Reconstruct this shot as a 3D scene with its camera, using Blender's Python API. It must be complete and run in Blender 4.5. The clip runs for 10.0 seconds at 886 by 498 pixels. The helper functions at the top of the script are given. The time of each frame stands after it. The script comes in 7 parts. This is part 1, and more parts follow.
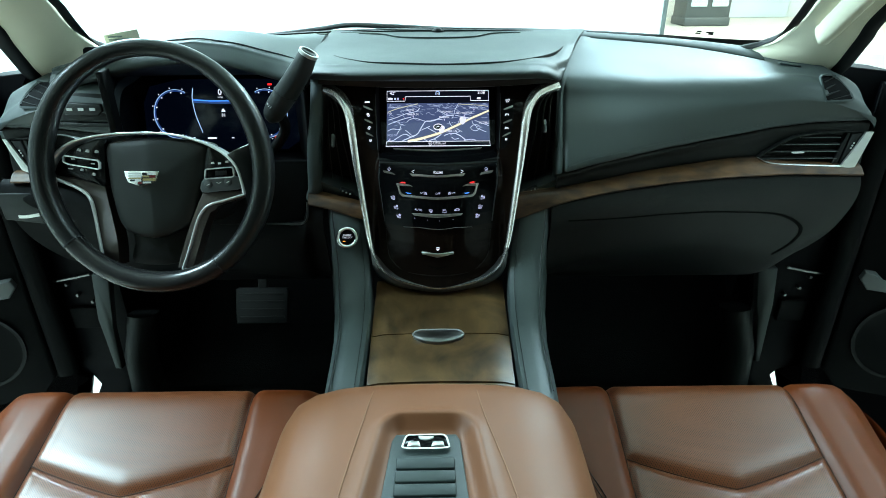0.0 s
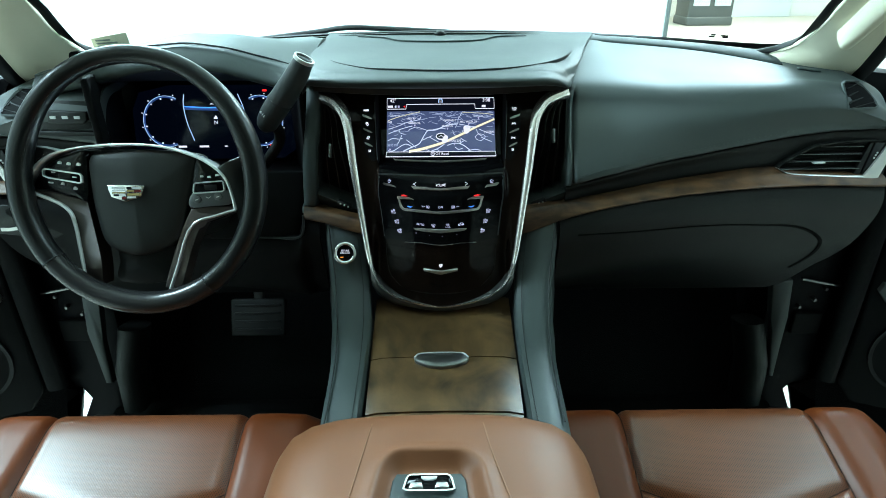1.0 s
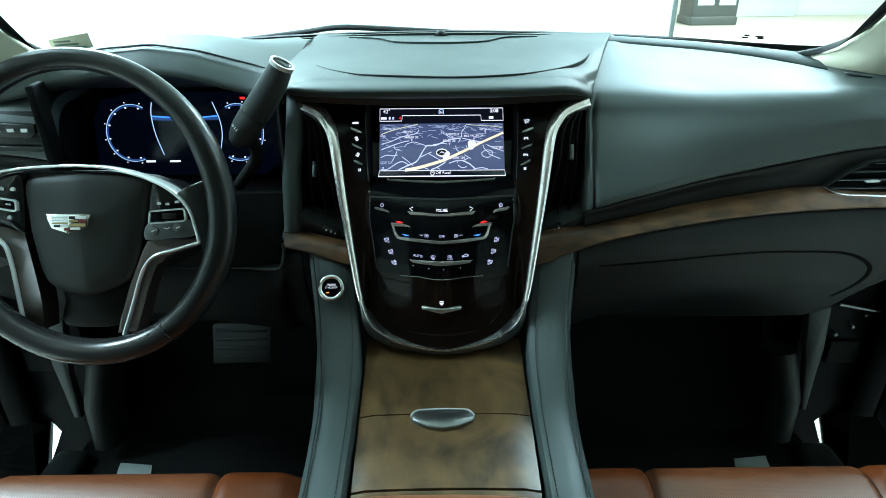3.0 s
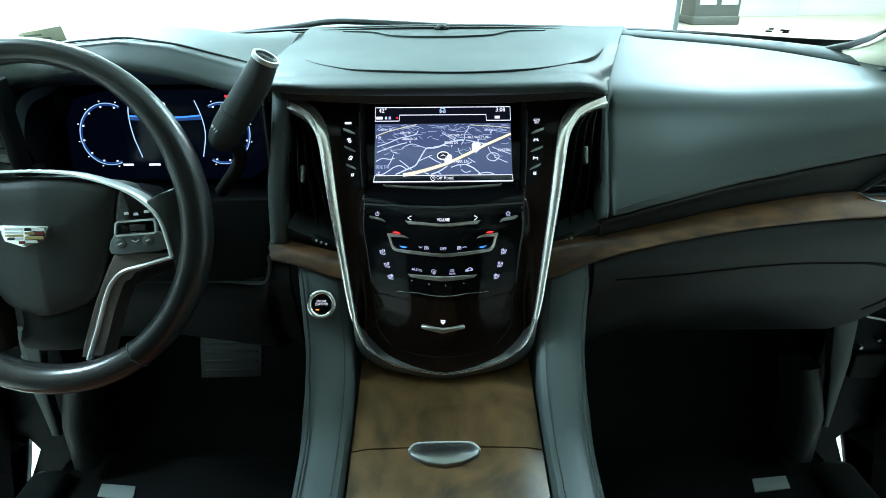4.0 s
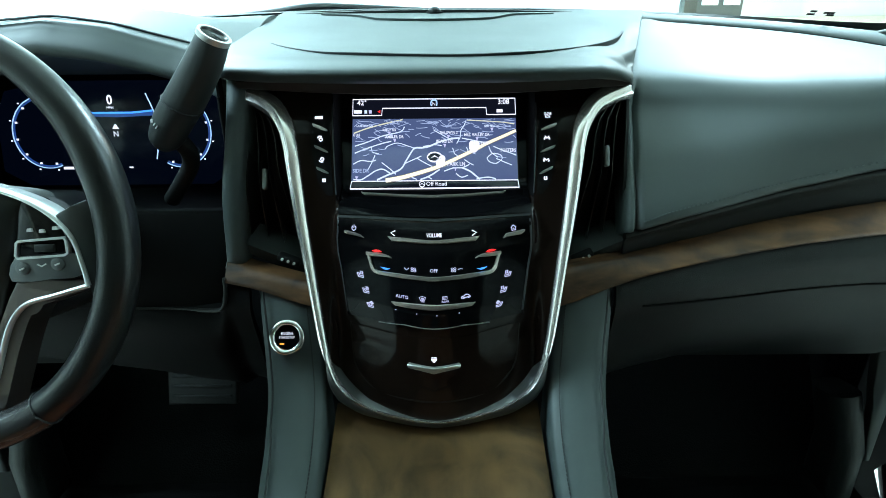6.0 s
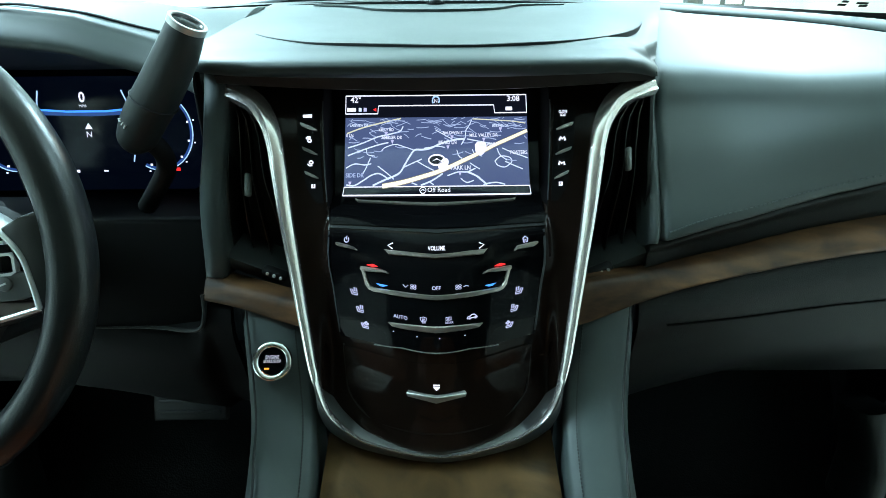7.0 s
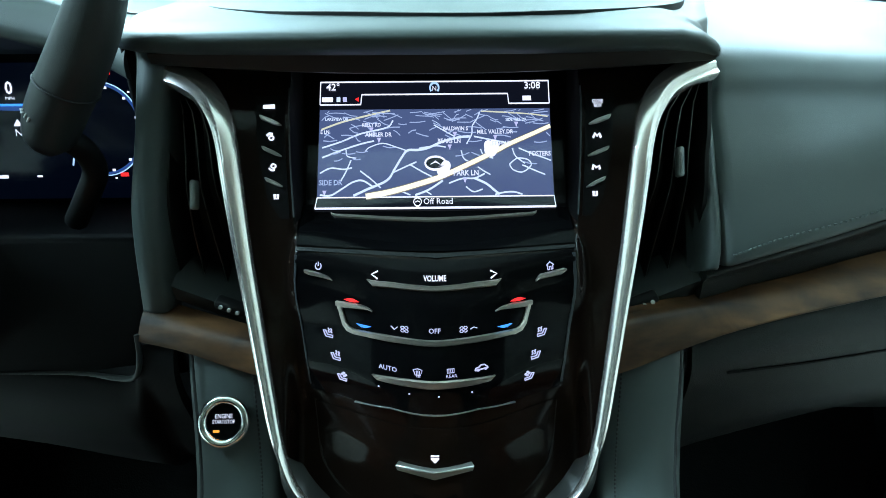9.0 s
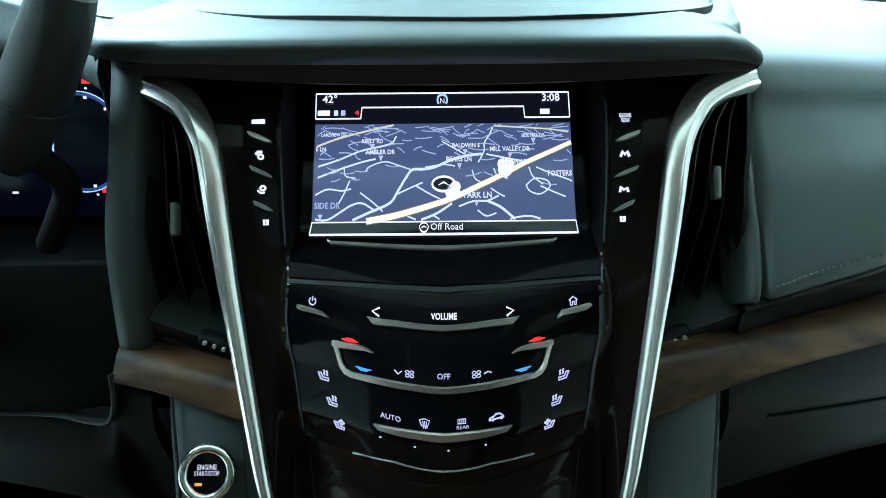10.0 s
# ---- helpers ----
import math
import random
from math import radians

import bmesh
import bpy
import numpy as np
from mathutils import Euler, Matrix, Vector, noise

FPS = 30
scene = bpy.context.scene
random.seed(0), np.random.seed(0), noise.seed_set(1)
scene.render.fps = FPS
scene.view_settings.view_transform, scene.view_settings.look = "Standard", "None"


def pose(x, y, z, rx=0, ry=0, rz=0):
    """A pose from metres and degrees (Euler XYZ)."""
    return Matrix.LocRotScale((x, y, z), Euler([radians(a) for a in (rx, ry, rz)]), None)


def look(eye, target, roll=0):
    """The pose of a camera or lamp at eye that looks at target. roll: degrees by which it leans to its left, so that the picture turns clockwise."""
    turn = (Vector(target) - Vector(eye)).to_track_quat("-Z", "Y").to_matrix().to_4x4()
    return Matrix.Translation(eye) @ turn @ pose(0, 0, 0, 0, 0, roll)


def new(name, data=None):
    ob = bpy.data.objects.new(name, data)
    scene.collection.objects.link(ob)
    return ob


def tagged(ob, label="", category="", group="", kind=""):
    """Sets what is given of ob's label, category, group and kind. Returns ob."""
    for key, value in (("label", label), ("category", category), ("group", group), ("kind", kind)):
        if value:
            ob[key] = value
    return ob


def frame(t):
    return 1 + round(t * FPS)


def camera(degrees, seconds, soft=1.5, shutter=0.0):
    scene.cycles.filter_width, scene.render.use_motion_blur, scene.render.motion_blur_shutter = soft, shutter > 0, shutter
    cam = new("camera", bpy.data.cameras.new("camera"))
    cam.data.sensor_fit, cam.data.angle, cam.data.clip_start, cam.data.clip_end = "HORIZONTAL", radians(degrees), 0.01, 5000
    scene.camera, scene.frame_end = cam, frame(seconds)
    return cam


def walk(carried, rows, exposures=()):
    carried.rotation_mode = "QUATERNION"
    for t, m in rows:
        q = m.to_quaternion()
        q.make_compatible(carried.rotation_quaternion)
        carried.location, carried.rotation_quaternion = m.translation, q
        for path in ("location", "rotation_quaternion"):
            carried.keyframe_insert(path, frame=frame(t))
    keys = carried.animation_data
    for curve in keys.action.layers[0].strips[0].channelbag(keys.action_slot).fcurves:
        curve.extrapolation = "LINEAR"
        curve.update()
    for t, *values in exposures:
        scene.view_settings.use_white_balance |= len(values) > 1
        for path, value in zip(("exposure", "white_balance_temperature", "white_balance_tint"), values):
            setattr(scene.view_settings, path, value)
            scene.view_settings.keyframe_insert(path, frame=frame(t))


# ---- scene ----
cam = camera(74.0, 10.0, soft=0.75)
PATH = [
    (0, (0.0000, 0.0440, 1.0503), (0.0120, 1.8458, 0.1833), -0.4),
    (0.5, (-0.0020, 0.0725, 1.0504), (0.0100, 1.8739, 0.1814), -0.4),
    (1, (-0.0040, 0.1034, 1.0530), (0.0070, 1.9037, 0.1832), -0.4),
    (1.5, (-0.0040, 0.1338, 1.0528), (0.0040, 1.9339, 0.1819), -0.4),
    (2, (-0.0070, 0.1675, 1.0478), (0.0040, 1.9687, 0.1778), -0.4),
    (2.5, (-0.0060, 0.2000, 1.0421), (0.0040, 2.0018, 0.1751), -0.4),
    (2.7, (-0.0040, 0.2162, 1.0423), (0.0060, 2.0174, 0.1713), -0.4),
    (4, (-0.0060, 0.3162, 1.0216), (0.0050, 2.1176, 0.1526), -0.4),
    (4.5, (-0.0050, 0.3499, 1.0116), (0.0060, 2.1517, 0.1445), -0.4),
    (5, (-0.0030, 0.3801, 0.9982), (0.0100, 2.1830, 0.1319), -0.4),
    (5.5, (0.0000, 0.4091, 0.9900), (0.0140, 2.2128, 0.1277), -0.4),
    (6, (0.0030, 0.4442, 0.9818), (0.0180, 2.2490, 0.1203), -0.4),
    (7.5, (-0.0010, 0.5383, 0.9571), (0.0170, 2.3447, 0.0983), -0.4),
    (8, (0.0000, 0.5693, 0.9485), (0.0200, 2.3794, 0.0993), -0.3),
    (8.5, (0.0010, 0.6001, 0.9391), (0.0190, 2.4112, 0.0897), -0.4),
    (9, (0.0010, 0.6277, 0.9281), (0.0180, 2.4400, 0.0805), -0.4),
    (9.5, (-0.0060, 0.6525, 0.9248), (0.0110, 2.4655, 0.0811), -0.4),
    (10, (-0.0040, 0.6770, 0.9255), (0.0100, 2.4934, 0.0894), -0.4),
]
walk(cam, [(t, look(eye, target, roll)) for t, eye, target, roll in PATH], [(0, 0.05, 6330, 10), (2.5, 0.12, 6260, 10), (4.5, 0.27, 6220, 10), (6.0, 0.35, 6190, 10), (7.5, 0.35, 6170, 10), (9.0, 0.30, 6010, 10), (10, 0.22, 5970, 10)])

# ---- light: a white showroom hall, seen through the glass and the open doors, lit by added unseen lamps ----
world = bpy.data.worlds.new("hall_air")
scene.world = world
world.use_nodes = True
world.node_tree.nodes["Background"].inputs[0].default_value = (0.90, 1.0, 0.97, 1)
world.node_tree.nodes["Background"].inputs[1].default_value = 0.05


def unseen_lamp(x, y, z, sx, sy, watts, tint=(0.68, 1.0, 1.09)):
    data = bpy.data.lights.new("unseen_overhead_lamp", "AREA")
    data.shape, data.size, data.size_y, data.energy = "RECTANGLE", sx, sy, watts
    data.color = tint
    ob = new("unseen_overhead_lamp", data)
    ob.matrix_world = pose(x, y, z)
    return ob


# Lamps out of view, added and powered to light seats, pad and chrome.
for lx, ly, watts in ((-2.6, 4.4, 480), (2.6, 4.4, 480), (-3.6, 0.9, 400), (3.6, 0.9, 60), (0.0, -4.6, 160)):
    unseen_lamp(lx, ly, 3.62, 2.0, 1.3, watts)
# One more unseen lamp, added to brighten the far recess.
unseen_lamp(4.6, 8.6, 3.62, 2.0, 1.3, 150, (1.0, 1.0, 0.84))


# ---- materials ----
def mat(name, color, rough=0.5, metal=0.0, coat=0.0, spec=0.5, var=0.0, var_scale=8.0, bump=0.0, bump_scale=400.0, rough_var=0.0, color2=None, emit=None, strength=0.0):
    """A surface with colour, gloss and relief that vary at two scales."""
    m = bpy.data.materials.new(name)
    m.use_nodes = True
    nt = m.node_tree
    b = nt.nodes["Principled BSDF"]
    b.inputs["Base Color"].default_value = (*color, 1)
    b.inputs["Roughness"].default_value = rough
    b.inputs["Metallic"].default_value = metal
    b.inputs["Coat Weight"].default_value = coat
    b.inputs["Coat Roughness"].default_value = 0.04
    b.inputs["Specular IOR Level"].default_value = spec
    tc = nt.nodes.new("ShaderNodeTexCoord")
    if var or color2 or rough_var:
        n1 = nt.nodes.new("ShaderNodeTexNoise")
        n1.inputs["Scale"].default_value = var_scale
        n1.inputs["Detail"].default_value = 6
        nt.links.new(tc.outputs["Object"], n1.inputs["Vector"])
        if var or color2:
            mix = nt.nodes.new("ShaderNodeMix")
            mix.data_type = "RGBA"
            c2 = color2 or tuple(min(1, c * (1 + var)) for c in color)
            c1 = color if color2 else tuple(c * (1 - var) for c in color)
            mix.inputs[6].default_value, mix.inputs[7].default_value = (*c1, 1), (*c2, 1)
            nt.links.new(n1.outputs["Fac"], mix.inputs[0])
            nt.links.new(mix.outputs[2], b.inputs["Base Color"])
        if rough_var:
            mr = nt.nodes.new("ShaderNodeMapRange")
            mr.inputs[1].default_value, mr.inputs[2].default_value = 0.3, 0.7
            mr.inputs[3].default_value, mr.inputs[4].default_value = rough - rough_var, rough + rough_var
            nt.links.new(n1.outputs["Fac"], mr.inputs[0])
            nt.links.new(mr.outputs[0], b.inputs["Roughness"])
    if bump:
        v = nt.nodes.new("ShaderNodeTexVoronoi")
        v.inputs["Scale"].default_value = bump_scale
        bp = nt.nodes.new("ShaderNodeBump")
        bp.inputs["Strength"].default_value, bp.inputs["Distance"].default_value = bump, 0.001
        nt.links.new(tc.outputs["Object"], v.inputs["Vector"])
        nt.links.new(v.outputs["Distance"], bp.inputs["Height"])
        nt.links.new(bp.outputs["Normal"], b.inputs["Normal"])
    if emit:
        b.inputs["Emission Color"].default_value = (*emit, 1)
        b.inputs["Emission Strength"].default_value = strength
    return m


def wood(name, dark, light, rough, scale, coat=0.0, grain_share=0.55, cloud_scale=16):
    """Straight-grained veneer with burl clouds."""
    m = bpy.data.materials.new(name)
    m.use_nodes = True
    nt = m.node_tree
    b = nt.nodes["Principled BSDF"]
    b.inputs["Roughness"].default_value = rough
    b.inputs["Coat Weight"].default_value = coat
    b.inputs["Specular IOR Level"].default_value = 0.3
    b.inputs["Coat Roughness"].default_value = 0.15
    tc = nt.nodes.new("ShaderNodeTexCoord")
    mp = nt.nodes.new("ShaderNodeMapping")
    mp.inputs["Scale"].default_value = scale
    nt.links.new(tc.outputs["Object"], mp.inputs["Vector"])
    grain = nt.nodes.new("ShaderNodeTexNoise")
    grain.inputs["Scale"].default_value, grain.inputs["Detail"].default_value, grain.inputs["Distortion"].default_value = 1.0, 9, 0.6
    nt.links.new(mp.outputs[0], grain.inputs["Vector"])
    cloud = nt.nodes.new("ShaderNodeTexNoise")
    cloud.inputs["Scale"].default_value, cloud.inputs["Detail"].default_value, cloud.inputs["Distortion"].default_value = cloud_scale, 6, 1.6
    nt.links.new(tc.outputs["Object"], cloud.inputs["Vector"])
    add = nt.nodes.new("ShaderNodeMath")
    add.operation = "MULTIPLY_ADD"
    add.inputs[1].default_value = grain_share
    nt.links.new(grain.outputs["Fac"], add.inputs[0])
    half = nt.nodes.new("ShaderNodeMath")
    half.operation = "MULTIPLY"
    half.inputs[1].default_value = 1.0 - grain_share
    nt.links.new(cloud.outputs["Fac"], half.inputs[0])
    nt.links.new(half.outputs[0], add.inputs[2])
    ramp = nt.nodes.new("ShaderNodeValToRGB")
    ramp.color_ramp.elements[0].position, ramp.color_ramp.elements[0].color = 0.36, (*dark, 1)
    ramp.color_ramp.elements[1].position, ramp.color_ramp.elements[1].color = 0.62, (*light, 1)
    nt.links.new(add.outputs[0], ramp.inputs[0])
    nt.links.new(ramp.outputs[0], b.inputs["Base Color"])
    bp = nt.nodes.new("ShaderNodeBump")
    bp.inputs["Strength"].default_value, bp.inputs["Distance"].default_value = 0.15, 0.0006
    nt.links.new(grain.outputs["Fac"], bp.inputs["Height"])
    nt.links.new(bp.outputs["Normal"], b.inputs["Normal"])
    return m


def perforated(name, color, rough, spec):
    """Leather with rows of tiny punched holes."""
    m = mat(name, color, rough, spec=spec, var=0.18, var_scale=9)
    nt = m.node_tree
    b = nt.nodes["Principled BSDF"]
    tc = nt.nodes.new("ShaderNodeTexCoord")
    mp = nt.nodes.new("ShaderNodeMapping")
    mp.inputs["Rotation"].default_value = (0, 0, radians(45))
    mp.inputs["Scale"].default_value = (390, 390, 0.001)
    v = nt.nodes.new("ShaderNodeTexVoronoi")
    v.inputs["Scale"].default_value, v.inputs["Randomness"].default_value = 1.0, 0.0
    mr = nt.nodes.new("ShaderNodeMapRange")
    mr.inputs[1].default_value, mr.inputs[2].default_value = 0.22, 0.34
    nt.links.new(tc.outputs["Object"], mp.inputs[0])
    nt.links.new(mp.outputs[0], v.inputs["Vector"])
    nt.links.new(v.outputs["Distance"], mr.inputs[0])
    bp = nt.nodes.new("ShaderNodeBump")
    bp.inputs["Strength"].default_value, bp.inputs["Distance"].default_value = 0.10, 0.001
    nt.links.new(mr.outputs[0], bp.inputs["Height"])
    nt.links.new(bp.outputs["Normal"], b.inputs["Normal"])
    base = b.inputs["Base Color"].links[0].from_socket
    holes = nt.nodes.new("ShaderNodeMix")
    holes.data_type = "RGBA"
    holes.blend_type = "MULTIPLY"
    holes.inputs[0].default_value = 1.0
    dark = nt.nodes.new("ShaderNodeMapRange")
    dark.inputs[3].default_value, dark.inputs[4].default_value = 0.30, 1.0
    nt.links.new(mr.outputs[0], dark.inputs[0])
    nt.links.new(base, holes.inputs[6])
    nt.links.new(dark.outputs[0], holes.inputs[7])
    nt.links.new(holes.outputs[2], b.inputs["Base Color"])
    return m


M = dict(
    dash=mat("dash_leather", (0.036, 0.047, 0.045), 0.52, spec=0.36, var=0.15, var_scale=6, bump=0.05, bump_scale=1300, rough_var=0.05),
    pad=mat("grey_leather", (0.046, 0.059, 0.058), 0.52, spec=0.5, var=0.15, var_scale=7, bump=0.045, bump_scale=1300, rough_var=0.05),
    side=mat("grey_side_leather", (0.046, 0.058, 0.057), 0.48, spec=0.35, var=0.15, var_scale=7, bump=0.045, bump_scale=1300, rough_var=0.05),
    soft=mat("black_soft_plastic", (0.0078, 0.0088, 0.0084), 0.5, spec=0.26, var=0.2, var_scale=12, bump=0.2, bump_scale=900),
    rim=mat("wheel_leather", (0.0068, 0.0076, 0.0080), 0.30, var=0.08, var_scale=14, bump=0.07, bump_scale=1100, rough_var=0.015),
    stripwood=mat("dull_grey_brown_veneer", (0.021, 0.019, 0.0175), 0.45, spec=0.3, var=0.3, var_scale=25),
    hub=mat("airbag_grain", (0.0125, 0.0145, 0.0135), 0.50, spec=0.40, var=0.12, var_scale=10, bump=0.10, bump_scale=1300, rough_var=0.03),
    podgloss=mat("pod_black", (0.004, 0.004, 0.005), 0.22, spec=0.4, rough_var=0.03, var_scale=30),
    podgrey=mat("pod_satin_grey", (0.115, 0.122, 0.125), 0.35, metal=0.5, rough_var=0.03, var_scale=30),
    spokedark=mat("dark_bronze_spoke", (0.030, 0.022, 0.018), 0.38, metal=0.35, rough_var=0.05, var_scale=30),
    leverskin=mat("lever_leather", (0.020, 0.023, 0.0225), 0.45, spec=0.4, var=0.1, var_scale=14, bump=0.07, bump_scale=1100, rough_var=0.03),
    edgeline=mat("edge_glint_grey", (0.045, 0.05, 0.056), 0.45, spec=0.3),
    # Blacker than body paint: the doorway's shade is put into this colour.
    jamb_shade=mat("jamb_shade_black", (0.0023, 0.0023, 0.0031), 0.5, spec=0.06),
    glovegap=mat("soft_dark_gap", (0.0030, 0.0036, 0.0035), 0.7, spec=0.05),
    pulltrim=mat("dull_pull_trim", (0.16, 0.17, 0.17), 0.4, metal=0.4),
    # Near-black standing for shade in recesses, under the wheel and at the doors.
    void=mat("shade_black_plastic", (0.0034, 0.0035, 0.0037), 0.7, spec=0.10, var=0.3, var_scale=20),
    spoke=mat("bronze_grey_spoke", (0.115, 0.095, 0.088), 0.42, metal=0.7, rough_var=0.05, var_scale=30),
    armbrown=mat("tan_brown_leather", (0.195, 0.070, 0.028), 0.50, spec=0.35, var=0.16, var_scale=7, bump=0.05, bump_scale=1200, rough_var=0.06),
    black=mat("matt_black_plastic", (0.0085, 0.0088, 0.0090), 0.5, spec=0.3, var=0.3, var_scale=20),
    gloss=mat("piano_black", (0.003, 0.003, 0.0035), 0.05, spec=0.09, rough_var=0.02, var_scale=30),
    glossbrown=mat("dark_lacquer", (0.0095, 0.0056, 0.0042), 0.07, spec=0.11, rough_var=0.02, var_scale=30),
    chrome=mat("chrome", (0.93, 0.93, 0.92), 0.16, metal=1.0, rough_var=0.012, var_scale=40),
    trim=mat("brushed_bright_trim", (1.0, 0.92, 0.89), 0.23, metal=0.90),
    wheelchrome=mat("wheel_chrome", (0.93, 0.94, 0.95), 0.14, metal=0.6),
    silver=mat("satin_silver", (0.86, 0.87, 0.88), 0.22, metal=0.5),
    satin=mat("satin_metal", (0.60, 0.59, 0.57), 0.30, metal=0.8, rough_var=0.02, var_scale=60),
    strip=mat("dull_satin_strip", (0.42, 0.37, 0.34), 0.36, metal=0.9, rough_var=0.03, var_scale=60),
    chin=mat("grey_satin_lip", (0.13, 0.13, 0.13), 0.36, metal=0.7, rough_var=0.03, var_scale=40),
    darkmetal=mat("dark_satin_metal", (0.20, 0.20, 0.195), 0.32, metal=1.0, rough_var=0.05, var_scale=60),
    wood=wood("open_pore_veneer", (0.036, 0.021, 0.0095), (0.132, 0.073, 0.029), 0.33, (26, 11, 30), grain_share=0.34, cloud_scale=11),
    burl=wood("burl_veneer", (0.018, 0.008, 0.0035), (0.118, 0.055, 0.021), 0.5, (14, 40, 60), 0.0),
    brown=mat("brown_leather", (0.160, 0.036, 0.009), 0.38, spec=0.4, var=0.16, var_scale=7, bump=0.05, bump_scale=1200, rough_var=0.06),
    perf=perforated("perforated_brown_leather", (0.190, 0.055, 0.020), 0.33, 0.7),
    piping=mat("dark_brown_seam", (0.050, 0.016, 0.007), 0.6),
    tanthread=mat("tan_thread", (0.26, 0.11, 0.05), 0.6),
    seam=mat("black_seam", (0.006, 0.007, 0.007), 0.7),
    thread=mat("grey_thread", (0.075, 0.09, 0.088), 0.7),
    rubber=mat("grey_rubber", (0.034, 0.045, 0.043), 0.5, spec=0.35, var=0.15, var_scale=30),
    carpet=mat("black_carpet", (0.0057, 0.0058, 0.0058), 0.95, spec=0.05, var=0.4, var_scale=120, bump=0.6, bump_scale=300),
    body=mat("dark_blue_paint", (0.003, 0.004, 0.010), 0.2, coat=0.6, rough_var=0.03),
    trimgrey=mat("light_grey_trim", (0.18, 0.20, 0.19), 0.5, var=0.1, var_scale=10),
    headliner=mat("headliner_cloth", (0.60, 0.57, 0.49), 0.85, var=0.06, var_scale=14, bump=0.2, bump_scale=700),
    kick=mat("dull_grey_trim", (0.036, 0.041, 0.040), 0.6, spec=0.3, var=0.15, var_scale=12),
    cream=mat("cream_cloth", (0.84, 0.78, 0.60), 0.75, var=0.06, var_scale=14, bump=0.2, bump_scale=700),
    paper=mat("pale_paper", (0.66, 0.60, 0.46), 0.7, var=0.2, var_scale=60),
    plaster=mat("white_wall_paint", (0.82, 0.84, 0.82), 0.7, var=0.02, var_scale=2),
    floorpaint=mat("pale_floor", (0.58, 0.56, 0.49), 0.45, var=0.08, var_scale=1.5),
    cabinet=mat("grey_cabinet", (0.10, 0.11, 0.105), 0.5, var=0.2, var_scale=5),
    panelblue=mat("pale_blue_panel", (0.72, 0.80, 0.82), 0.5, var=0.08, var_scale=3),
    screen=mat("screen_glass_blue", (0.002, 0.002, 0.003), 0.12, emit=(0.066, 0.092, 0.195), strength=1.0),
    screendark=mat("screen_glass_black", (0.002, 0.002, 0.003), 0.12, emit=(0.004, 0.005, 0.010), strength=1.0),
    gaugeblue=mat("gauge_glass", (0.002, 0.002, 0.003), 0.15, spec=0.3, emit=(0.0004, 0.0011, 0.0036), strength=1.0),
    gaugeglow=mat("gauge_glow", (0.002, 0.002, 0.003), 0.3, emit=(0.015, 0.05, 0.20), strength=1.0),
    lowerrim=mat("smooth_wheel_leather", (0.044, 0.042, 0.042), 0.24, metal=0.5, var=0.06, var_scale=14, rough_var=0.015),
    lit=mat("lit_white", (0.1, 0.1, 0.1), 0.4, emit=(0.85, 0.86, 1.0), strength=1.0),
    litdim=mat("lit_lavender", (0.1, 0.1, 0.1), 0.4, emit=(0.48, 0.48, 0.74), strength=1.0),
    maplabel=mat("lit_label", (0.1, 0.1, 0.1), 0.4, emit=(0.66, 0.70, 0.86), strength=1.0),
    road=mat("lit_road", (0.05, 0.05, 0.05), 0.4, emit=(0.62, 0.72, 0.95), strength=1.0),
    roaddim=mat("lit_small_road", (0.05, 0.05, 0.05), 0.4, emit=(0.32, 0.40, 0.62), strength=1.0),
    highway=mat("lit_highway", (0.1, 0.1, 0.1), 0.4, emit=(1.0, 0.95, 0.68), strength=1.0),
    highdim=mat("lit_far_highway", (0.1, 0.1, 0.1), 0.4, emit=(0.60, 0.60, 0.45), strength=1.0),
    highedge=mat("lit_highway_edge", (0.1, 0.1, 0.1), 0.4, emit=(0.16, 0.13, 0.08), strength=1.0),
    litblue=mat("lit_blue", (0.02, 0.02, 0.05), 0.4, emit=(0.05, 0.25, 0.95), strength=1.4),
    litcyan=mat("lit_pale_blue", (0.02, 0.02, 0.05), 0.4, emit=(0.40, 0.60, 0.95), strength=1.0),
    litred=mat("lit_red", (0.05, 0.01, 0.01), 0.4, emit=(0.95, 0.02, 0.02), strength=1.3),
    litorange=mat("lit_orange", (0.05, 0.02, 0.01), 0.4, emit=(0.95, 0.32, 0.03), strength=1.2),
    crest_white=mat("crest_white", (0.7, 0.7, 0.7), 0.25, coat=0.5),
    crest_red=mat("crest_red", (0.14, 0.01, 0.01), 0.3, coat=0.5),
    crest_gold=mat("crest_gold", (0.34, 0.26, 0.10), 0.3, coat=0.5),
    crest_blue=mat("crest_dark", (0.008, 0.008, 0.012), 0.3, coat=0.5),
)


def glass_material(tint=(0.95, 1.0, 0.98)):
    m = bpy.data.materials.new("clear_glass")
    m.use_nodes = True
    nt = m.node_tree
    nt.nodes.remove(nt.nodes["Principled BSDF"])
    out = nt.nodes["Material Output"]
    tr, gl, mx = nt.nodes.new("ShaderNodeBsdfTransparent"), nt.nodes.new("ShaderNodeBsdfGlossy"), nt.nodes.new("ShaderNodeMixShader")
    tr.inputs[0].default_value = (*tint, 1)
    gl.inputs["Roughness"].default_value = 0.02
    mx.inputs[0].default_value = 0.04
    nt.links.new(tr.outputs[0], mx.inputs[1])
    nt.links.new(gl.outputs[0], mx.inputs[2])
    nt.links.new(mx.outputs[0], out.inputs[0])
    return m


M["glass"] = glass_material()
M["tinted"] = glass_material((0.30, 0.34, 0.33))


# ---- helpers of this scene ----
def interp(x, table):
    return float(np.interp(x, [a for a, _ in table], [b for _, b in table]))


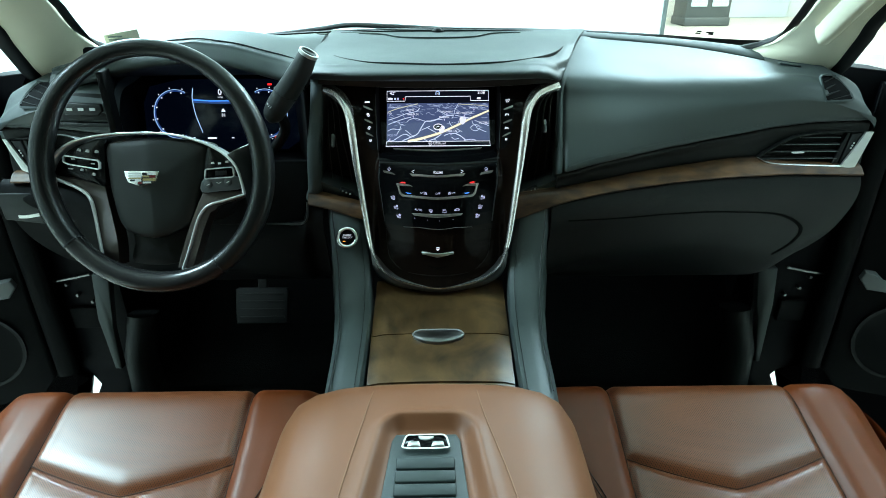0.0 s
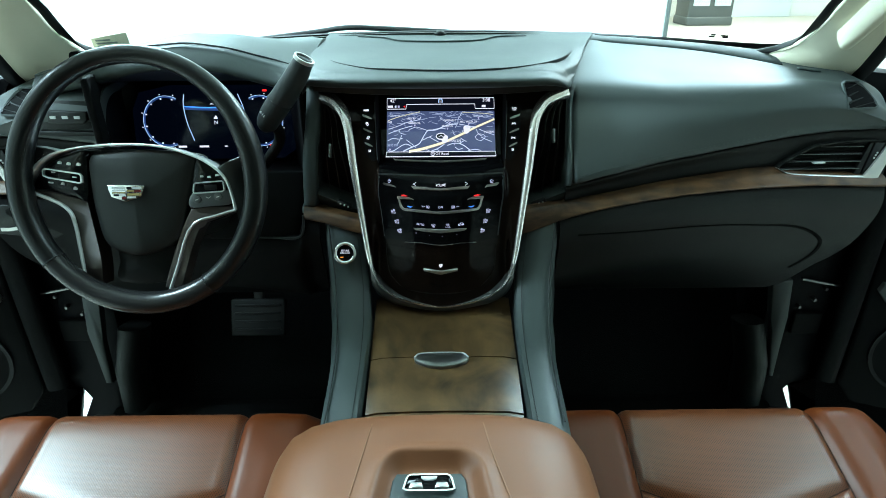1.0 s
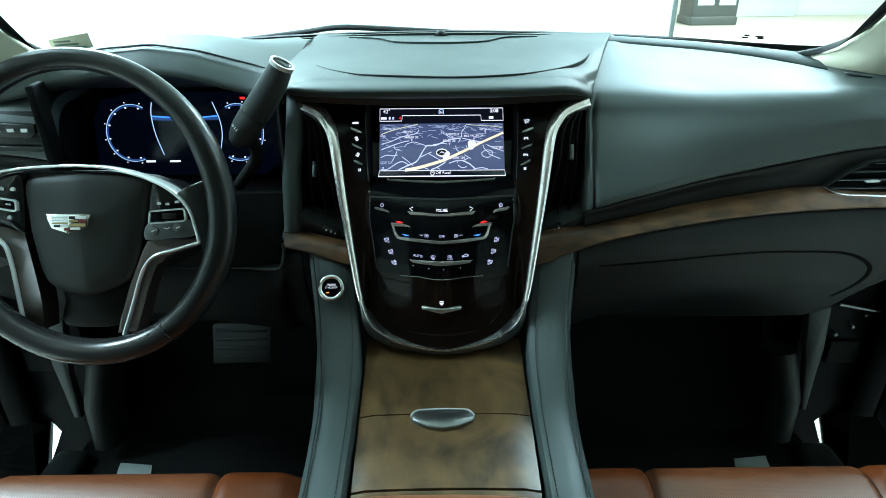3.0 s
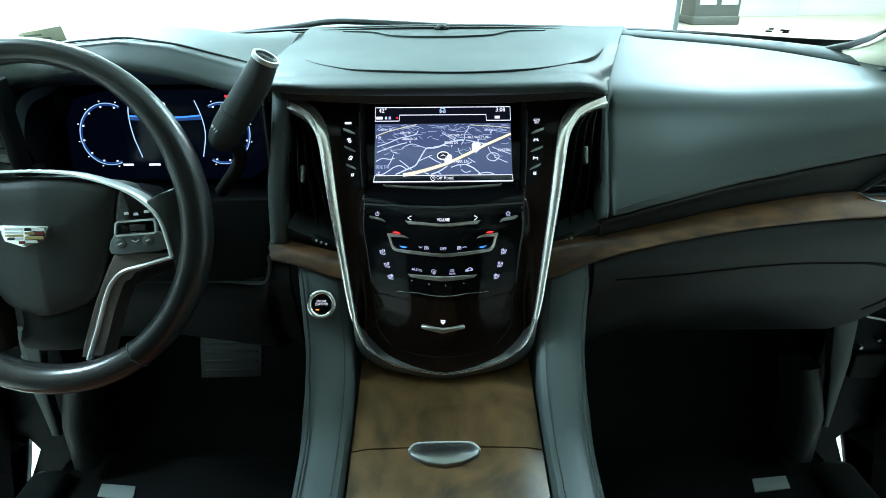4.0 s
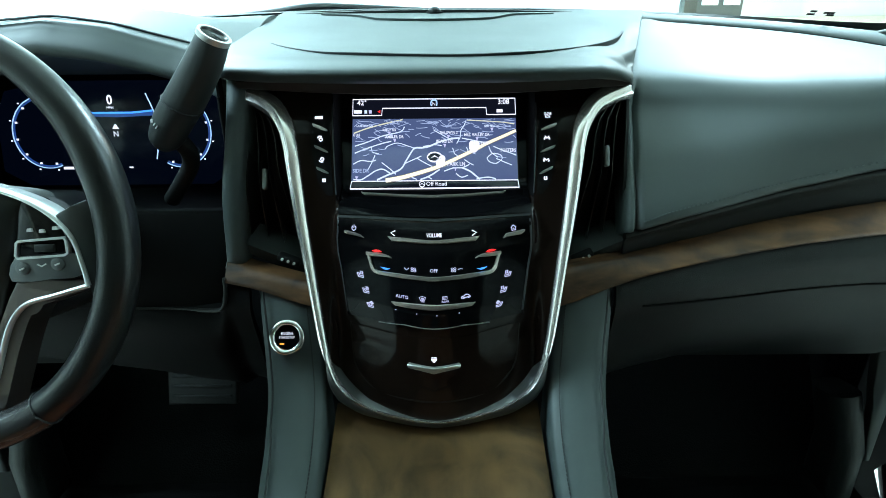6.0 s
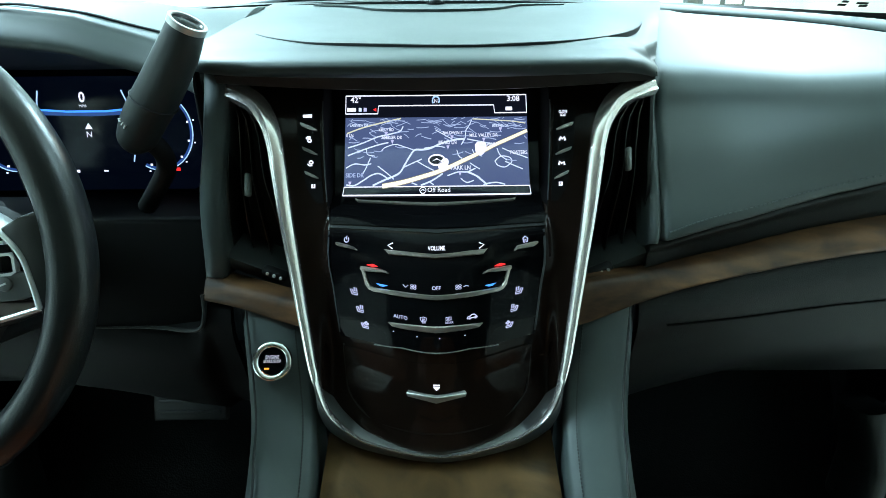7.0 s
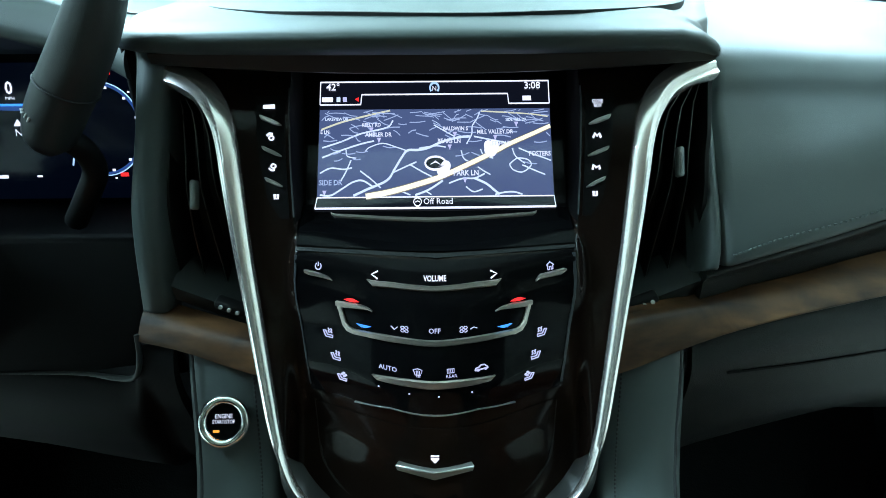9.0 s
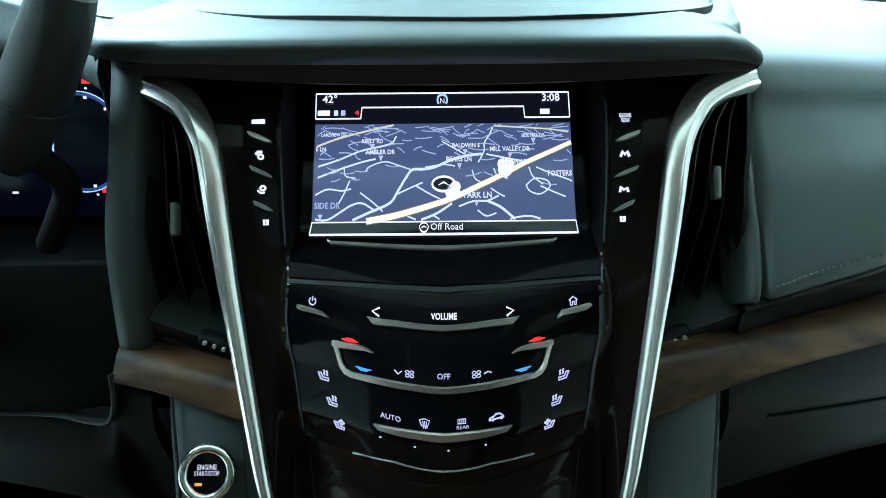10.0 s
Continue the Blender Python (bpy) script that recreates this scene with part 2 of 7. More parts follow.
def smooth(pts, n=8, closed=False):
    """A Catmull-Rom curve through pts, n steps a span."""
    P = [Vector(p) for p in pts]
    k = len(P)
    out = []
    for i in range(k if closed else k - 1):
        if closed:
            a, b, c, d = P[i - 1], P[i], P[(i + 1) % k], P[(i + 2) % k]
        else:
            b, c = P[i], P[i + 1]
            a = P[i - 1] if i else b * 2 - c
            d = P[i + 2] if i + 2 < k else c * 2 - b
        for s in range(n):
            t = s / n
            out.append(0.5 * (b * 2 + (c - a) * t + (a * 2 - b * 5 + c * 4 - d) * t * t + (b * 3 - a - c * 3 + d) * t ** 3))
    if not closed:
        out.append(P[-1].copy())
    return out


def empty(name, at=(0, 0, 0), **tags):
    ob = new(name)
    ob.location = at
    ob.empty_display_size = 0.05
    return tagged(ob, **tags)


def part(name, bm, material, parent=None, label="", flat=False, local=False):
    """Links a bmesh in world places as one mesh object, under a thing or under a part."""
    me = bpy.data.meshes.new(name)
    if not flat:
        for f in bm.faces:
            f.smooth = True
        for e in bm.edges:
            if len(e.link_faces) == 2 and e.calc_face_angle() > radians(52):
                e.smooth = False
    bm.to_mesh(me)
    bm.free()
    me.materials.append(M[material] if isinstance(material, str) else material)
    ob = new(name, me)
    if parent is not None:
        ob.parent = parent
        if not local:
            base = Matrix.Identity(4)
            chain = parent
            while chain is not None:
                base = chain.matrix_basis @ base if chain.parent is None else chain.matrix_parent_inverse @ chain.matrix_basis @ base
                chain = chain.parent
            ob.matrix_parent_inverse = base.inverted()
    if label:
        tagged(ob, label=label)
    return ob


def merge(bm, other):
    me = bpy.data.meshes.new("t")
    other.to_mesh(me)
    other.free()
    bm.from_mesh(me)
    bpy.data.meshes.remove(me)
    return bm


def loft(sections, closed=False, caps=False, bm=None):
    """A skin over sections of equal count; closed: each section is a ring."""
    bm = bm or bmesh.new()
    rows = [[bm.verts.new(p) for p in sec] for sec in sections]
    n = len(rows[0])
    for a, b in zip(rows, rows[1:]):
        for i in range(n if closed else n - 1):
            j = (i + 1) % n
            try:
                bm.faces.new((a[i], a[j], b[j], b[i]))
            except ValueError:
                pass
    if caps and closed:
        bm.faces.new(rows[0][::-1])
        bm.faces.new(rows[-1])
    bmesh.ops.recalc_face_normals(bm, faces=bm.faces)
    return bm


def shell(sections, thick, back):
    """A skin with a thickness, its back moved by the vector back (unit) times thick."""
    off = Vector(back) * thick
    rings = [list(sec) + [Vector(p) + off for p in reversed(list(sec))] for sec in sections]
    return loft(rings, closed=True, caps=True)


def sweep(path, profile, up=(0, 0, 1), scales=None, closed=False, caps=True, bm=None):
    """A profile (a across, b along up) carried along a path of points."""
    P = [Vector(p) for p in path]
    secs = []
    for i, p in enumerate(P):
        q0 = P[i - 1] if (i or closed) else p
        q1 = P[(i + 1) % len(P)] if (closed or i + 1 < len(P)) else p
        d = (q1 - q0).normalized()
        u = Vector(up(i) if callable(up) else up)
        side = d.cross(u).normalized()
        u = side.cross(d).normalized()
        s = scales[i] if scales else 1.0
        sa, sb = s if isinstance(s, tuple) else (s, s)
        secs.append([p + side * (a * sa) + u * (b * sb) for a, b in profile])
    if closed:
        secs.append(secs[0])
    out = loft(secs, closed=True, caps=caps and not closed, bm=bm)
    if closed:
        bmesh.ops.remove_doubles(out, verts=out.verts, dist=1e-6)
    return out


def ring(a, b, n=12, power=2.0, start=0.0):
    """A rounded profile, half width a, half height b."""
    out = []
    for i in range(n):
        t = start + 2 * math.pi * i / n
        c, s = math.cos(t), math.sin(t)
        out.append((a * math.copysign(abs(c) ** (2 / power), c), b * math.copysign(abs(s) ** (2 / power), s)))
    return out


def block(size, m=None, bevel=0.004, segs=2, bm=None):
    """A bevelled box of that size about the pose m."""
    b = bmesh.new()
    bmesh.ops.create_cube(b, size=1)
    bmesh.ops.scale(b, vec=size, verts=b.verts)
    if bevel:
        bmesh.ops.bevel(b, geom=b.edges[:], offset=min(bevel, 0.45 * min(size)), segments=segs, profile=0.5, affect="EDGES")
    if m is not None:
        b.transform(m)
    return merge(bm, b) if bm else b


def slab(outline, to_world, z0, z1, bevel=0.0, segs=2, bm=None):
    """A plate of a 2D outline between two heights, placed by to_world(u, v, w)."""
    b = bmesh.new()
    low = [b.verts.new((u, v, z0)) for u, v in outline]
    high = [b.verts.new((u, v, z1)) for u, v in outline]
    n = len(low)
    b.faces.new(low[::-1])
    top = b.faces.new(high)
    for i in range(n):
        b.faces.new((low[i], low[(i + 1) % n], high[(i + 1) % n], high[i]))
    if bevel:
        bmesh.ops.bevel(b, geom=list(top.edges), offset=bevel, segments=segs, profile=0.5, affect="EDGES")
    bmesh.ops.recalc_face_normals(b, faces=b.faces)
    for v in b.verts:
        v.co = to_world(*v.co)
    return merge(bm, b) if bm else b


def ribbon(pts, width, to_world, w0, w1, closed=False, bm=None):
    """A flat strip along 2D points, raised from w0 to w1, placed by to_world."""
    bm = bm or bmesh.new()
    P = [Vector((p[0], p[1])) for p in pts]
    rows = []
    for i, p in enumerate(P):
        q0 = P[i - 1] if (i or closed) else p
        q1 = P[(i + 1) % len(P)] if (closed or i + 1 < len(P)) else p
        d = (q1 - q0).normalized() if (q1 - q0).length else Vector((1, 0))
        n = Vector((-d.y, d.x)) * ((width[i] if isinstance(width, list) else width) / 2)
        a, b = p - n, p + n
        rows.append([bm.verts.new(to_world(a.x, a.y, w0)), bm.verts.new(to_world(a.x, a.y, w1)), bm.verts.new(to_world(b.x, b.y, w1)), bm.verts.new(to_world(b.x, b.y, w0))])
    pairs = list(zip(rows, rows[1:])) + ([(rows[-1], rows[0])] if closed else [])
    for a, b in pairs:
        for i in range(4):
            bm.faces.new((a[i], a[(i + 1) % 4], b[(i + 1) % 4], b[i]))
    if not closed:
        bm.faces.new(rows[0])
        bm.faces.new(rows[-1][::-1])
    bmesh.ops.recalc_face_normals(bm, faces=bm.faces)
    return bm


def ridge(pts, width, to_world, w0, wm, w1, bm=None):
    """A strip along 2D points with a raised middle line."""
    bm = bm or bmesh.new()
    P = [Vector((p[0], p[1])) for p in pts]
    secs = []
    for i, p in enumerate(P):
        q0, q1 = P[max(0, i - 1)], P[min(len(P) - 1, i + 1)]
        d = (q1 - q0).normalized()
        n = Vector((-d.y, d.x)) * (width / 2)
        secs.append([to_world(*(p - n), w0), to_world(*(p - n), wm), to_world(*(p + n * 0.25), w1), to_world(*(p + n), wm), to_world(*(p + n), w0)])
    return loft(secs, closed=True, caps=True, bm=bm)


def letters(body, size, u, v, to_world, w0, w1, align="CENTER", bm=None, stretch=1.0, bold=0.0):
    """Words in the built-in font as raised mesh, centred at (u, v)."""
    cu = bpy.data.curves.new("words", "FONT")
    cu.body, cu.size, cu.align_x, cu.align_y, cu.resolution_u, cu.offset = body, size, align, "CENTER", 2, bold
    ob = bpy.data.objects.new("words", cu)
    scene.collection.objects.link(ob)
    bpy.context.view_layer.update()
    me = bpy.data.meshes.new_from_object(ob.evaluated_get(bpy.context.evaluated_depsgraph_get()))
    bpy.data.objects.remove(ob)
    bpy.data.curves.remove(cu)
    bm = bm or bmesh.new()
    vs = [bm.verts.new(to_world(u + q.co.x * stretch, v + q.co.y, w1)) for q in me.vertices]
    for f in me.polygons:
        try:
            bm.faces.new([vs[i] for i in f.vertices])
        except ValueError:
            pass
    bpy.data.meshes.remove(me)
    return bm


def arc(cx, cy, rx, ry, a0, a1, n=24):
    return [(cx + rx * math.cos(radians(a0 + (a1 - a0) * i / n)), cy + ry * math.sin(radians(a0 + (a1 - a0) * i / n))) for i in range(n + 1)]


def plane_map(origin, u, v):
    o, u, v = Vector(origin), Vector(u).normalized(), Vector(v).normalized()
    w = u.cross(v)
    return lambda a, b, c=0.0: o + u * a + v * b + w * c

# ---- the hall ----
GROUND = -0.52


def sheet(name, x0, x1, y0, y1, z0, z1, material, label=""):
    bm = block((x1 - x0, y1 - y0, z1 - z0), pose((x0 + x1) / 2, (y0 + y1) / 2, (z0 + z1) / 2), bevel=0)
    return tagged(part(name, bm, material, flat=True), label=label, kind="structure")


sheet("ground", -9, 9, -8, 14, GROUND - 0.1, GROUND, "floorpaint", "pale painted hall floor")
sheet("wall_north", -9.2, 2.0, 5.6, 5.8, GROUND, 3.9, "plaster", "bright white hall wall")
sheet("wall_north_far", 2.0, 9.2, 11.0, 11.2, GROUND, 3.9, "plaster", "bright white far hall wall")
sheet("wall_recess", 1.86, 2.0, 5.8, 11.0, GROUND, 3.9, "plaster", "white side wall of the recess")
sheet("wall_west", -9.2, -9.0, -8, 5.6, GROUND, 3.9, "plaster", "bright white hall wall")
sheet("wall_east", 9.0, 9.2, -8, 11.0, GROUND, 3.9, "plaster", "bright white hall wall")
sheet("wall_south", -9.2, 9.2, -8.2, -8.0, GROUND, 3.9, "plaster", "bright white hall wall")
sheet("ceiling", -9.2, 9.2, -8.2, 11.2, 3.9, 4.0, "plaster", "white hall ceiling")

# ---- the car's shell: floor, unseen roof and rear cabin, pillars, glass ----
floor_bm = block((1.74, 3.66, 0.04), pose(0, -0.08, -0.02), bevel=0.01)
tagged(part("floor", floor_bm, "carpet"), label="black carpeted car floor", kind="structure")
fire = loft([[Vector((x, y, z)) for y, z in ((1.36, 0.0), (1.46, 0.08), (1.62, 0.30), (1.66, 0.62), (1.61, 0.80))] for x in np.linspace(-0.86, 0.86, 9)])
for s in (-1, 1):
    sheet("wall_footwell", min(0.84 * s, 0.86 * s), max(0.84 * s, 0.86 * s), 1.345, 1.66, 0.0, 0.70, "carpet", "black footwell side")
tagged(part("firewall", fire, "carpet"), label="black carpeted footwell bulkhead", kind="structure")
# Roof out of view, added to block light and tone the reflections.
roof_bm = loft([[Vector((x, y, 1.46 - 0.04 * (x / 0.7) ** 2 - 0.03 * ((y + 0.6) / 1.2) ** 2)) for y in np.linspace(-1.9, 0.62, 12)] for x in np.linspace(-0.84, 0.84, 11)])
roof = tagged(part("roof", roof_bm, "headliner"), label="unseen pale beige cloth headliner", kind="structure")
# Rear sides and panes, unseen: they block light and give patchy reflections.
for s in (-1, 1):
    a, c = sorted((0.86 * s, 0.90 * s))
    sheet("wall_side_unseen", a, c, -1.95, 0.30, -0.05, 0.90, "soft", "unseen dark rear cabin side")
    sheet("wall_side_unseen", a, c, -1.95, 0.30, 1.30, 1.44, "cream", "unseen pale roof edge")
    for y0, y1 in ((-1.95, -1.75), (-0.75, -0.65), (0.18, 0.30)):
        sheet("wall_side_unseen", a, c, y0, y1, 0.90, 1.30, "cream", "unseen pale cabin pillar")
    for y0, y1 in ((-1.75, -0.75), (-0.65, 0.18)):
        pw = sheet("window_side_unseen", 0.875 * s - 0.003, 0.875 * s + 0.003, y0, y1, 0.90, 1.30, "tinted", "unseen tinted side window, added for reflections")
        pw.visible_shadow = False
# Rear wall and pane, also unseen, shape the light on the chrome.
sheet("wall_rear_unseen", -0.86, 0.86, -1.95, -1.9, 0.0, 0.92, "soft", "unseen dark rear cabin wall")
sheet("wall_rear_unseen", -0.86, 0.86, -1.95, -1.9, 1.32, 1.42, "cream", "unseen pale rear roof edge")
rear_pane = sheet("window_rear_unseen", -0.86, 0.86, -1.928, -1.922, 0.92, 1.32, "tinted", "unseen tinted rear window, added for reflections")
rear_pane.visible_shadow = False


def screen_foot(x):
    return Vector((x, 1.475 - 0.14 * (abs(x) / 0.70) ** 2.6, 0.925 - 0.032 * (abs(x) / 0.72) ** 2))


def screen_head(x):
    return Vector((x * 0.90, 0.66 - 0.05 * (abs(x) / 0.72) ** 2, 1.415 - 0.03 * (abs(x) / 0.72) ** 2))


def glass_edge(s, t):
    """The side edge of the clear glass, flaring inwards at its foot."""
    return screen_foot(0.70 * s).lerp(screen_head(0.70 * s), t) - Vector((s * interp(t, [(-0.03, 0.115), (0.0, 0.070), (0.02, 0.034), (0.05, 0.012), (0.08, 0.003), (0.12, 0.0), (0.20, 0.010), (1.0, 0.020)]), 0, 0))


def pillar(side):
    """The slanted post beside the windscreen: cream cover, black glass edge, grab handle."""
    s = side
    thing = empty("windscreen_pillar", (0.80 * s, 1.30, 0.88), label="slanted cream windscreen pillar cover", category="pillar")
    front = smooth([glass_edge(s, t) + Vector((0.003 * s, -0.016, -0.008)) for t in (-0.02, 0.02, 0.06, 0.14, 0.25, 0.55, 1.0)], 6)
    back = smooth([Vector((0.800 * s, 1.280, 0.845)), Vector((0.797 * s, 1.260, 0.860)), Vector((0.793 * s, 1.240, 0.876)), Vector((0.782 * s, 1.190, 0.925)), Vector((0.768 * s, 1.130, 0.980)), Vector((0.752 * s, 0.900, 1.150)), Vector((0.735 * s, 0.560, 1.395))], 6)
    secs = []
    for a, b in zip(front, back):
        mid = (a + b) / 2 + Vector((-0.012 * s, -0.022, 0.008))
        secs.append([a, a.lerp(mid, 0.55) + Vector((0, -0.006, 0.004)), mid, b.lerp(mid, 0.5) + Vector((0, -0.008, 0)), b, b + Vector((0.01 * s, 0.03, 0)), (a + b) / 2 + Vector((0.03 * s, 0.035, 0)), a + Vector((0.01 * s, 0.03, 0))])
    part("pillar_cover", loft(secs, closed=True, caps=True), "cream", thing)
    part("door_seal", sweep([p + Vector((0.012 * s, 0.004, 0)) for p in back], ring(0.013, 0.016, 8), up=(s, 0, 0)), "black", thing, "black rubber door seal")
    return thing


for side in (-1, 1):
    pillar(side)

# grab handle on the passenger pillar
grip = empty("grab_handle", (0.71, 1.15, 0.95), label="cream plastic grab handle on pillar", category="handle")
gp = smooth([Vector((0.716, 1.195, 0.930)), Vector((0.712, 1.165, 0.950)), Vector((0.704, 1.090, 1.005)), Vector((0.695, 0.980, 1.085))], 6)
part("grip", sweep(gp, ring(0.020, 0.012, 12, 3), up=(-0.3, -0.8, 0.5)), "cream", grip)

# windscreen: glass, black border along its foot
xs = np.linspace(-0.70, 0.70, 25)
rows = [[screen_foot(x).lerp(screen_head(x), t) for t in np.linspace(0, 1, 10)] for x in xs]
ws = tagged(empty("windscreen", (0, 1.47, 0.93)), label="clear curved windscreen with black border", category="windscreen")
pane = part("pane", loft(rows), "glass", ws)
pane.visible_shadow = False
band = [[screen_foot(x) + Vector((0, -0.002, -0.012)), screen_foot(x) + Vector((0, 0.008, -0.012)), screen_foot(x).lerp(screen_head(x), interp(abs(x), [(0, 0.006), (0.22, 0.006), (0.40, 0.008), (0.55, 0.011), (0.62, 0.016), (0.66, 0.024), (0.70, 0.034)])) + Vector((0, -0.004, -0.003)), screen_foot(x).lerp(screen_head(x), 0.005) + Vector((0, -0.012, -0.004))] for x in xs]
part("black_border", loft(band, closed=True, caps=True), "black", ws, "black painted glass border")
for s in (-1, 1):
    edge = [glass_edge(s, t) + Vector((-0.003 * s, -0.007, -0.004)) for t in (0.0, 0.01, 0.02, 0.03, 0.05, 0.08, 0.11, 0.15, 0.2, 0.3, 0.45, 0.6, 0.8, 1.0)]
    part("black_border", sweep(edge, ring(0.008, 0.003, 8), up=(0, -0.6, 0.8)), "black", ws)

# ---- the dashboard ----
dash = empty("dashboard", (0, 1.3, 0.7), label="dark grey-green leather dashboard with wood strip", category="dashboard")
PAD_Y = [(0.205, 1.022), (0.27, 1.032), (0.30, 1.040), (0.36, 1.062), (0.41, 1.080), (0.5, 1.100), (0.62, 1.120), (0.70, 1.126), (0.84, 1.132)]
PAD_Z = [(0.205, 0.722), (0.27, 0.737), (0.30, 0.741), (0.335, 0.7445), (0.37, 0.748), (0.41, 0.7515), (0.445, 0.755), (0.5, 0.762), (0.62, 0.777), (0.70, 0.785), (0.84, 0.788)]


def drop(x):
    return 0.085 * max(0, abs(x) - 0.2) ** 2


def end_drop(x):
    return 0.062 * ((abs(x) - 0.66) / 0.165) ** 2 if abs(x) > 0.66 else 0.0


def pad_section(x):
    """From the lower seam up over the crest to the foot of the windscreen."""
    yb, zb = interp(x, PAD_Y), interp(x, PAD_Z)
    lean = interp(x, [(0.2, 0.0), (0.45, 0.012), (0.84, 0.02)])
    df, dr = end_drop(x), drop(x)
    foot = screen_foot(min(x, 0.70))
    keep = interp(x, [(0.2, 0.0), (0.70, 0.0), (0.83, 0.05)])
    zc = 0.850 - df
    yc = 1.112 + lean * 0.8
    lift = interp(x, [(0.2, 0.010), (0.26, 0.010), (0.40, 0.0)])
    pts = [(yb + 0.012, zb - 0.004), (yb, zb), (yb + 0.11 * (yc - yb), zb + 0.2 * (zc - zb)), ((yb + yc) / 2 - lean * 0.3, zb + 0.56 * (zc - zb)), (yc - 0.004, zc - 0.018), (yc + 0.010, zc + 0.001 + lift * 0.3), (yc + 0.034, zc + 0.0135 + lift * 0.8), (1.205, 0.8770 + lift - 0.7 * max(df, dr)), (1.30 - keep * 0.5, 0.8990 + lift * 0.6 - max(df, dr)), (foot.y - 0.03 - keep, min(0.918 - max(df, dr), foot.z - 0.003))]
    return smooth([Vector((x, y, z)) for y, z in pts], 5)


pad_xs = [0.204, 0.2055, 0.208, 0.2115, 0.2145, 0.2165, 0.218, 0.2195, 0.2215, 0.2245, 0.228] + list(np.linspace(0.24, 0.80, 20)) + [0.812, 0.819, 0.823]
secs = []
for x in pad_xs:
    sec = pad_section(max(x, 0.215))
    inset = interp(x, [(0.204, 0.016), (0.2055, 0.007), (0.208, 0.002), (0.2115, 0.0), (0.219, 0.0), (0.80, 0.0), (0.812, 0.002), (0.819, 0.007), (0.823, 0.016)])
    groove = interp(x, [(0.2125, 0.0), (0.2145, 0.001), (0.2165, 0.0055), (0.218, 0.0075), (0.2195, 0.0055), (0.2225, 0.001), (0.226, 0.0)])
    bead = interp(x, [(0.204, 1.0), (0.225, 0.9), (0.32, 0.0)])
    # the near end of the pad follows its slanting seam towards the windscreen
    shift = interp(x, [(0.204, 1.0), (0.34, 0.0)])
    secs.append([Vector((x + shift * max(0.0, (p.y - 1.135)) * 0.34 + bead * interp(p.z, [(0.73, 0.0), (0.79, 0.002), (0.835, 0.009), (0.855, 0.012), (0.872, 0.019)]), p.y + inset * interp(p.z, [(0.852, 1.0), (0.868, 0.12)]) + groove * interp(p.z, [(0.846, 1.0), (0.868, 0.0)]), p.z - inset * 0.6 * interp(p.z, [(0.852, 1.0), (0.868, 0.12)]))) for p in sec])
part("passenger_pad", shell(secs, 0.02, (0, 0.7, -0.7)), "pad", dash, "smooth grey-green leather passenger pad")


# the slim strip along the glass, and a small slot in the pad's end
def pad_top(x, back):
    """A place on the pad's top, that far short of its rear edge."""
    sec = pad_section(x)[28:]
    y = sec[-1].y - back
    return Vector((x, y, interp(y, [(p.y, p.z) for p in sec])))


strip_xs = list(np.linspace(0.275, 0.66, 18))
part("glass_strip", loft([[pad_top(x, 0.052) + Vector((0, 0, 0.0003)), pad_top(x, 0.050) + Vector((0, 0, 0.003)), pad_top(x, 0.010) + Vector((0, 0, 0.0035)), pad_top(x, 0.008) + Vector((0, 0, -0.003))] for x in strip_xs], closed=True, caps=True), "dash", dash, "slim grey strip along the windscreen")
part("seam", sweep([pad_top(x, 0.0535) + Vector((0, 0, 0.0004)) for x in strip_xs], ring(0.0010, 0.0010, 6)), "seam", dash)
part("slot_cover", block((0.040, 0.016, 0.004), Matrix.Translation(pad_top(0.700, 0.055) + Vector((0, 0, 0.001))) @ pose(0, 0, 0, -6, 7, -14), 0.0018), "pad", dash, "small slot cover")


# the middle top with its brow
def top_z(x, y):
    return interp(y, [(1.02, 0.893), (1.035, 0.899), (1.07, 0.904), (1.19, 0.907), (1.31, 0.914), (1.45, 0.923)]) - drop(x) - 0.004 * (x / 0.22) ** 2


BROW_Y = [(-0.262, 1.112), (-0.236, 1.084), (-0.213, 1.057), (-0.19, 1.044), (-0.162, 1.035), (-0.117, 1.026), (-0.06, 1.019), (0.0, 1.017), (0.06, 1.019), (0.10, 1.025), (0.15, 1.036), (0.185, 1.049), (0.20, 1.060), (0.208, 1.073), (0.214, 1.090), (0.220, 1.112), (0.226, 1.138)]


def brow_section(x):
    k = x / 0.23
    y0, dz = interp(x, BROW_Y), -0.004 * k * k
    e = min(1.0, max(0.0, (x - 0.17) / 0.05))
    dz -= 0.015 * e * e * (3 - 2 * e)
    pts = [(1.445, 0.921), (1.31, 0.914), (max(1.19, y0 + 0.092), 0.9075 + dz * 0.6), (max(1.09, y0 + 0.05), 0.904 + dz * 0.7), (y0 + 0.030, 0.9005 + dz), (y0 + 0.008, 0.8975 + dz), (y0 + 0.0005, 0.8935 + dz), (y0 + 0.0015, 0.8885 + dz), (y0 + 0.009, 0.8825 + dz * 0.7), (y0 + 0.030, 0.8785 + dz * 0.5), (max(1.12, y0 + 0.05), 0.876)]
    return smooth([Vector((x, y, z)) for y, z in pts], 4)


secs = []
for x in list(np.linspace(-0.236, 0.185, 24)) + [0.193, 0.20, 0.204, 0.208, 0.211, 0.214, 0.217, 0.220, 0.223, 0.226]:
    f = (x - 0.15) / 0.076 if x > 0.15 else 0
    secs.append([Vector((x + max(0, f) * max(0.0, p.y - 1.135) * 0.34, p.y, p.z)) for p in brow_section(x)])
part("top_cover", loft(secs, closed=True, caps=True), "dash", dash, "dark grey-green leather dashboard top")
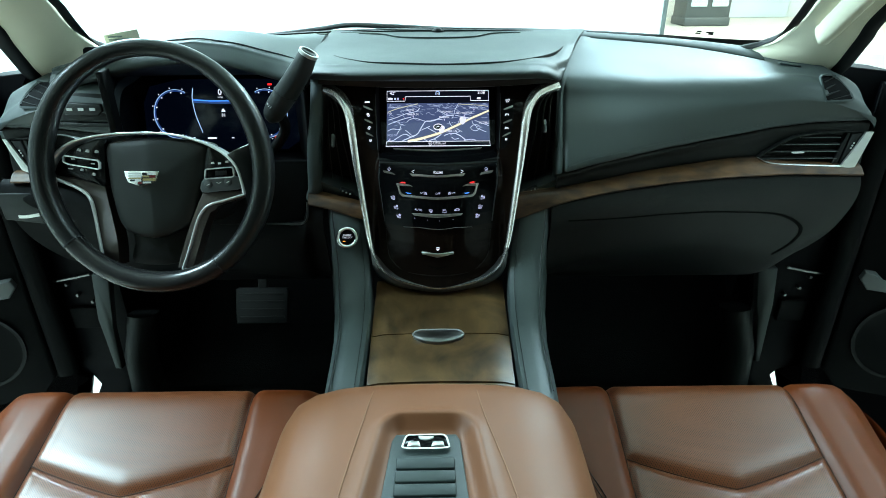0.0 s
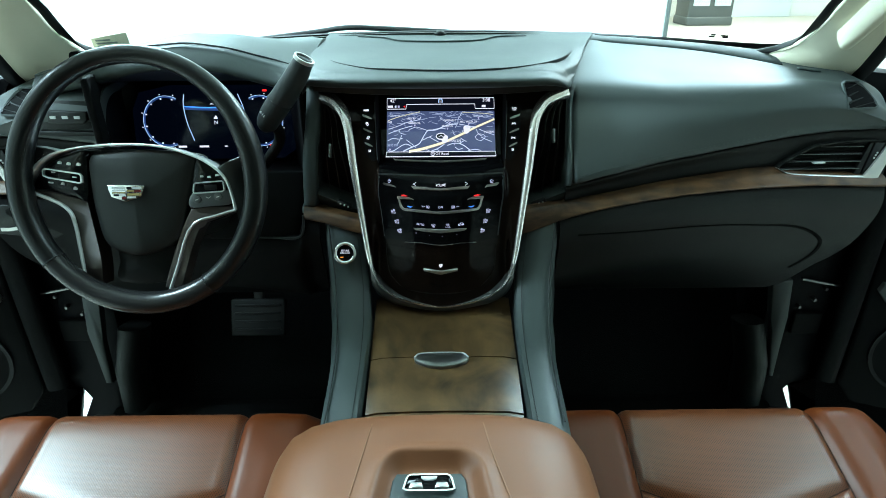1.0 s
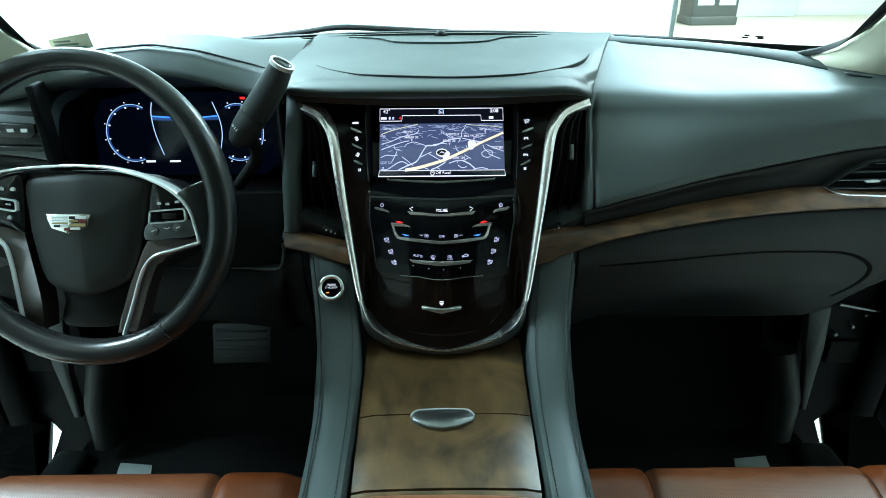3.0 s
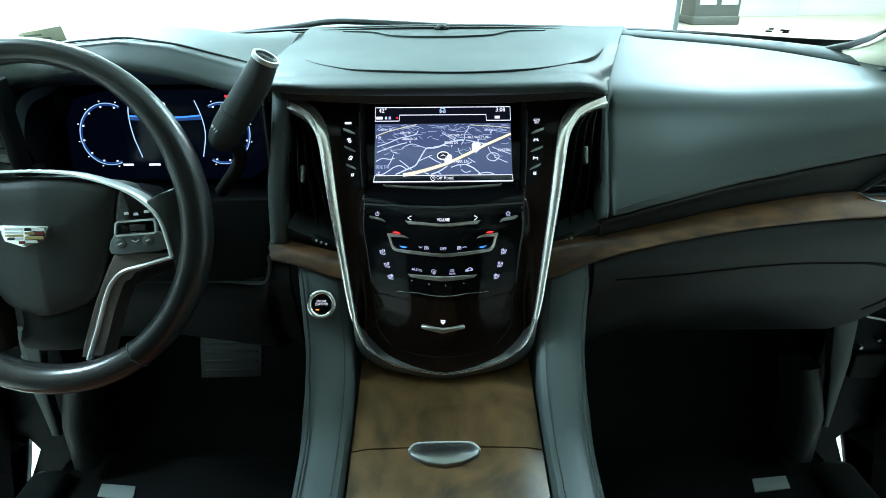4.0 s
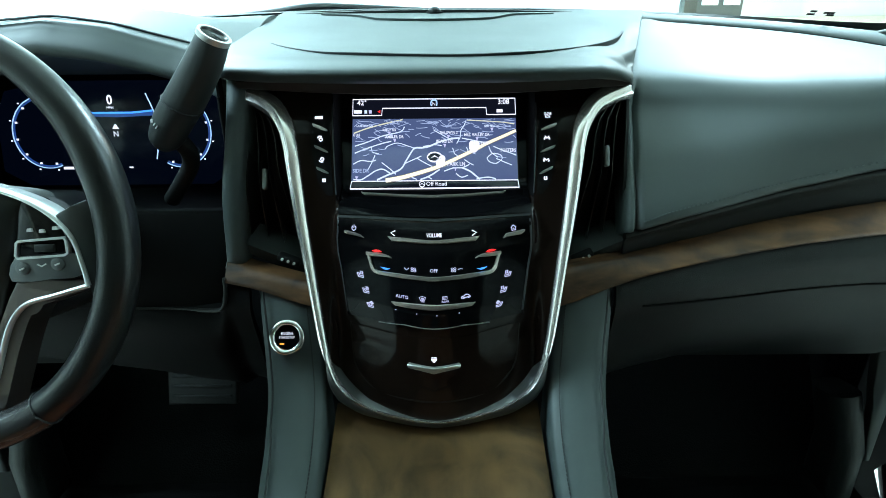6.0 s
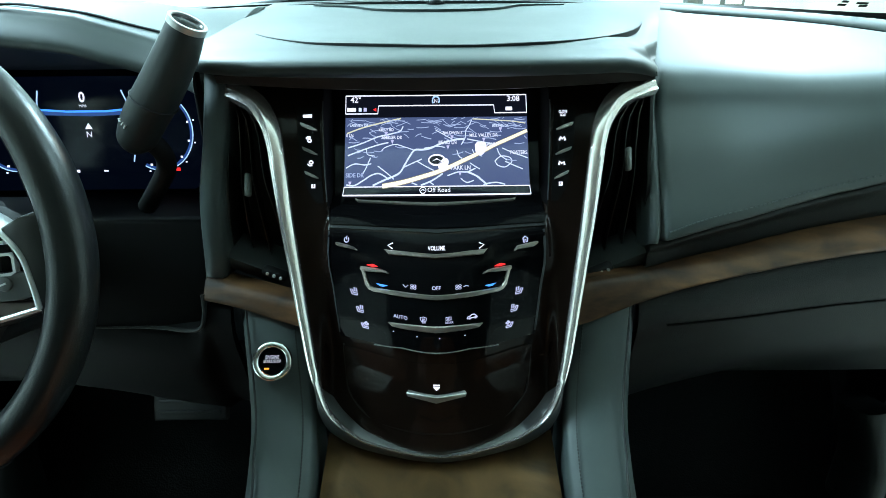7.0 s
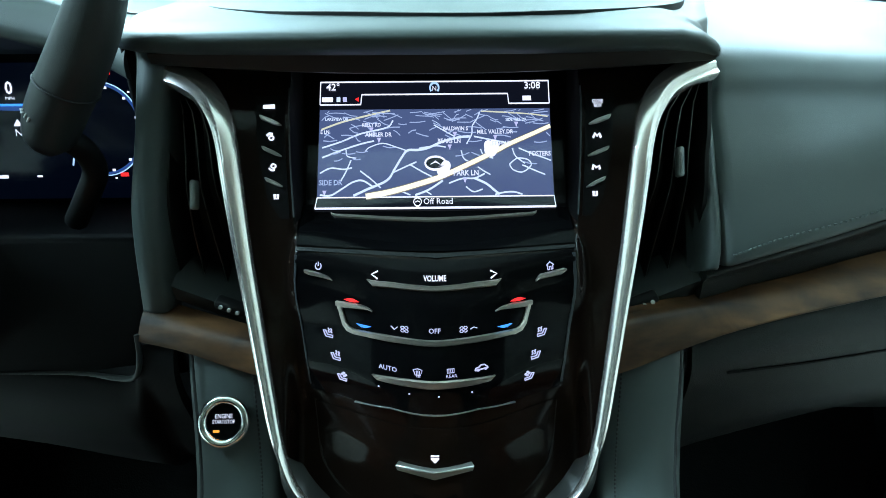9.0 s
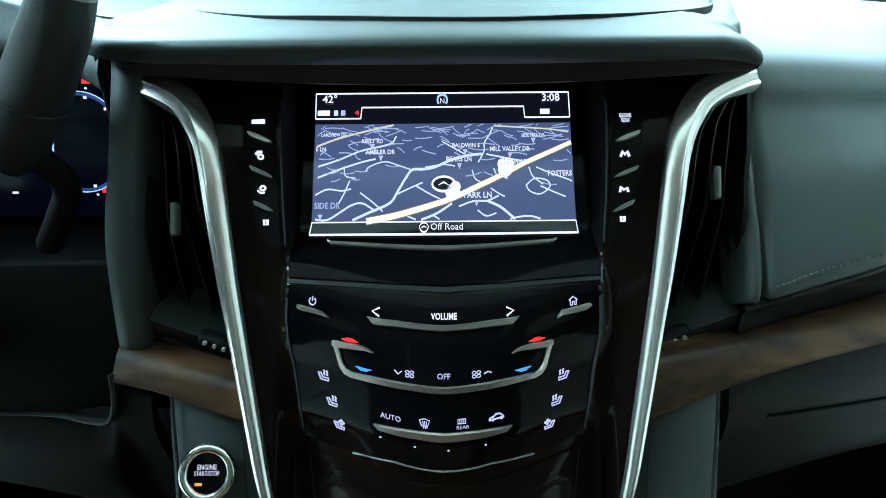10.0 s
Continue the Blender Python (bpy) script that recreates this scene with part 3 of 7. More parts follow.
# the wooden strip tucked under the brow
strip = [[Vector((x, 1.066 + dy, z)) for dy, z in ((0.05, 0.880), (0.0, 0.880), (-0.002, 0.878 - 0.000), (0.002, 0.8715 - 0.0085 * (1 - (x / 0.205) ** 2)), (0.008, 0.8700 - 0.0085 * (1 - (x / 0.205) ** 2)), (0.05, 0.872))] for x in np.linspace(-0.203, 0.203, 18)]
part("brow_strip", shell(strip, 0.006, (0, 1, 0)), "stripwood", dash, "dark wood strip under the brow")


def top_map(u, v, w=0.0):
    return Vector((u, v, top_z(u, v) + w))


arc_pts = smooth([(-0.262, 1.42, 0), (-0.225, 1.27, 0), (-0.190, 1.168, 0), (-0.135, 1.100, 0), (-0.09, 1.076, 0), (0.0, 1.062, 0), (0.065, 1.066, 0), (0.121, 1.085, 0), (0.18, 1.135, 0), (0.225, 1.205, 0), (0.262, 1.30, 0)], 6)
part("seam", ribbon([(p.x, p.y) for p in arc_pts], 0.0026, top_map, -0.004, 0.0014), "seam", dash)
lid = smooth([(-0.17, 1.405, 0), (-0.115, 1.385, 0), (-0.075, 1.345, 0), (0.0, 1.333, 0), (0.075, 1.345, 0), (0.12, 1.39, 0), (0.18, 1.40, 0)], 6)
part("speaker_lid_edge", ribbon([(p.x, p.y) for p in lid], 0.006, top_map, -0.004, 0.003), "dash", dash, "raised edge of dashboard speaker lid")
foot_trim = [(x, screen_foot(x).y - 0.045) for x in np.linspace(-0.6, 0.6, 25)]
part("vent_slot", ribbon(foot_trim, 0.008, top_map, -0.006, 0.0025), "seam", dash, "black demister slot")

# driver's hood over the gauges
HOOD_F = [(-0.73, 0.880), (-0.654, 0.896), (-0.518, 0.926), (-0.438, 0.933), (-0.37, 0.926), (-0.30, 0.908), (-0.236, 0.893)]
HOOD_T = [(-0.73, 0.882), (-0.66, 0.899), (-0.584, 0.920), (-0.483, 0.940), (-0.40, 0.938), (-0.354, 0.933), (-0.29, 0.922), (-0.236, 0.910)]
secs = []
for x in np.linspace(-0.70, -0.234, 26):
    zf, zt = interp(x, HOOD_F), interp(x, HOOD_T)
    foot = screen_foot(x)
    nose = interp(x, [(-0.70, 0.0), (-0.5, 0.0), (-0.30, 0.012), (-0.262, 0.020), (-0.234, 0.043)])
    pts = [(foot.y - 0.03, min(foot.z - 0.003, zt)), (1.35, max(foot.z, zt - 0.008)), (1.27, zt), (1.165 - nose * 0.6, zf + 0.002), (1.151 - nose, zf - 0.005), (1.139 - nose, zf - 0.016), (1.133 - nose, zf - 0.029), (1.146 - nose, zf - 0.038), (1.20, max(0.862, zf - 0.045)), (1.25, 0.858)]
    secs.append(smooth([Vector((x, y, z)) for y, z in pts], 4))
part("driver_hood", loft(secs, closed=True, caps=True), "dash", dash, "dark leather hood over the gauges")
hood_seam = smooth([Vector((x, 1.165 - interp(x, [(-0.5, 0), (-0.3, 0.004), (-0.234, 0.009)]), interp(x, HOOD_F) + 0.0035)) for x in np.linspace(-0.66, -0.245, 12)] + [Vector((-0.196, 1.187, 0.9035))], 3)
part("seam", sweep(hood_seam, ring(0.0014, 0.0014, 6)), "seam", dash)

# band between pad and wood, wood strip, lower panels
WOOD_Y = [(0.12, 0.998), (0.20, 1.020), (0.26, 1.040), (0.30, 1.050), (0.35, 1.065), (0.40, 1.081), (0.43, 1.090), (0.55, 1.110), (0.68, 1.117), (0.81, 1.120)]
WOOD_YB = [(0.12, 0.987), (0.20, 1.005), (0.25, 1.014), (0.30, 1.024), (0.37, 1.040), (0.43, 1.051), (0.55, 1.072), (0.68, 1.090), (0.81, 1.102)]
WOOD_T = [(0.12, 0.688), (0.20, 0.692), (0.29, 0.699), (0.36, 0.706), (0.43, 0.709), (0.54, 0.718), (0.60, 0.7215), (0.68, 0.713), (0.80, 0.704)]
WOOD_B = [(0.12, 0.648), (0.15, 0.654), (0.20, 0.668), (0.22, 0.673), (0.25, 0.679), (0.30, 0.685), (0.37, 0.690), (0.43, 0.694), (0.53, 0.6962), (0.66, 0.695), (0.79, 0.687)]


def wood_section(x, s=1, dz=0.0, db=0.0):
    """The bowed wood strip: its lower edge stands nearer to the seats."""
    yt, yb, zt, zb = interp(x, WOOD_Y), interp(x, WOOD_YB), interp(x, WOOD_T) - dz, interp(x, WOOD_B) - db
    pts = [(yt + 0.012, zt), (yt + 0.001, zt - 0.0005), (yt * 0.66 + yb * 0.34 - 0.001, zt * 0.66 + zb * 0.34 + 0.002), (yt * 0.3 + yb * 0.7 - 0.001, zt * 0.3 + zb * 0.7 + 0.002), (yb, zb + 0.003), (yb + 0.001, zb), (yb + 0.014, zb - 0.002)]
    return smooth([Vector((x * s, y, z)) for y, z in pts], 3)



secs = []
for x in np.linspace(0.208, 0.812, 26):
    yb, zb, yw, zw = interp(x, PAD_Y), interp(x, PAD_Z), interp(x, WOOD_Y), interp(x, WOOD_T)
    secs.append(smooth([Vector((x, y, z)) for y, z in ((yb + 0.010, zb - 0.002), (yb + 0.004, zb - 0.008), ((yb + yw) / 2 + 0.008, (zb + zw) / 2), (yw + 0.008, zw + 0.002), (yw + 0.012, zw - 0.004))], 4))
part("dash_band", shell(secs, 0.012, (0, 1, 0)), "soft", dash, "black soft band under the passenger pad")
secs = []
for x in np.linspace(0.125, 0.806, 30):
    secs.append(wood_section(x))
part("wood_strip", shell(secs, 0.008, (0, 1, 0)), "burl", dash, "dark burl wood strip")


def low_section(x, s=1):
    yw, zb = interp(x, WOOD_YB), interp(x, WOOD_B)
    k = interp(x, [(0.74, 0.0), (0.80, 0.22)])
    zl = 0.392 + 0.25 * k
    pts = [(yw + 0.010, zb + 0.001), (yw + 0.002, zb - 0.006), (yw - 0.004, zb - 0.03), (yw + 0.006, zb - 0.07 - 0.0 * k), (yw + 0.045, zb - 0.16 + 0.10 * k), (1.215, 0.428 + 0.22 * k), (1.262, zl), (1.33, zl + 0.01)]
    return smooth([Vector((x * s, y, z)) for y, z in pts], 5)


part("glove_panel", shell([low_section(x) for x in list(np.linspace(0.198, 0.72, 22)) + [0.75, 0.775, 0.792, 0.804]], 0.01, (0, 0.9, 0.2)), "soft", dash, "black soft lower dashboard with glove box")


def low_map(s):
    def f(u, v, w=0.0):
        sec = low_section(abs(u), 1)
        ys = sorted(((p.z, p.y) for p in sec[4:-6]))
        y = float(np.interp(v, [a for a, _ in ys], [b for _, b in ys]))
        return Vector((u, y - w, v))
    return f


glove = smooth([(0.230, 0.640, 0), (0.267, 0.638, 0), (0.355, 0.633, 0), (0.424, 0.632, 0), (0.505, 0.629, 0), (0.58, 0.622, 0), (0.647, 0.614, 0), (0.692, 0.598, 0), (0.722, 0.576, 0), (0.731, 0.554, 0), (0.727, 0.526, 0), (0.71, 0.49, 0)], 5)
part("glove_box_seam", ribbon([(p.x, p.y) for p in glove], [0.0024 + 0.0046 * min(1.0, max(0.0, (p.x - 0.60) / 0.12)) for p in glove], low_map(1), -0.003, 0.0010), "glovegap", dash)

# driver's lower panel and the wood stub beside the wheel column
secs = [[Vector((-p.x, p.y, p.z - interp(x, [(0.19, 0.0), (0.233, 0.004), (0.246, 0.046), (0.30, 0.056), (0.43, 0.065), (0.62, 0.066), (0.70, 0.010), (0.83, 0.0)]) * interp(p.z, [(0.45, 0.0), (0.62, 1.0)]))) for p in low_section(x)] for x in [0.205, 0.215, 0.225, 0.233, 0.239, 0.246, 0.262] + list(np.linspace(0.29, 0.72, 15)) + [0.75, 0.775, 0.80, 0.83]]
# Darker than the glove panel: shade below the wheel is in the colour.
part("knee_panel", shell(secs, 0.01, (0, 0.9, 0.2)), "void", dash, "black soft knee panel, coloured darker for shade")

# ---- the driver's end of the dashboard mirrors the passenger's ----
secs = [[Vector((-p.x, p.y, p.z)) for p in pad_section(x)] for x in list(np.linspace(0.585, 0.80, 10)) + [0.812, 0.82]]
part("driver_end_pad", shell(secs, 0.02, (0, 0.7, -0.7)), "pad", dash, "grey-green leather dashboard end")
secs = []
for x in np.linspace(0.57, 0.812, 12):
    yb, zb, yw, zw = interp(x, PAD_Y), interp(x, PAD_Z), interp(x, WOOD_Y), interp(x, WOOD_T)
    secs.append(smooth([Vector((-x, y, z)) for y, z in ((yb + 0.010, zb - 0.002), (yb + 0.004, zb - 0.008), ((yb + yw) / 2 + 0.008, (zb + zw) / 2), (yw + 0.008, zw + 0.002), (yw + 0.012, zw - 0.004))], 4))
part("dash_band", shell(secs, 0.012, (0, 1, 0)), "soft", dash, "black soft band under the driver's vent")
for x0, x1, n in ((0.60, 0.806, 10), (0.128, 0.231, 8)):
    secs = []
    for x in np.linspace(x0, x1, n):
        secs.append(wood_section(x, -1, interp(x, [(0.128, 0.014), (0.234, 0.003)]) if x < 0.25 else 0.0, interp(x, [(0.128, -0.003), (0.19, -0.001), (0.231, 0.003)]) if x < 0.25 else 0.0))
    part("wood_strip", shell(secs, 0.008, (0, 1, 0)), "burl", dash, "dark burl wood strip")

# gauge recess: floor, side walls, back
# The far-left back plate is added only to stop light leaking through.
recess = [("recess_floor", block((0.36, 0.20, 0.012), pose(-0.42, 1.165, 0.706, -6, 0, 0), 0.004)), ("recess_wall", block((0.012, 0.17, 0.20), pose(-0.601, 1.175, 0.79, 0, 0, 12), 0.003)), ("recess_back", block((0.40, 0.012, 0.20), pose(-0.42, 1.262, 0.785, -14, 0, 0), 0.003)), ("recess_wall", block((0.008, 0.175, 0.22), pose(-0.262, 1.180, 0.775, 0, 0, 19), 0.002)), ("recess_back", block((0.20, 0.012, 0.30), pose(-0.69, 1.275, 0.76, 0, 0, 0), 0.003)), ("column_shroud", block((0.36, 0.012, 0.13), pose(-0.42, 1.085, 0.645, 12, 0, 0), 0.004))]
# Recess depth is darkened by colour: these parts take the shade near-black.
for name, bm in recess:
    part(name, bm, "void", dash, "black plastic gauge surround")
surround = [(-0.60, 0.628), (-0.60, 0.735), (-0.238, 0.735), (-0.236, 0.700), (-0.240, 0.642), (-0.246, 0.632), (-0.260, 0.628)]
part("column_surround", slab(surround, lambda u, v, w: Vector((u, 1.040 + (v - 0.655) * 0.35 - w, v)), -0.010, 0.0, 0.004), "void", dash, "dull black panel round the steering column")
lip = smooth([Vector(p) for p in ((-0.40, 1.033, 0.6290), (-0.30, 1.0275, 0.6315), (-0.262, 1.0165, 0.6350), (-0.2415, 1.0080, 0.6405), (-0.2335, 1.0060, 0.6500), (-0.2312, 1.0090, 0.6640), (-0.2318, 1.0130, 0.6780))], 6)
part("surround_lip", sweep(lip, ring(0.0020, 0.0030, 10), up=(0, -1, 0), scales=[0.3 + 0.7 * min(1.0, i / 12) for i in range(len(lip))]), "hub", dash, "rounded dark grey lip of the column opening")

# leather column beside the vent, with its stitched foot
col = smooth([Vector((-0.2215, 1.062, 0.690)), Vector((-0.2205, 1.060, 0.70)), Vector((-0.2175, 1.068, 0.76)), Vector((-0.2110, 1.084, 0.81)), Vector((-0.2085, 1.104, 0.855)), Vector((-0.2085, 1.112, 0.872))], 5)
part("side_bolster", sweep(col, ring(0.0125, 0.034, 16, 4), up=(0, -1, 0.3), scales=[0.7, 0.9] + [1.0] * (len(col) - 2)), "side", dash, "narrow grey leather bolster beside the vent")


def stitches(pts, to_world, step, length, w, parent, thick=0.0007):
    """A row of short raised threads along a 2D line."""
    bm = bmesh.new()
    P = smooth([(p[0], p[1], 0) for p in pts], 12)
    run, last = 0.0, P[0]
    for p in P[1:]:
        d = p - last
        run += d.length
        if run >= step and d.length > 0:
            t = d.normalized() * (length / 2)
            ribbon([(p.x - t.x, p.y - t.y), (p.x + t.x, p.y + t.y)], thick * 1.6, to_world, w - 0.001, w + thick, bm=bm)
            run = 0.0
        last = p
    return part("stitching", bm, "thread", parent, "grey thread stitching")


def pad_map(s=1):
    cache = {}

    def f(u, v, w=0.0):
        key = round(abs(u), 3)
        if key not in cache:
            sec = pad_section(key)
            zy = []
            for p in sec[5:29]:
                if not zy or p.z > zy[-1][0] + 1e-5:
                    zy.append((p.z, p.y))
            cache[key] = zy
        y = interp(v, cache[key])
        return Vector((u, y - w, v))
    return f


stitches([(0.222, 0.733), (0.27, 0.746), (0.335, 0.753), (0.37, 0.757), (0.41, 0.7605), (0.5, 0.771), (0.62, 0.786)], pad_map(), 0.0036, 0.0026, 0.0006, dash)


def demister(s):
    """The small slanted outlet at each end of the dashboard."""
    f = pad_map()
    thing = empty("demister_vent", (0.735 * s, 1.15, 0.84), label="small black slatted vent in the dashboard end", category="vent", group="dashboard end vents")
    g = lambda u, v, w: f(u, v, w) + Vector((0.003 * s, 0, 0.004))
    outline = [(0.7035, 0.8200), (0.7000, 0.8580), (0.7030, 0.8620), (0.7200, 0.8622), (0.7330, 0.8550), (0.7480, 0.8430), (0.7590, 0.8290), (0.7600, 0.8230), (0.7560, 0.8200)]
    part("surround", ribbon([(u * s, v) for u, v in outline], 0.0030, g, -0.003, 0.0034, closed=True), "pad", thing, "slim grey-green surround")
    # Near-black plate on the pad stands for the shade inside the outlet.
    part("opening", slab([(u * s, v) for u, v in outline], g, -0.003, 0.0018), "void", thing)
    for i in range(4):
        u0, v0 = 0.7055, 0.8205 + 0.0100 * i
        u1 = 0.7555 - 0.0095 * i
        part("slat", ribbon([(u0 * s, v0), (u1 * s, v0 + 0.0085)], 0.0011, g, -0.001, 0.0030), "soft", thing)
        part("slat_end", slab([(u1 * s, v0 + 0.0050), ((u1 + 0.0030) * s, v0 + 0.0040), ((u1 - 0.0010) * s, v0 + 0.0120)][::s], g, -0.001, 0.0028), "rubber", thing)
    return thing


demister(1)
demister(-1)


def side_vent(s):
    """The wide outlet under the dashboard end, with a bright lower rim that widens into a blade."""
    f = plane_map((0, 1.030, 0), (1, 0, 0), (0, 0.12, 1))
    g = lambda u, v, w: f(u * s, v, w) + Vector((0, (u - 0.70) * 0.06, 0.004))
    thing = empty("side_air_vent", (0.70 * s, 1.11, 0.735), label="wide black air vent with chrome lower rim", category="air vent", group="dashboard side vents")

    def top(u):
        return interp(u, [(0.600, 0.7245), (0.6386, 0.7474), (0.6688, 0.7612), (0.7225, 0.7672), (0.785, 0.769)])

    def bottom(u):
        return interp(u, [(0.600, 0.7245), (0.611, 0.7176), (0.634, 0.7127), (0.690, 0.7091), (0.7637, 0.7049), (0.7761, 0.7249), (0.80, 0.766)])

    us = list(np.linspace(0.602, 0.764, 16))
    line = [(u, bottom(u)) for u in us] + [(0.7761, 0.7249), (0.7985, 0.7664)] + [(u, top(u)) for u in reversed(us[1:])]
    # Back plate coloured near black for the shade deep in the vent.
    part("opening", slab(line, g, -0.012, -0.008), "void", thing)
    wall = bmesh.new()
    ribbon(line, 0.0022, g, -0.012, 0.003, closed=True, bm=wall)
    part("surround", wall, "soft", thing, "black vent surround")
    for i in range(4):
        v0 = 0.7195 + 0.0132 * i
        u0 = next(u for u in np.linspace(0.604, 0.70, 97) if top(u) > v0 + 0.003 and bottom(u) < v0 - 0.001)
        pts = [(u, v0 - 0.002 * (u - 0.63) / 0.12) for u in np.linspace(u0, 0.757, 7)]
        part("slat", loft([[g(u, v + dv, w) for dv, w in ((0.0, 0.0005), (0.0010, 0.0), (0.0042, -0.010), (0.0030, -0.010))] for u, v in pts], closed=True, caps=True), "soft", thing)
        # Paler strip drawn on each slat for the light its edge catches.
        part("slat_glint", ribbon(pts, 0.0005, g, 0.0, 0.0009), "trimgrey", thing)
    part("vane", slab([(0.748, 0.7075), (0.7600, 0.7075), (0.7745, 0.7640), (0.7680, 0.7640)], g, -0.008, 0.0005, 0.001), "soft", thing)
    part("thumbwheel", slab([(0.7640, 0.7100), (0.7735, 0.7215), (0.7960, 0.7640), (0.7770, 0.7640)], g, -0.008, 0.0025, 0.0015), "black", thing, "black thumbwheel")
    inner = smooth([(0.5985, 0.7246, 0), (0.611, 0.7180, 0), (0.634, 0.7130, 0), (0.690, 0.7092, 0), (0.740, 0.7062, 0), (0.7637, 0.7052, 0)], 5) + [Vector((0.7761, 0.7249, 0)), Vector((0.7880, 0.7450, 0)), Vector((0.7999, 0.7668, 0))]
    outer = smooth([(0.5985, 0.7236, 0), (0.6138, 0.7146, 0), (0.6346, 0.7098, 0), (0.691, 0.7054, 0), (0.742, 0.7022, 0), (0.7690, 0.6998, 0)], 5) + [Vector((0.7904, 0.6972, 0)), Vector((0.8030, 0.7320, 0)), Vector((0.8150, 0.7668, 0))]
    if s < 0:
        outer = [c if c.x < 0.765 else a.lerp(c, 0.55) for a, c in zip(inner, outer)]
    secs = [[g(a.x, a.y, 0.0), g(a.x, a.y, 0.0075), g((a.x + c.x) / 2, (a.y + c.y) / 2, 0.0090), g(c.x, c.y, 0.0070), g(c.x, c.y, 0.0)] for a, c in zip(inner, outer)]
    part("rim", loft(secs, closed=True, caps=True), "satin", thing, "satin chrome lower rim")
    part("tab", slab([(0.6660, 0.7295), (0.6860, 0.7300), (0.6855, 0.7330), (0.6665, 0.7325)], g, -0.002, 0.008, 0.0008), "silver", thing, "small satin tab")
    for u, v in ((0.7785, 0.7365), (0.7805, 0.7415), (0.7828, 0.7460)):
        part("dot", slab(arc(u, v, 0.0016, 0.0018, 0, 330, 9), g, 0.002, 0.0040), "crest_white", thing)
    return thing


side_vent(1)
side_vent(-1)

# light switch panel left of the wheel
f = pad_map()
sw = empty("light_switch", (-0.645, 1.11, 0.82), label="black light switch panel with silver keys", category="switch")
part("panel", slab([(-0.700, 0.800), (-0.700, 0.838), (-0.690, 0.848), (-0.592, 0.846), (-0.590, 0.802)], f, -0.003, 0.003, 0.001), "soft", sw)
part("key_bar", slab([(-0.676, 0.812), (-0.672, 0.834), (-0.606, 0.831), (-0.604, 0.818), (-0.614, 0.811)], f, 0.002, 0.0075, 0.002), "black", sw)
for i in range(3):
    part("key_mark", slab([(-0.668 + 0.021 * i, 0.820), (-0.668 + 0.021 * i, 0.825), (-0.658 + 0.021 * i, 0.825), (-0.658 + 0.021 * i, 0.820)], f, 0.007, 0.0085), "crest_white", sw)
part("lower_tray", slab([(-0.71, 0.789), (-0.70, 0.797), (-0.600, 0.797), (-0.592, 0.789)], f, -0.001, 0.006, 0.002), "soft", sw)

# knob panel below the driver's vent
kp = empty("dimmer_panel", (-0.79, 1.11, 0.65), label="satin edged panel with round chrome knob", category="control panel")
g = plane_map((0, 1.10, 0), (1, 0, 0), (0, 0, 1))
part("plate", slab([(-0.835, 0.615), (-0.838, 0.668), (-0.70, 0.672), (-0.66, 0.655), (-0.67, 0.62), (-0.72, 0.60)], g, -0.012, 0.004, 0.003), "soft", kp)
part("trim", ribbon([(-0.806, 0.622), (-0.79, 0.622), (-0.765, 0.626)], 0.006, g, 0.002, 0.006), "satin", kp)
part("knob", slab(arc(-0.742, 0.645, 0.013, 0.015, 0, 345, 23), g, 0.002, 0.018, 0.003), "gloss", kp)
part("knob_ring", ribbon(arc(-0.742, 0.645, 0.014, 0.016, 0, 348, 29), 0.003, g, 0.002, 0.012, closed=True), "chrome", kp)

# ---- the centre stack ----
STACK_Y = [(0.50, 0.905), (0.535, 0.918), (0.57, 0.929), (0.60, 0.938), (0.64, 0.945), (0.67, 0.950), (0.70, 0.961), (0.725, 0.973), (0.745, 0.988), (0.757, 1.012), (0.769, 1.046), (0.80, 1.069), (0.848, 1.105), (0.92, 1.159)]
STACK_W = [(0.50, 0.2), (0.535, 0.3), (0.57, 0.7), (0.62, 1.0), (0.70, 0.9), (0.735, 0.6), (0.75, 0.35), (0.769, 0.0), (0.92, 0.0)]
STACK_S = [(0.50, 0.905), (0.5485, 0.921), (0.573, 0.942), (0.64, 0.972), (0.696, 0.997), (0.742, 1.016), (0.784, 1.034), (0.823, 1.052), (0.843, 1.066), (0.863, 1.088), (0.92, 1.15)]
_z = np.linspace(0.50, 0.92, 421)
_k = np.exp(-np.linspace(-2, 2, 9) ** 2)
_k /= _k.sum()


def _soft(table):
    v = np.interp(_z, [a for a, _ in table], [c for _, c in table])
    p = np.concatenate([2 * v[0] - v[4:0:-1], v, 2 * v[-1] - v[-2:-6:-1]])
    return np.convolve(p, _k, "valid")


_cy, _cw, _cs = _soft(STACK_Y), _soft(STACK_W), _soft(STACK_S)


def rail_fold(z):
    """Where the step up to the side rail begins and ends: a soft fold below, a steep wall beside the screen."""
    edge = interp(z, [(0.68, 0.1145), (0.735, 0.1095), (0.755, 0.1055), (0.767, 0.1040), (0.775, 0.1044), (0.80, 0.1058), (0.826, 0.1066), (0.85, 0.1083), (0.92, 0.112)])
    return edge - interp(z, [(0.68, 0.011), (0.735, 0.0080), (0.755, 0.0050), (0.767, 0.0036)]), edge


def stack_y(x, z):
    """Depth of the stack's face: bowed in the middle, running out to proud side rails."""
    mid = float(np.interp(z, _z, _cy)) + float(np.interp(z, _z, _cw)) * 0.055 * (1 - math.exp(-(x / 0.085) ** 2))
    r0, r1 = rail_fold(z)
    r = min(1.0, max(0.0, (abs(x) - r0) / (r1 - r0)))
    r = r * r * (3 - 2 * r)
    return (1 - r) * mid + r * float(np.interp(z, _z, _cs))


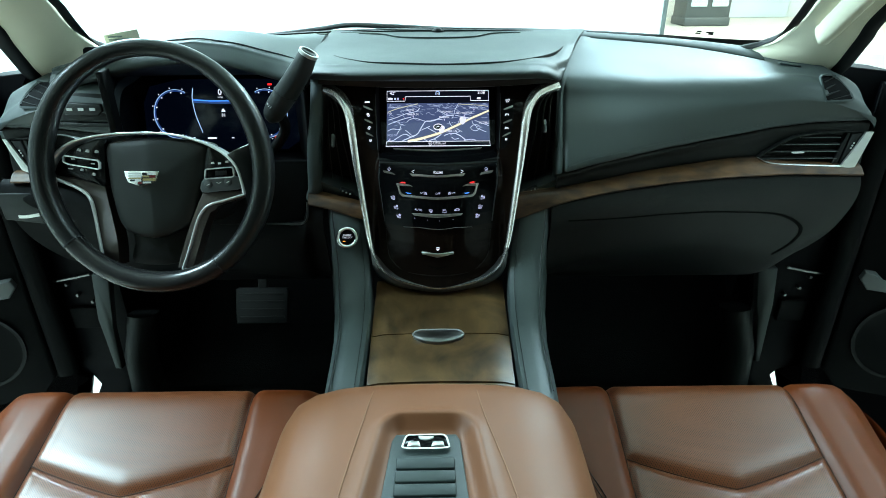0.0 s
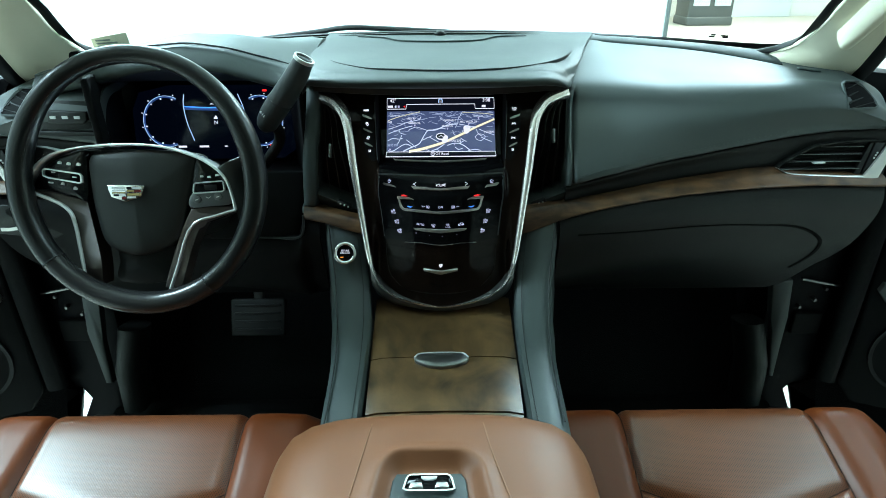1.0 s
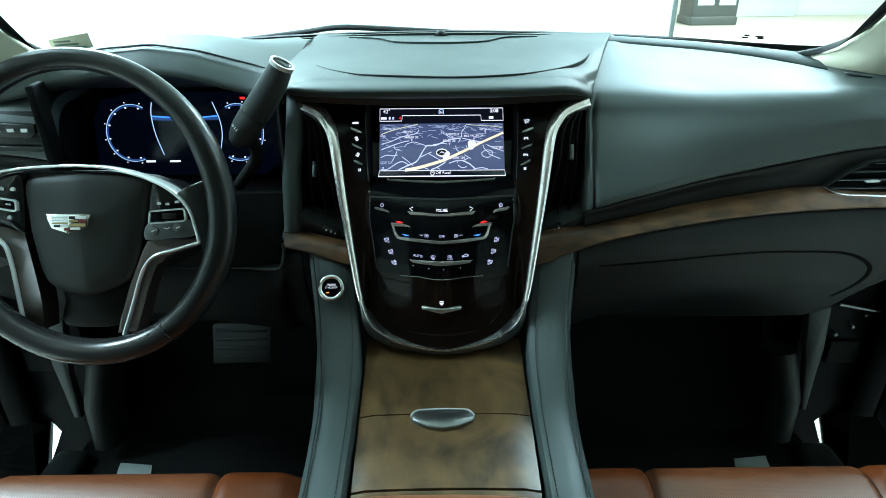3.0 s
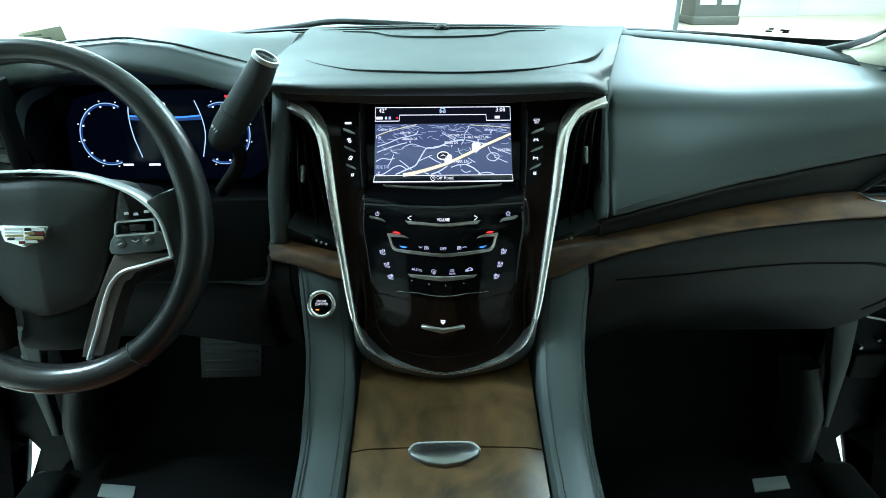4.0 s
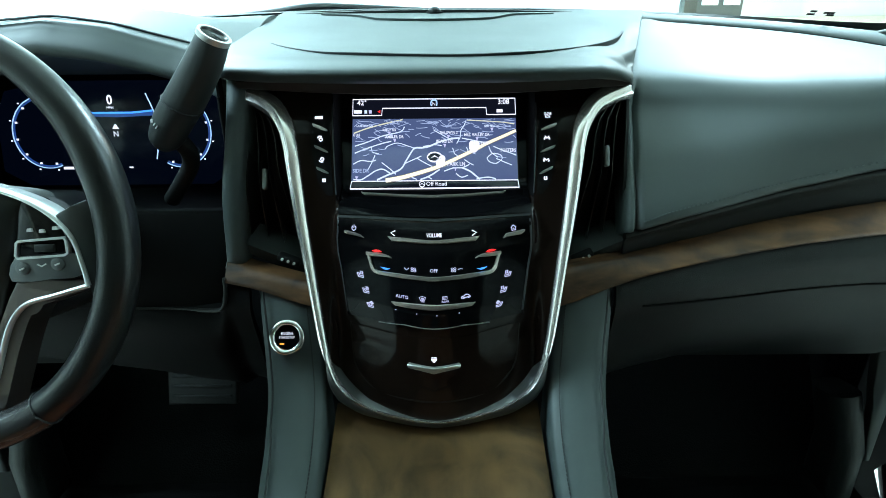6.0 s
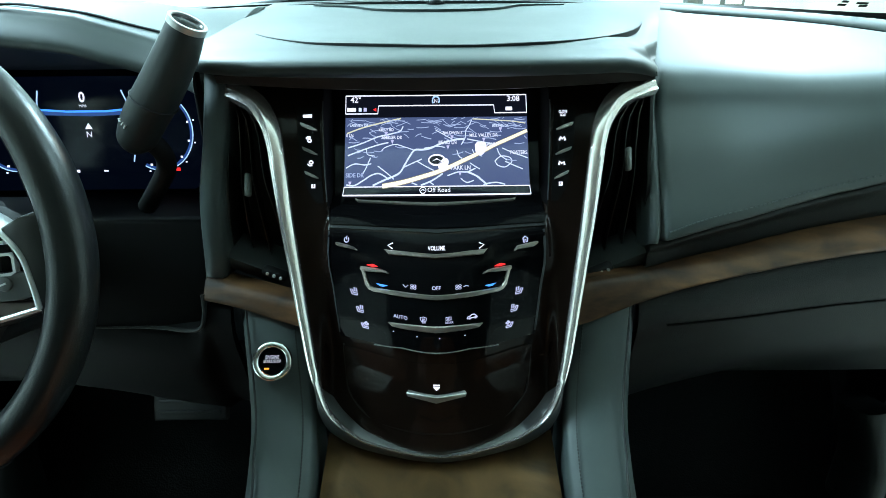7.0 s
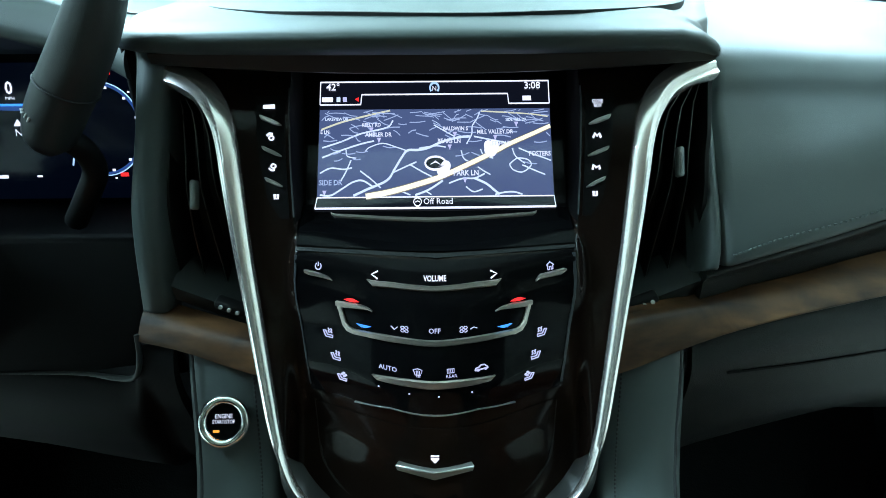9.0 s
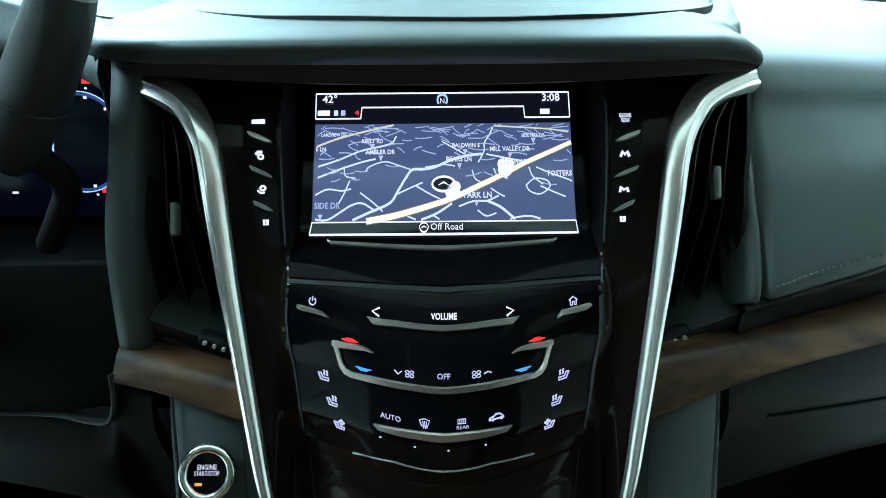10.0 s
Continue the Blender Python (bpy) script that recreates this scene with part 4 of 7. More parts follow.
def fmap(x, z, w=0.0):
    """A place on the stack's face: x across, z height, w out of the face."""
    e = 0.002
    p = Vector((x, stack_y(x, z), z))
    if not w:
        return p
    dx = Vector((2 * e, stack_y(x + e, z) - stack_y(x - e, z), 0))
    dz = Vector((0, stack_y(x, z + e) - stack_y(x, z - e), 2 * e))
    return p + dx.cross(dz).normalized() * w


PANEL_Z = [(0.56, 0.561), (0.59, 0.5932), (0.61, 0.6143), (0.63, 0.6348), (0.645, 0.6502), (0.66, 0.6636), (0.68, 0.6801), (0.70, 0.6970), (0.72, 0.7136), (0.735, 0.7303), (0.742, 0.7407), (0.748, 0.7480), (0.753, 0.7534), (0.76, 0.7608), (0.77, 0.7702), (0.80, 0.80), (0.90, 0.90)]
PANEL_X = [(0.56, 0.997), (0.59, 0.991), (0.61, 0.987), (0.645, 0.981), (0.66, 0.986), (0.68, 0.998), (0.70, 1.011), (0.72, 1.028), (0.735, 1.022), (0.748, 1.0), (0.77, 1.0)]


def smap(u, v, w=0.0):
    """Panel coordinates on the face, remapped so the controls fit the camera's view."""
    return fmap(u * interp(v, PANEL_X), interp(v, PANEL_Z), w)


def face_grid(left, right, low, high, w0, w1, nu=14, nv=14, to=None):
    """A curved plate on the face between side lines left(v), right(v) and end lines low(s), high(s), s across from 0 to 1."""
    secs = []
    for i in range(nu + 1):
        s = i / nu
        col = []
        for j in range(nv + 1):
            v = low(s) + (high(s) - low(s)) * j / nv
            u = left(v) + (right(v) - left(v)) * s
            col.append((u, v))
        to = to or smap
        secs.append([to(u, v, w1) for u, v in col] + [to(u, v, w0) for u, v in reversed(col)])
    return loft(secs, closed=True, caps=True)


HALF = [(0.551, 0.010), (0.5535, 0.030), (0.558, 0.048), (0.566, 0.080), (0.575, 0.094), (0.587, 0.1055), (0.62, 0.1180), (0.6625, 0.1262), (0.7085, 0.1340), (0.7546, 0.1416), (0.80, 0.1475), (0.815, 0.1505), (0.835, 0.1560), (0.850, 0.1680), (0.857, 0.182), (0.8635, 0.205), (0.872, 0.21)]
stack = empty("centre_stack", (0, 1.0, 0.54), label="glossy black centre stack with lit touch controls", category="centre stack")
secs = []
for v in list(np.linspace(0.551, 0.60, 16)) + list(np.linspace(0.604, 0.872, 68)):
    h = interp(v, HALF)
    r0, r1 = rail_fold(v)
    half = [r0 * i / 14 for i in range(15)] + [r0 + (r1 - r0) * i / 6 for i in range(1, 7)]
    k = min(1.0, h / (r1 + 0.005))
    half = [c * k for c in half] + [r1 * k + (h - r1 * k) * i / 8 for i in range(1, 9)]
    row = [fmap(c, v) for c in [-c for c in reversed(half)] + half[1:]]
    secs.append(row + [p + Vector((0, 0.03, -0.01)) for p in reversed(row)])
part("face", loft(secs, closed=True, caps=True), "glossbrown", stack, "dark glossy face plate")

# Dull skin added over the glossy step to keep reflections off it.
for s in (-1, 1):
    part("rail_dull_skin", loft([[fmap(s * (rail_fold(z)[0] * (1 - t) + rail_fold(z)[1] * t), z, 0.0007) for t in np.linspace(-0.15, 0.97, 10)] for z in np.linspace(0.764, 0.864, 24)]), "void", stack, "dull black skin over the step beside the screen, hiding reflections")

# bright trim that runs down both sides and under the face
half_path = [(0.0, 0.921, 0.5528), (0.012, 0.9215, 0.5538), (0.030, 0.923, 0.5560), (0.055, 0.927, 0.5605), (0.080, 0.933, 0.5680), (0.1045, 0.943, 0.5875), (0.1172, 0.957, 0.620), (0.1256, 0.976, 0.6625), (0.1334, 0.996, 0.7085), (0.1411, 1.0155, 0.7546), (0.1472, 1.034, 0.798), (0.1500, 1.043, 0.816), (0.1555, 1.0545, 0.835), (0.1676, 1.068, 0.850), (0.181, 1.076, 0.8575), (0.198, 1.083, 0.8630), (0.2075, 1.087, 0.8645)]
right_half = smooth(half_path, 5)
path = [Vector((-p.x, p.y, p.z)) for p in reversed(right_half)] + right_half[1:]
ups = [fmap(0.16, p.z, 1.0) - fmap(0.16, p.z, 0.0) for p in path]
wid = [(interp(p.z, [(0.548, 0.0013), (0.565, 0.0015), (0.59, 0.0026), (0.64, 0.0043), (0.74, 0.0058), (0.82, 0.0074), (0.85, 0.0100), (0.865, 0.0112)]), interp(p.z, [(0.55, 0.004), (0.85, 0.007)])) for p in path]
part("side_trim", sweep(path, [(-1.0, -0.6), (-1.0, 0.15), (-0.88, 0.38), (0.10, 1.0), (0.32, 0.96), (0.42, 0.76), (0.92, 0.58), (1.0, 0.3), (1.0, -0.6)], up=lambda i: ups[i], scales=wid), "trim", stack, "brushed chrome side trim")
low_run = [p for p in path if p.z < 0.632]
secs = []
for i, p in enumerate(low_run):
    q0, q1 = low_run[max(0, i - 1)], low_run[min(len(low_run) - 1, i + 1)]
    d = (q1 - q0).normalized()
    away = Vector((d.z, 0, -d.x))
    k = interp(abs(p.x), [(0.0, 0.0085), (0.045, 0.0105), (0.075, 0.0150), (0.096, 0.0180), (0.106, 0.0120), (0.113, 0.0050), (0.118, 0.001)])
    a, c = p + Vector((0, 0.0015, 0)), p + away * k + Vector((0, 0.0060 * k / 0.019, 0))
    secs.append([a, a.lerp(c, 0.25) + Vector((0, -0.0030, 0.001)), a.lerp(c, 0.75) + Vector((0, -0.0030, 0)), c, c + away * 0.001 + Vector((0, 0.02, 0)), a + Vector((0, 0.03, 0))])
part("chin", loft(secs, closed=True, caps=True), "chin", stack, "satin metal lower lip")

# upper panel with the screen
bez = part("screen_bezel", face_grid(lambda v: interp(v, [(0.750, -0.1008), (0.762, -0.1004), (0.768, -0.0996), (0.844, -0.1030), (0.872, -0.104)]), lambda v: interp(v, [(0.750, 0.1000), (0.762, 0.1000), (0.768, 0.0996), (0.844, 0.1030), (0.872, 0.104)]), lambda s: 0.7510, lambda s: 0.862, -0.004, 0.0014, 16, 30), "gloss", stack, "glossy black screen bezel")
low = part("control_panel", face_grid(lambda v: interp(v, [(0.6437, -0.0958), (0.7475, -0.1000)]), lambda v: interp(v, [(0.6437, 0.0930), (0.7475, 0.0985)]), lambda s: 0.6437 + 0.0052 * (1 - abs(2 * s - 1)), lambda s: 0.7478, -0.004, 0.0016, 24, 30), "gloss", stack, "glossy black touch control panel")
# Grey ribbons stand for glints along the edges; the right one is wider.
for s in (-1, 1):
    top, foot = (0.0996, 0.0956) if s < 0 else (0.0976, 0.0924)
    part("edge_glint", ribbon([(s * (foot + (top - foot) * i / 8), 0.648 + 0.0985 * i / 8) for i in range(9)], 0.0010 if s < 0 else 0.0020, smap, 0.0005, 0.0024), "edgeline", low)
    part("edge_glint", ribbon([(s * (rail_fold(z)[1] + 0.0004), z) for z in np.linspace(0.852, 0.768, 12)], 0.0006, fmap, 0.0002, 0.0010), "edgeline", bez)
part("panel_gap", ribbon([(-0.1005, 0.7494), (0, 0.7494), (0.0995, 0.7494)], 0.0016, smap, 0.0, 0.0012), "black", stack)

screen = part("screen", face_grid(lambda v: -0.0905, lambda v: 0.0900, lambda s: 0.7664, lambda s: 0.8500, -0.002, 0.0020, 8, 12), "screendark", bez, "lit navigation screen")
W1 = 0.0026


def lit(name, bm, material, label=""):
    return part(name, bm, material, bez, label, flat=True)


# the map: ground, roads, highway
SX0, SX1, SZ0, SZ1, SMAP_T, SMAP_B = -0.0900, 0.0895, 0.7668, 0.8498, 0.8312, 0.7742
lit("map_ground", face_grid(lambda v: SX0, lambda v: SX1, lambda s: SMAP_B, lambda s: SMAP_T, 0.0005, 0.0023, 8, 10), "screen")


def mp(a, c):
    """Map place: a across and c down, both 0 to 1."""
    return (SX0 + (SX1 - SX0) * a, SMAP_T - (SMAP_T - SMAP_B) * c)


def in_map(p):
    return SX0 + 0.0006 < p[0] < SX1 - 0.0006 and SMAP_B + 0.0006 < p[1] < SMAP_T - 0.0006


def road(pts, width, material, w=W1, bm=None):
    P = [(p.x, p.y) for p in smooth([(*mp(*p), 0) for p in pts], 6)]
    P = [p for p in P if in_map(p)]
    if len(P) < 2:
        return bm
    return ribbon(P, width, smap, 0.0018, w, bm=bm)


roads = bmesh.new()
small = bmesh.new()
road([(0.126, 1.02), (0.207, 0.921), (0.293, 0.819), (0.325, 0.695), (0.354, 0.567), (0.38, 0.481), (0.423, 0.475), (0.467, 0.454), (0.534, 0.379), (0.601, 0.335), (0.649, 0.323)], 0.0015, "road", bm=roads)
road([(0.0, 0.57), (0.095, 0.474), (0.182, 0.400), (0.237, 0.367)], 0.0010, "road", bm=roads)
road([(0.0, 0.454), (0.094, 0.375), (0.181, 0.282), (0.291, 0.214), (0.318, 0.132)], 0.0010, "road", bm=roads)
road([(0.003, 0.972), (0.053, 0.984), (0.099, 0.918), (0.146, 0.839), (0.189, 0.818), (0.24, 0.898)], 0.0011, "road", bm=roads)
road([(0.401, 1.0), (0.47, 0.928), (0.531, 0.826)], 0.0013, "road", bm=roads)
road([(0.666, 0.802), (0.715, 0.865), (0.747, 0.935), (0.775, 1.0)], 0.0015, "road", bm=roads)
road([(0.557, 0.856), (0.614, 0.805), (0.666, 0.802), (0.71, 0.751)], 0.0010, "road", bm=roads)
road([(0.736, 1.0), (0.779, 0.97), (0.828, 0.96), (0.875, 0.995)], 0.0010, "road", bm=roads)
road([(0.635, 0.411), (0.658, 0.295), (0.661, 0.205), (0.682, 0.118), (0.694, 0.046)], 0.0009, "road", bm=roads)
road([(0.667, 0.325), (0.733, 0.361), (0.811, 0.404)], 0.0009, "road", bm=roads)
for pts in ([(0.18, 0.709), (0.228, 0.807), (0.267, 0.90)], [(0.0, 0.744), (0.053, 0.675), (0.108, 0.689), (0.145, 0.672)], [(0.099, 0.816), (0.119, 0.718), (0.14, 0.586)], [(0.315, 0.735), (0.38, 0.656), (0.419, 0.611)], [(0.393, 0.644), (0.445, 0.726), (0.501, 0.802)], [(0.462, 0.949), (0.486, 0.99)], [(0.358, 0.947), (0.393, 0.985)], [(0.628, 0.896), (0.66, 0.954), (0.699, 0.928)]):
    road(pts, 0.0009, "road", bm=roads)
for pts in ([(0.61, 0.486), (0.625, 0.586), (0.668, 0.633)], [(0.694, 0.472), (0.708, 0.542), (0.747, 0.577)], [(0.68, 0.674), (0.71, 0.728), (0.734, 0.763)], [(0.816, 0.649), (0.85, 0.581), (0.896, 0.598), (0.908, 0.663), (0.871, 0.737), (0.832, 0.712), (0.816, 0.649)], [(0.871, 0.656), (0.92, 0.716), (0.967, 0.768)], [(0.83, 0.463), (0.844, 0.556), (0.882, 0.639)], [(0.858, 0.463), (0.916, 0.53), (0.97, 0.582), (0.995, 0.61)]):
    road(pts, 0.0008, "road", bm=roads)
for pts in ([(0.495, 0.189), (0.539, 0.256), (0.583, 0.323)], [(0.20, 0.488), (0.217, 0.442), (0.274, 0.396), (0.331, 0.439), (0.384, 0.488)], [(0.117, 0.458), (0.124, 0.539), (0.162, 0.563)], [(0.43, 0.455), (0.50, 0.43), (0.545, 0.445)]):
    road(pts, 0.0007, "road", bm=roads)
# the crowded far streets
rng = random.Random(11)
for i in range(96):
    c = 0.03 + 0.30 * rng.random() ** 1.4
    a = rng.random()
    ang = rng.choice((0.35, -0.35, 0.15, -0.15, -0.8, 0.8)) + rng.uniform(-0.2, 0.2)
    ln = rng.uniform(0.03, 0.085)
    mid = (a + ln * 0.5 * math.cos(ang), c + ln * 0.8 * math.sin(ang) + rng.uniform(-0.012, 0.012))
    road([(a, c), mid, (a + ln * math.cos(ang), c + ln * 1.5 * math.sin(ang))], 0.00042 + 0.0008 * c, "roaddim", bm=small)
for i in range(14):
    c, a, ang = rng.uniform(0.34, 0.62), rng.choice((rng.uniform(0.0, 0.16), rng.uniform(0.80, 1.0), rng.uniform(0.0, 1.0))), rng.uniform(-0.7, 0.7)
    ln = rng.uniform(0.03, 0.07)
    road([(a, c), (a + ln * 0.5, c + ln * 0.7 * math.sin(ang) + 0.01), (a + ln, c + ln * 1.4 * math.sin(ang))], 0.00060, "roaddim", bm=small)
lit("road", roads, "road", "pale lit map roads")
lit("small_road", small, "roaddim", "dim lit small map roads")
old = bmesh.new()
road([(0.009, 0.232), (0.092, 0.151), (0.202, 0.075), (0.306, 0.014)], 0.0011, "highway", bm=old)
lit("old_highway", old, "highdim", "dim yellow lit highway line")
old = bmesh.new()
road([(0.70, 0.03), (0.82, 0.05), (0.92, 0.07), (0.99, 0.10)], 0.0008, "highway", bm=old)
lit("old_highway", old, "highdim", "dim yellow lit highway line")
hw = [mp(*p) for p in ((0.205, 1.0), (0.315, 0.945), (0.445, 0.85), (0.531, 0.775), (0.641, 0.644), (0.742, 0.519), (0.819, 0.416), (0.921, 0.30), (0.998, 0.21))]
hw = [(p.x, p.y) for p in smooth([(*p, 0) for p in hw], 5)]
lit("highway_edge", ribbon(hw, [0.0047 - 0.0015 * i / len(hw) for i in range(len(hw))], smap, 0.0018, 0.0027), "highedge")
lit("highway", ribbon(hw, [0.0036 - 0.0012 * i / len(hw) for i in range(len(hw))], smap, 0.0018, 0.0029), "highway", "yellow-white lit highway line")
for a, c, r in ((0.534, 0.715, 0.0050), (0.545, 0.66, 0.0036), (0.738, 0.479, 0.0050), (0.752, 0.43, 0.0038), (0.728, 0.43, 0.0034)):
    u, v = mp(a, c)
    lit("map_marker", slab(arc(u, v, r, r * 0.95, 0, 345, 20), smap, 0.0018, 0.0031), "lit")
u, v = mp(0.50, 0.63)
lit("place_marker", ribbon(arc(u, v, 0.0078, 0.0042, 0, 348, 28), 0.0013, smap, 0.0018, 0.0033, closed=True), "lit")
lit("place_marker", slab(arc(u, v, 0.0072, 0.0037, 0, 345, 20), smap, 0.0018, 0.0031), "screendark")
lit("place_arrow", slab([(u - 0.0042, v - 0.001), (u, v + 0.0016), (u + 0.0042, v - 0.001), (u, v + 0.0003)], smap, 0.0018, 0.0034), "lit")
for body, a, c, size, material in (("KELLY RD", 0.225, 0.189, 0.0036, "lit"), ("AMBLER DR", 0.256, 0.302, 0.0041, "lit"), ("BALDWIN S", 0.588, 0.239, 0.0039, "lit"), ("MILL VALLEY DR", 0.758, 0.279, 0.0041, "lit"), ("BEARS LN", 0.560, 0.381, 0.0044, "lit"), ("LEE HWY", 0.780, 0.414, 0.0044, "lit"), ("FOSTERS", 0.947, 0.535, 0.0046, "lit"), ("PARK LN", 0.630, 0.749, 0.0052, "lit"), ("SIDE DR", 0.056, 0.845, 0.0052, "roaddim"), ("E LN", 0.026, 0.267, 0.0036, "lit"), ("LAKEVIEW DR", 0.075, 0.119, 0.0030, "road"), ("SIDE HILL DR", 0.851, 0.139, 0.0030, "road")):
    lit("street_name", letters(body, size * 0.92, *mp(a, c), smap, 0.0018, 0.0034, stretch=1.02, bold=size * 0.024), "maplabel" if material == "lit" else material)
for a, c in ((0.225, 0.240), (0.258, 0.361), (0.585, 0.300), (0.759, 0.341), (0.562, 0.446), (0.852, 0.188), (0.625, 0.828), (0.030, 0.955)):
    u, v = mp(a, c)
    lit("map_pin", slab([(u - 0.0015, v + 0.0014), (u, v - 0.0018), (u + 0.0015, v + 0.0014)], smap, 0.0018, 0.0033), "litdim")

# screen frame lines and words
frame_lines = bmesh.new()
A = 0.0006
for line in ([(SX0, SZ1), (SX1, SZ1), (SX1, 0.8345), (SX1 - 0.0318, 0.8345), (SX1 - 0.0325, 0.8412), (SX0 + 0.0325, 0.8412), (SX0 + 0.0318, 0.8345), (SX0, 0.8345), (SX0, SZ1)], [(SX0, 0.7738), (SX1, 0.7738), (SX1 + 0.0006, SZ0), (SX0 - 0.0010, SZ0), (SX0, 0.7738)]):
    for p, q in zip(line, line[1:]):
        n = 6
        ribbon([(p[0] + (q[0] - p[0]) * i / n, p[1] + (q[1] - p[1]) * i / n) for i in range(n + 1)], A, smap, 0.0018, 0.0030, bm=frame_lines)
lit("frame_line", frame_lines, "lit", "thin white lit frame lines")
lit("lettering", letters("42°", 0.0066, -0.0800, 0.8460, smap, 0.0018, 0.0032, stretch=1.15, bold=0.0001), "lit")
lit("lettering", letters("3:08", 0.0066, 0.0765, 0.8462, smap, 0.0018, 0.0032, stretch=1.15, bold=0.0001), "lit")
lit("lettering", letters("Off Road", 0.0064, 0.0015, 0.7702, smap, 0.0018, 0.0032, stretch=0.95), "lit")
lit("compass_mark", ribbon(arc(-0.0005, 0.8455, 0.0034, 0.0034, -40, 220, 18), 0.0012, smap, 0.0018, 0.0032), "litcyan")
lit("lettering", letters("N", 0.0046, -0.0005, 0.8445, smap, 0.0018, 0.0034), "lit")
lit("arrow_mark", ribbon(arc(-0.0140, 0.7703, 0.0030, 0.0028, 0, 345, 20), 0.0006, smap, 0.0018, 0.0032, closed=True), "lit")
lit("arrow_mark", ribbon([(-0.0156, 0.7697), (-0.0140, 0.7708), (-0.0124, 0.7697)], 0.0007, smap, 0.0018, 0.0033), "lit")
for u, wid_, material in ((-0.0843, 0.0085, "lit"), (-0.0757, 0.0028, "road"), (-0.0707, 0.0030, "litdim"), (0.0720, 0.0066, "lit")):
    lit("status_mark", slab([(u - wid_ / 2, 0.8366), (u - wid_ / 2, 0.8394), (u + wid_ / 2, 0.8394), (u + wid_ / 2, 0.8366)], smap, 0.0018, 0.0031), material)
lit("status_mark", slab([(-0.0625, 0.8380), (-0.0598, 0.8394), (-0.0598, 0.8366)], smap, 0.0018, 0.0031), "litred")


# raised metal strips and lit signs on the controls
def bar(pairs, parent, to=smap, lift=0.0038, material="strip", steps=4):
    """A flat metal bar with cut ends: pairs of upper and lower edge points, folded along its lower third."""
    secs = []
    for (a, b), (c, d) in zip(pairs, pairs[1:]):
        for i in range(steps + (c is pairs[-1][0])):
            t = i / steps
            p = Vector(a).lerp(Vector(c), t)
            q = Vector(b).lerp(Vector(d), t)
            at = lambda k: (p.x + (q.x - p.x) * k, p.y + (q.y - p.y) * k)
            secs.append([to(*at(0), 0.0006), to(*at(0), lift * 0.75), to(*at(0.14), lift), to(*at(0.84), lift * 0.92), to(*at(0.99), lift * 0.60), to(*at(1), 0.0006)])
    return part("metal_strip", loft(secs, closed=True, caps=True), material, parent, "slim satin metal strip", flat=True)


def flip(pairs, c):
    """The mirror image of a bar about the panel's middle."""
    return [((2 * c - a[0], a[1]), (2 * c - b[0], b[1])) for a, b in pairs]


def vee(pairs, c, parent, **more):
    """A bar of two straight halves that meet in a point."""
    return bar(pairs + flip(pairs, c)[-2::-1], parent, **more)


vee([((-0.0785, 0.7648), (-0.0783, 0.7644)), ((-0.0753, 0.7644), (-0.0749, 0.7630)), ((-0.0365, 0.7633), (-0.0363, 0.7620)), ((-0.0017, 0.7628), (-0.0017, 0.7614))], -0.0017, bez, lift=0.0032)
vee([((-0.0469, 0.7390), (-0.0469, 0.7387)), ((-0.0430, 0.7388), (-0.0428, 0.7361)), ((-0.0305, 0.7389), (-0.0303, 0.7364)), ((-0.0018, 0.7380), (-0.0018, 0.7360))], -0.0018, low)
bar([((-0.0924, 0.7403), (-0.0923, 0.7386)), ((-0.0898, 0.7402), (-0.0896, 0.7374)), ((-0.0808, 0.7391), (-0.0806, 0.7368)), ((-0.0751, 0.7380), (-0.0750, 0.7364)), ((-0.0716, 0.7364), (-0.0716, 0.7361))], low)
bar([((0.0676, 0.7360), (0.0675, 0.7352)), ((0.0709, 0.7383), (0.0705, 0.7357)), ((0.0762, 0.7386), (0.0758, 0.7359)), ((0.0864, 0.7395), (0.0861, 0.7362)), ((0.0887, 0.7398), (0.0885, 0.7371)), ((0.0906, 0.7394), (0.0905, 0.7384))], low)
tray_top = [((-0.0685, 0.7255), (-0.0686, 0.7222)), ((-0.0656, 0.7256), (-0.0657, 0.7216)), ((-0.0547, 0.7261), (-0.0547, 0.7226)), ((-0.0493, 0.7257), (-0.0493, 0.7232)), ((-0.0458, 0.7250), (-0.0458, 0.7234)), ((-0.0426, 0.7235), (-0.0426, 0.7230))]
tray_leg = [((-0.0644, 0.7228), (-0.0686, 0.7238)), ((-0.0639, 0.7206), (-0.0669, 0.7191)), ((-0.0623, 0.7122), (-0.0649, 0.7077)), ((-0.0601, 0.7080), (-0.0619, 0.7032)), ((-0.0570, 0.7068), (-0.0575, 0.7020))]
for side_line in (tray_top, tray_leg):
    bar(side_line, low)
    bar(flip(side_line, -0.0022), low)
vee([((-0.0570, 0.7068), (-0.0575, 0.7020)), ((-0.0483, 0.7074), (-0.0486, 0.7026)), ((-0.0344, 0.7082), (-0.0347, 0.7030)), ((-0.0204, 0.7083), (-0.0205, 0.7035)), ((-0.0022, 0.7077), (-0.0022, 0.7029))], -0.0022, low)
vee([((-0.0449, 0.6744), (-0.0447, 0.6738)), ((-0.0434, 0.6744), (-0.0410, 0.6704)), ((-0.0318, 0.6759), (-0.0320, 0.6703)), ((-0.0177, 0.6769), (-0.0179, 0.6705)), ((-0.0030, 0.6766), (-0.0030, 0.6697))], -0.0030, low)
vee([((-0.0606, 0.6446), (-0.0606, 0.6438)), ((-0.0329, 0.6494), (-0.0329, 0.6484)), ((-0.0030, 0.6480), (-0.0030, 0.6470))], -0.0026, stack, material="satin", lift=0.0028)
WL = 0.0022


def sign(name, bm, material="lit"):
    return part(name, bm, material, low, flat=True)


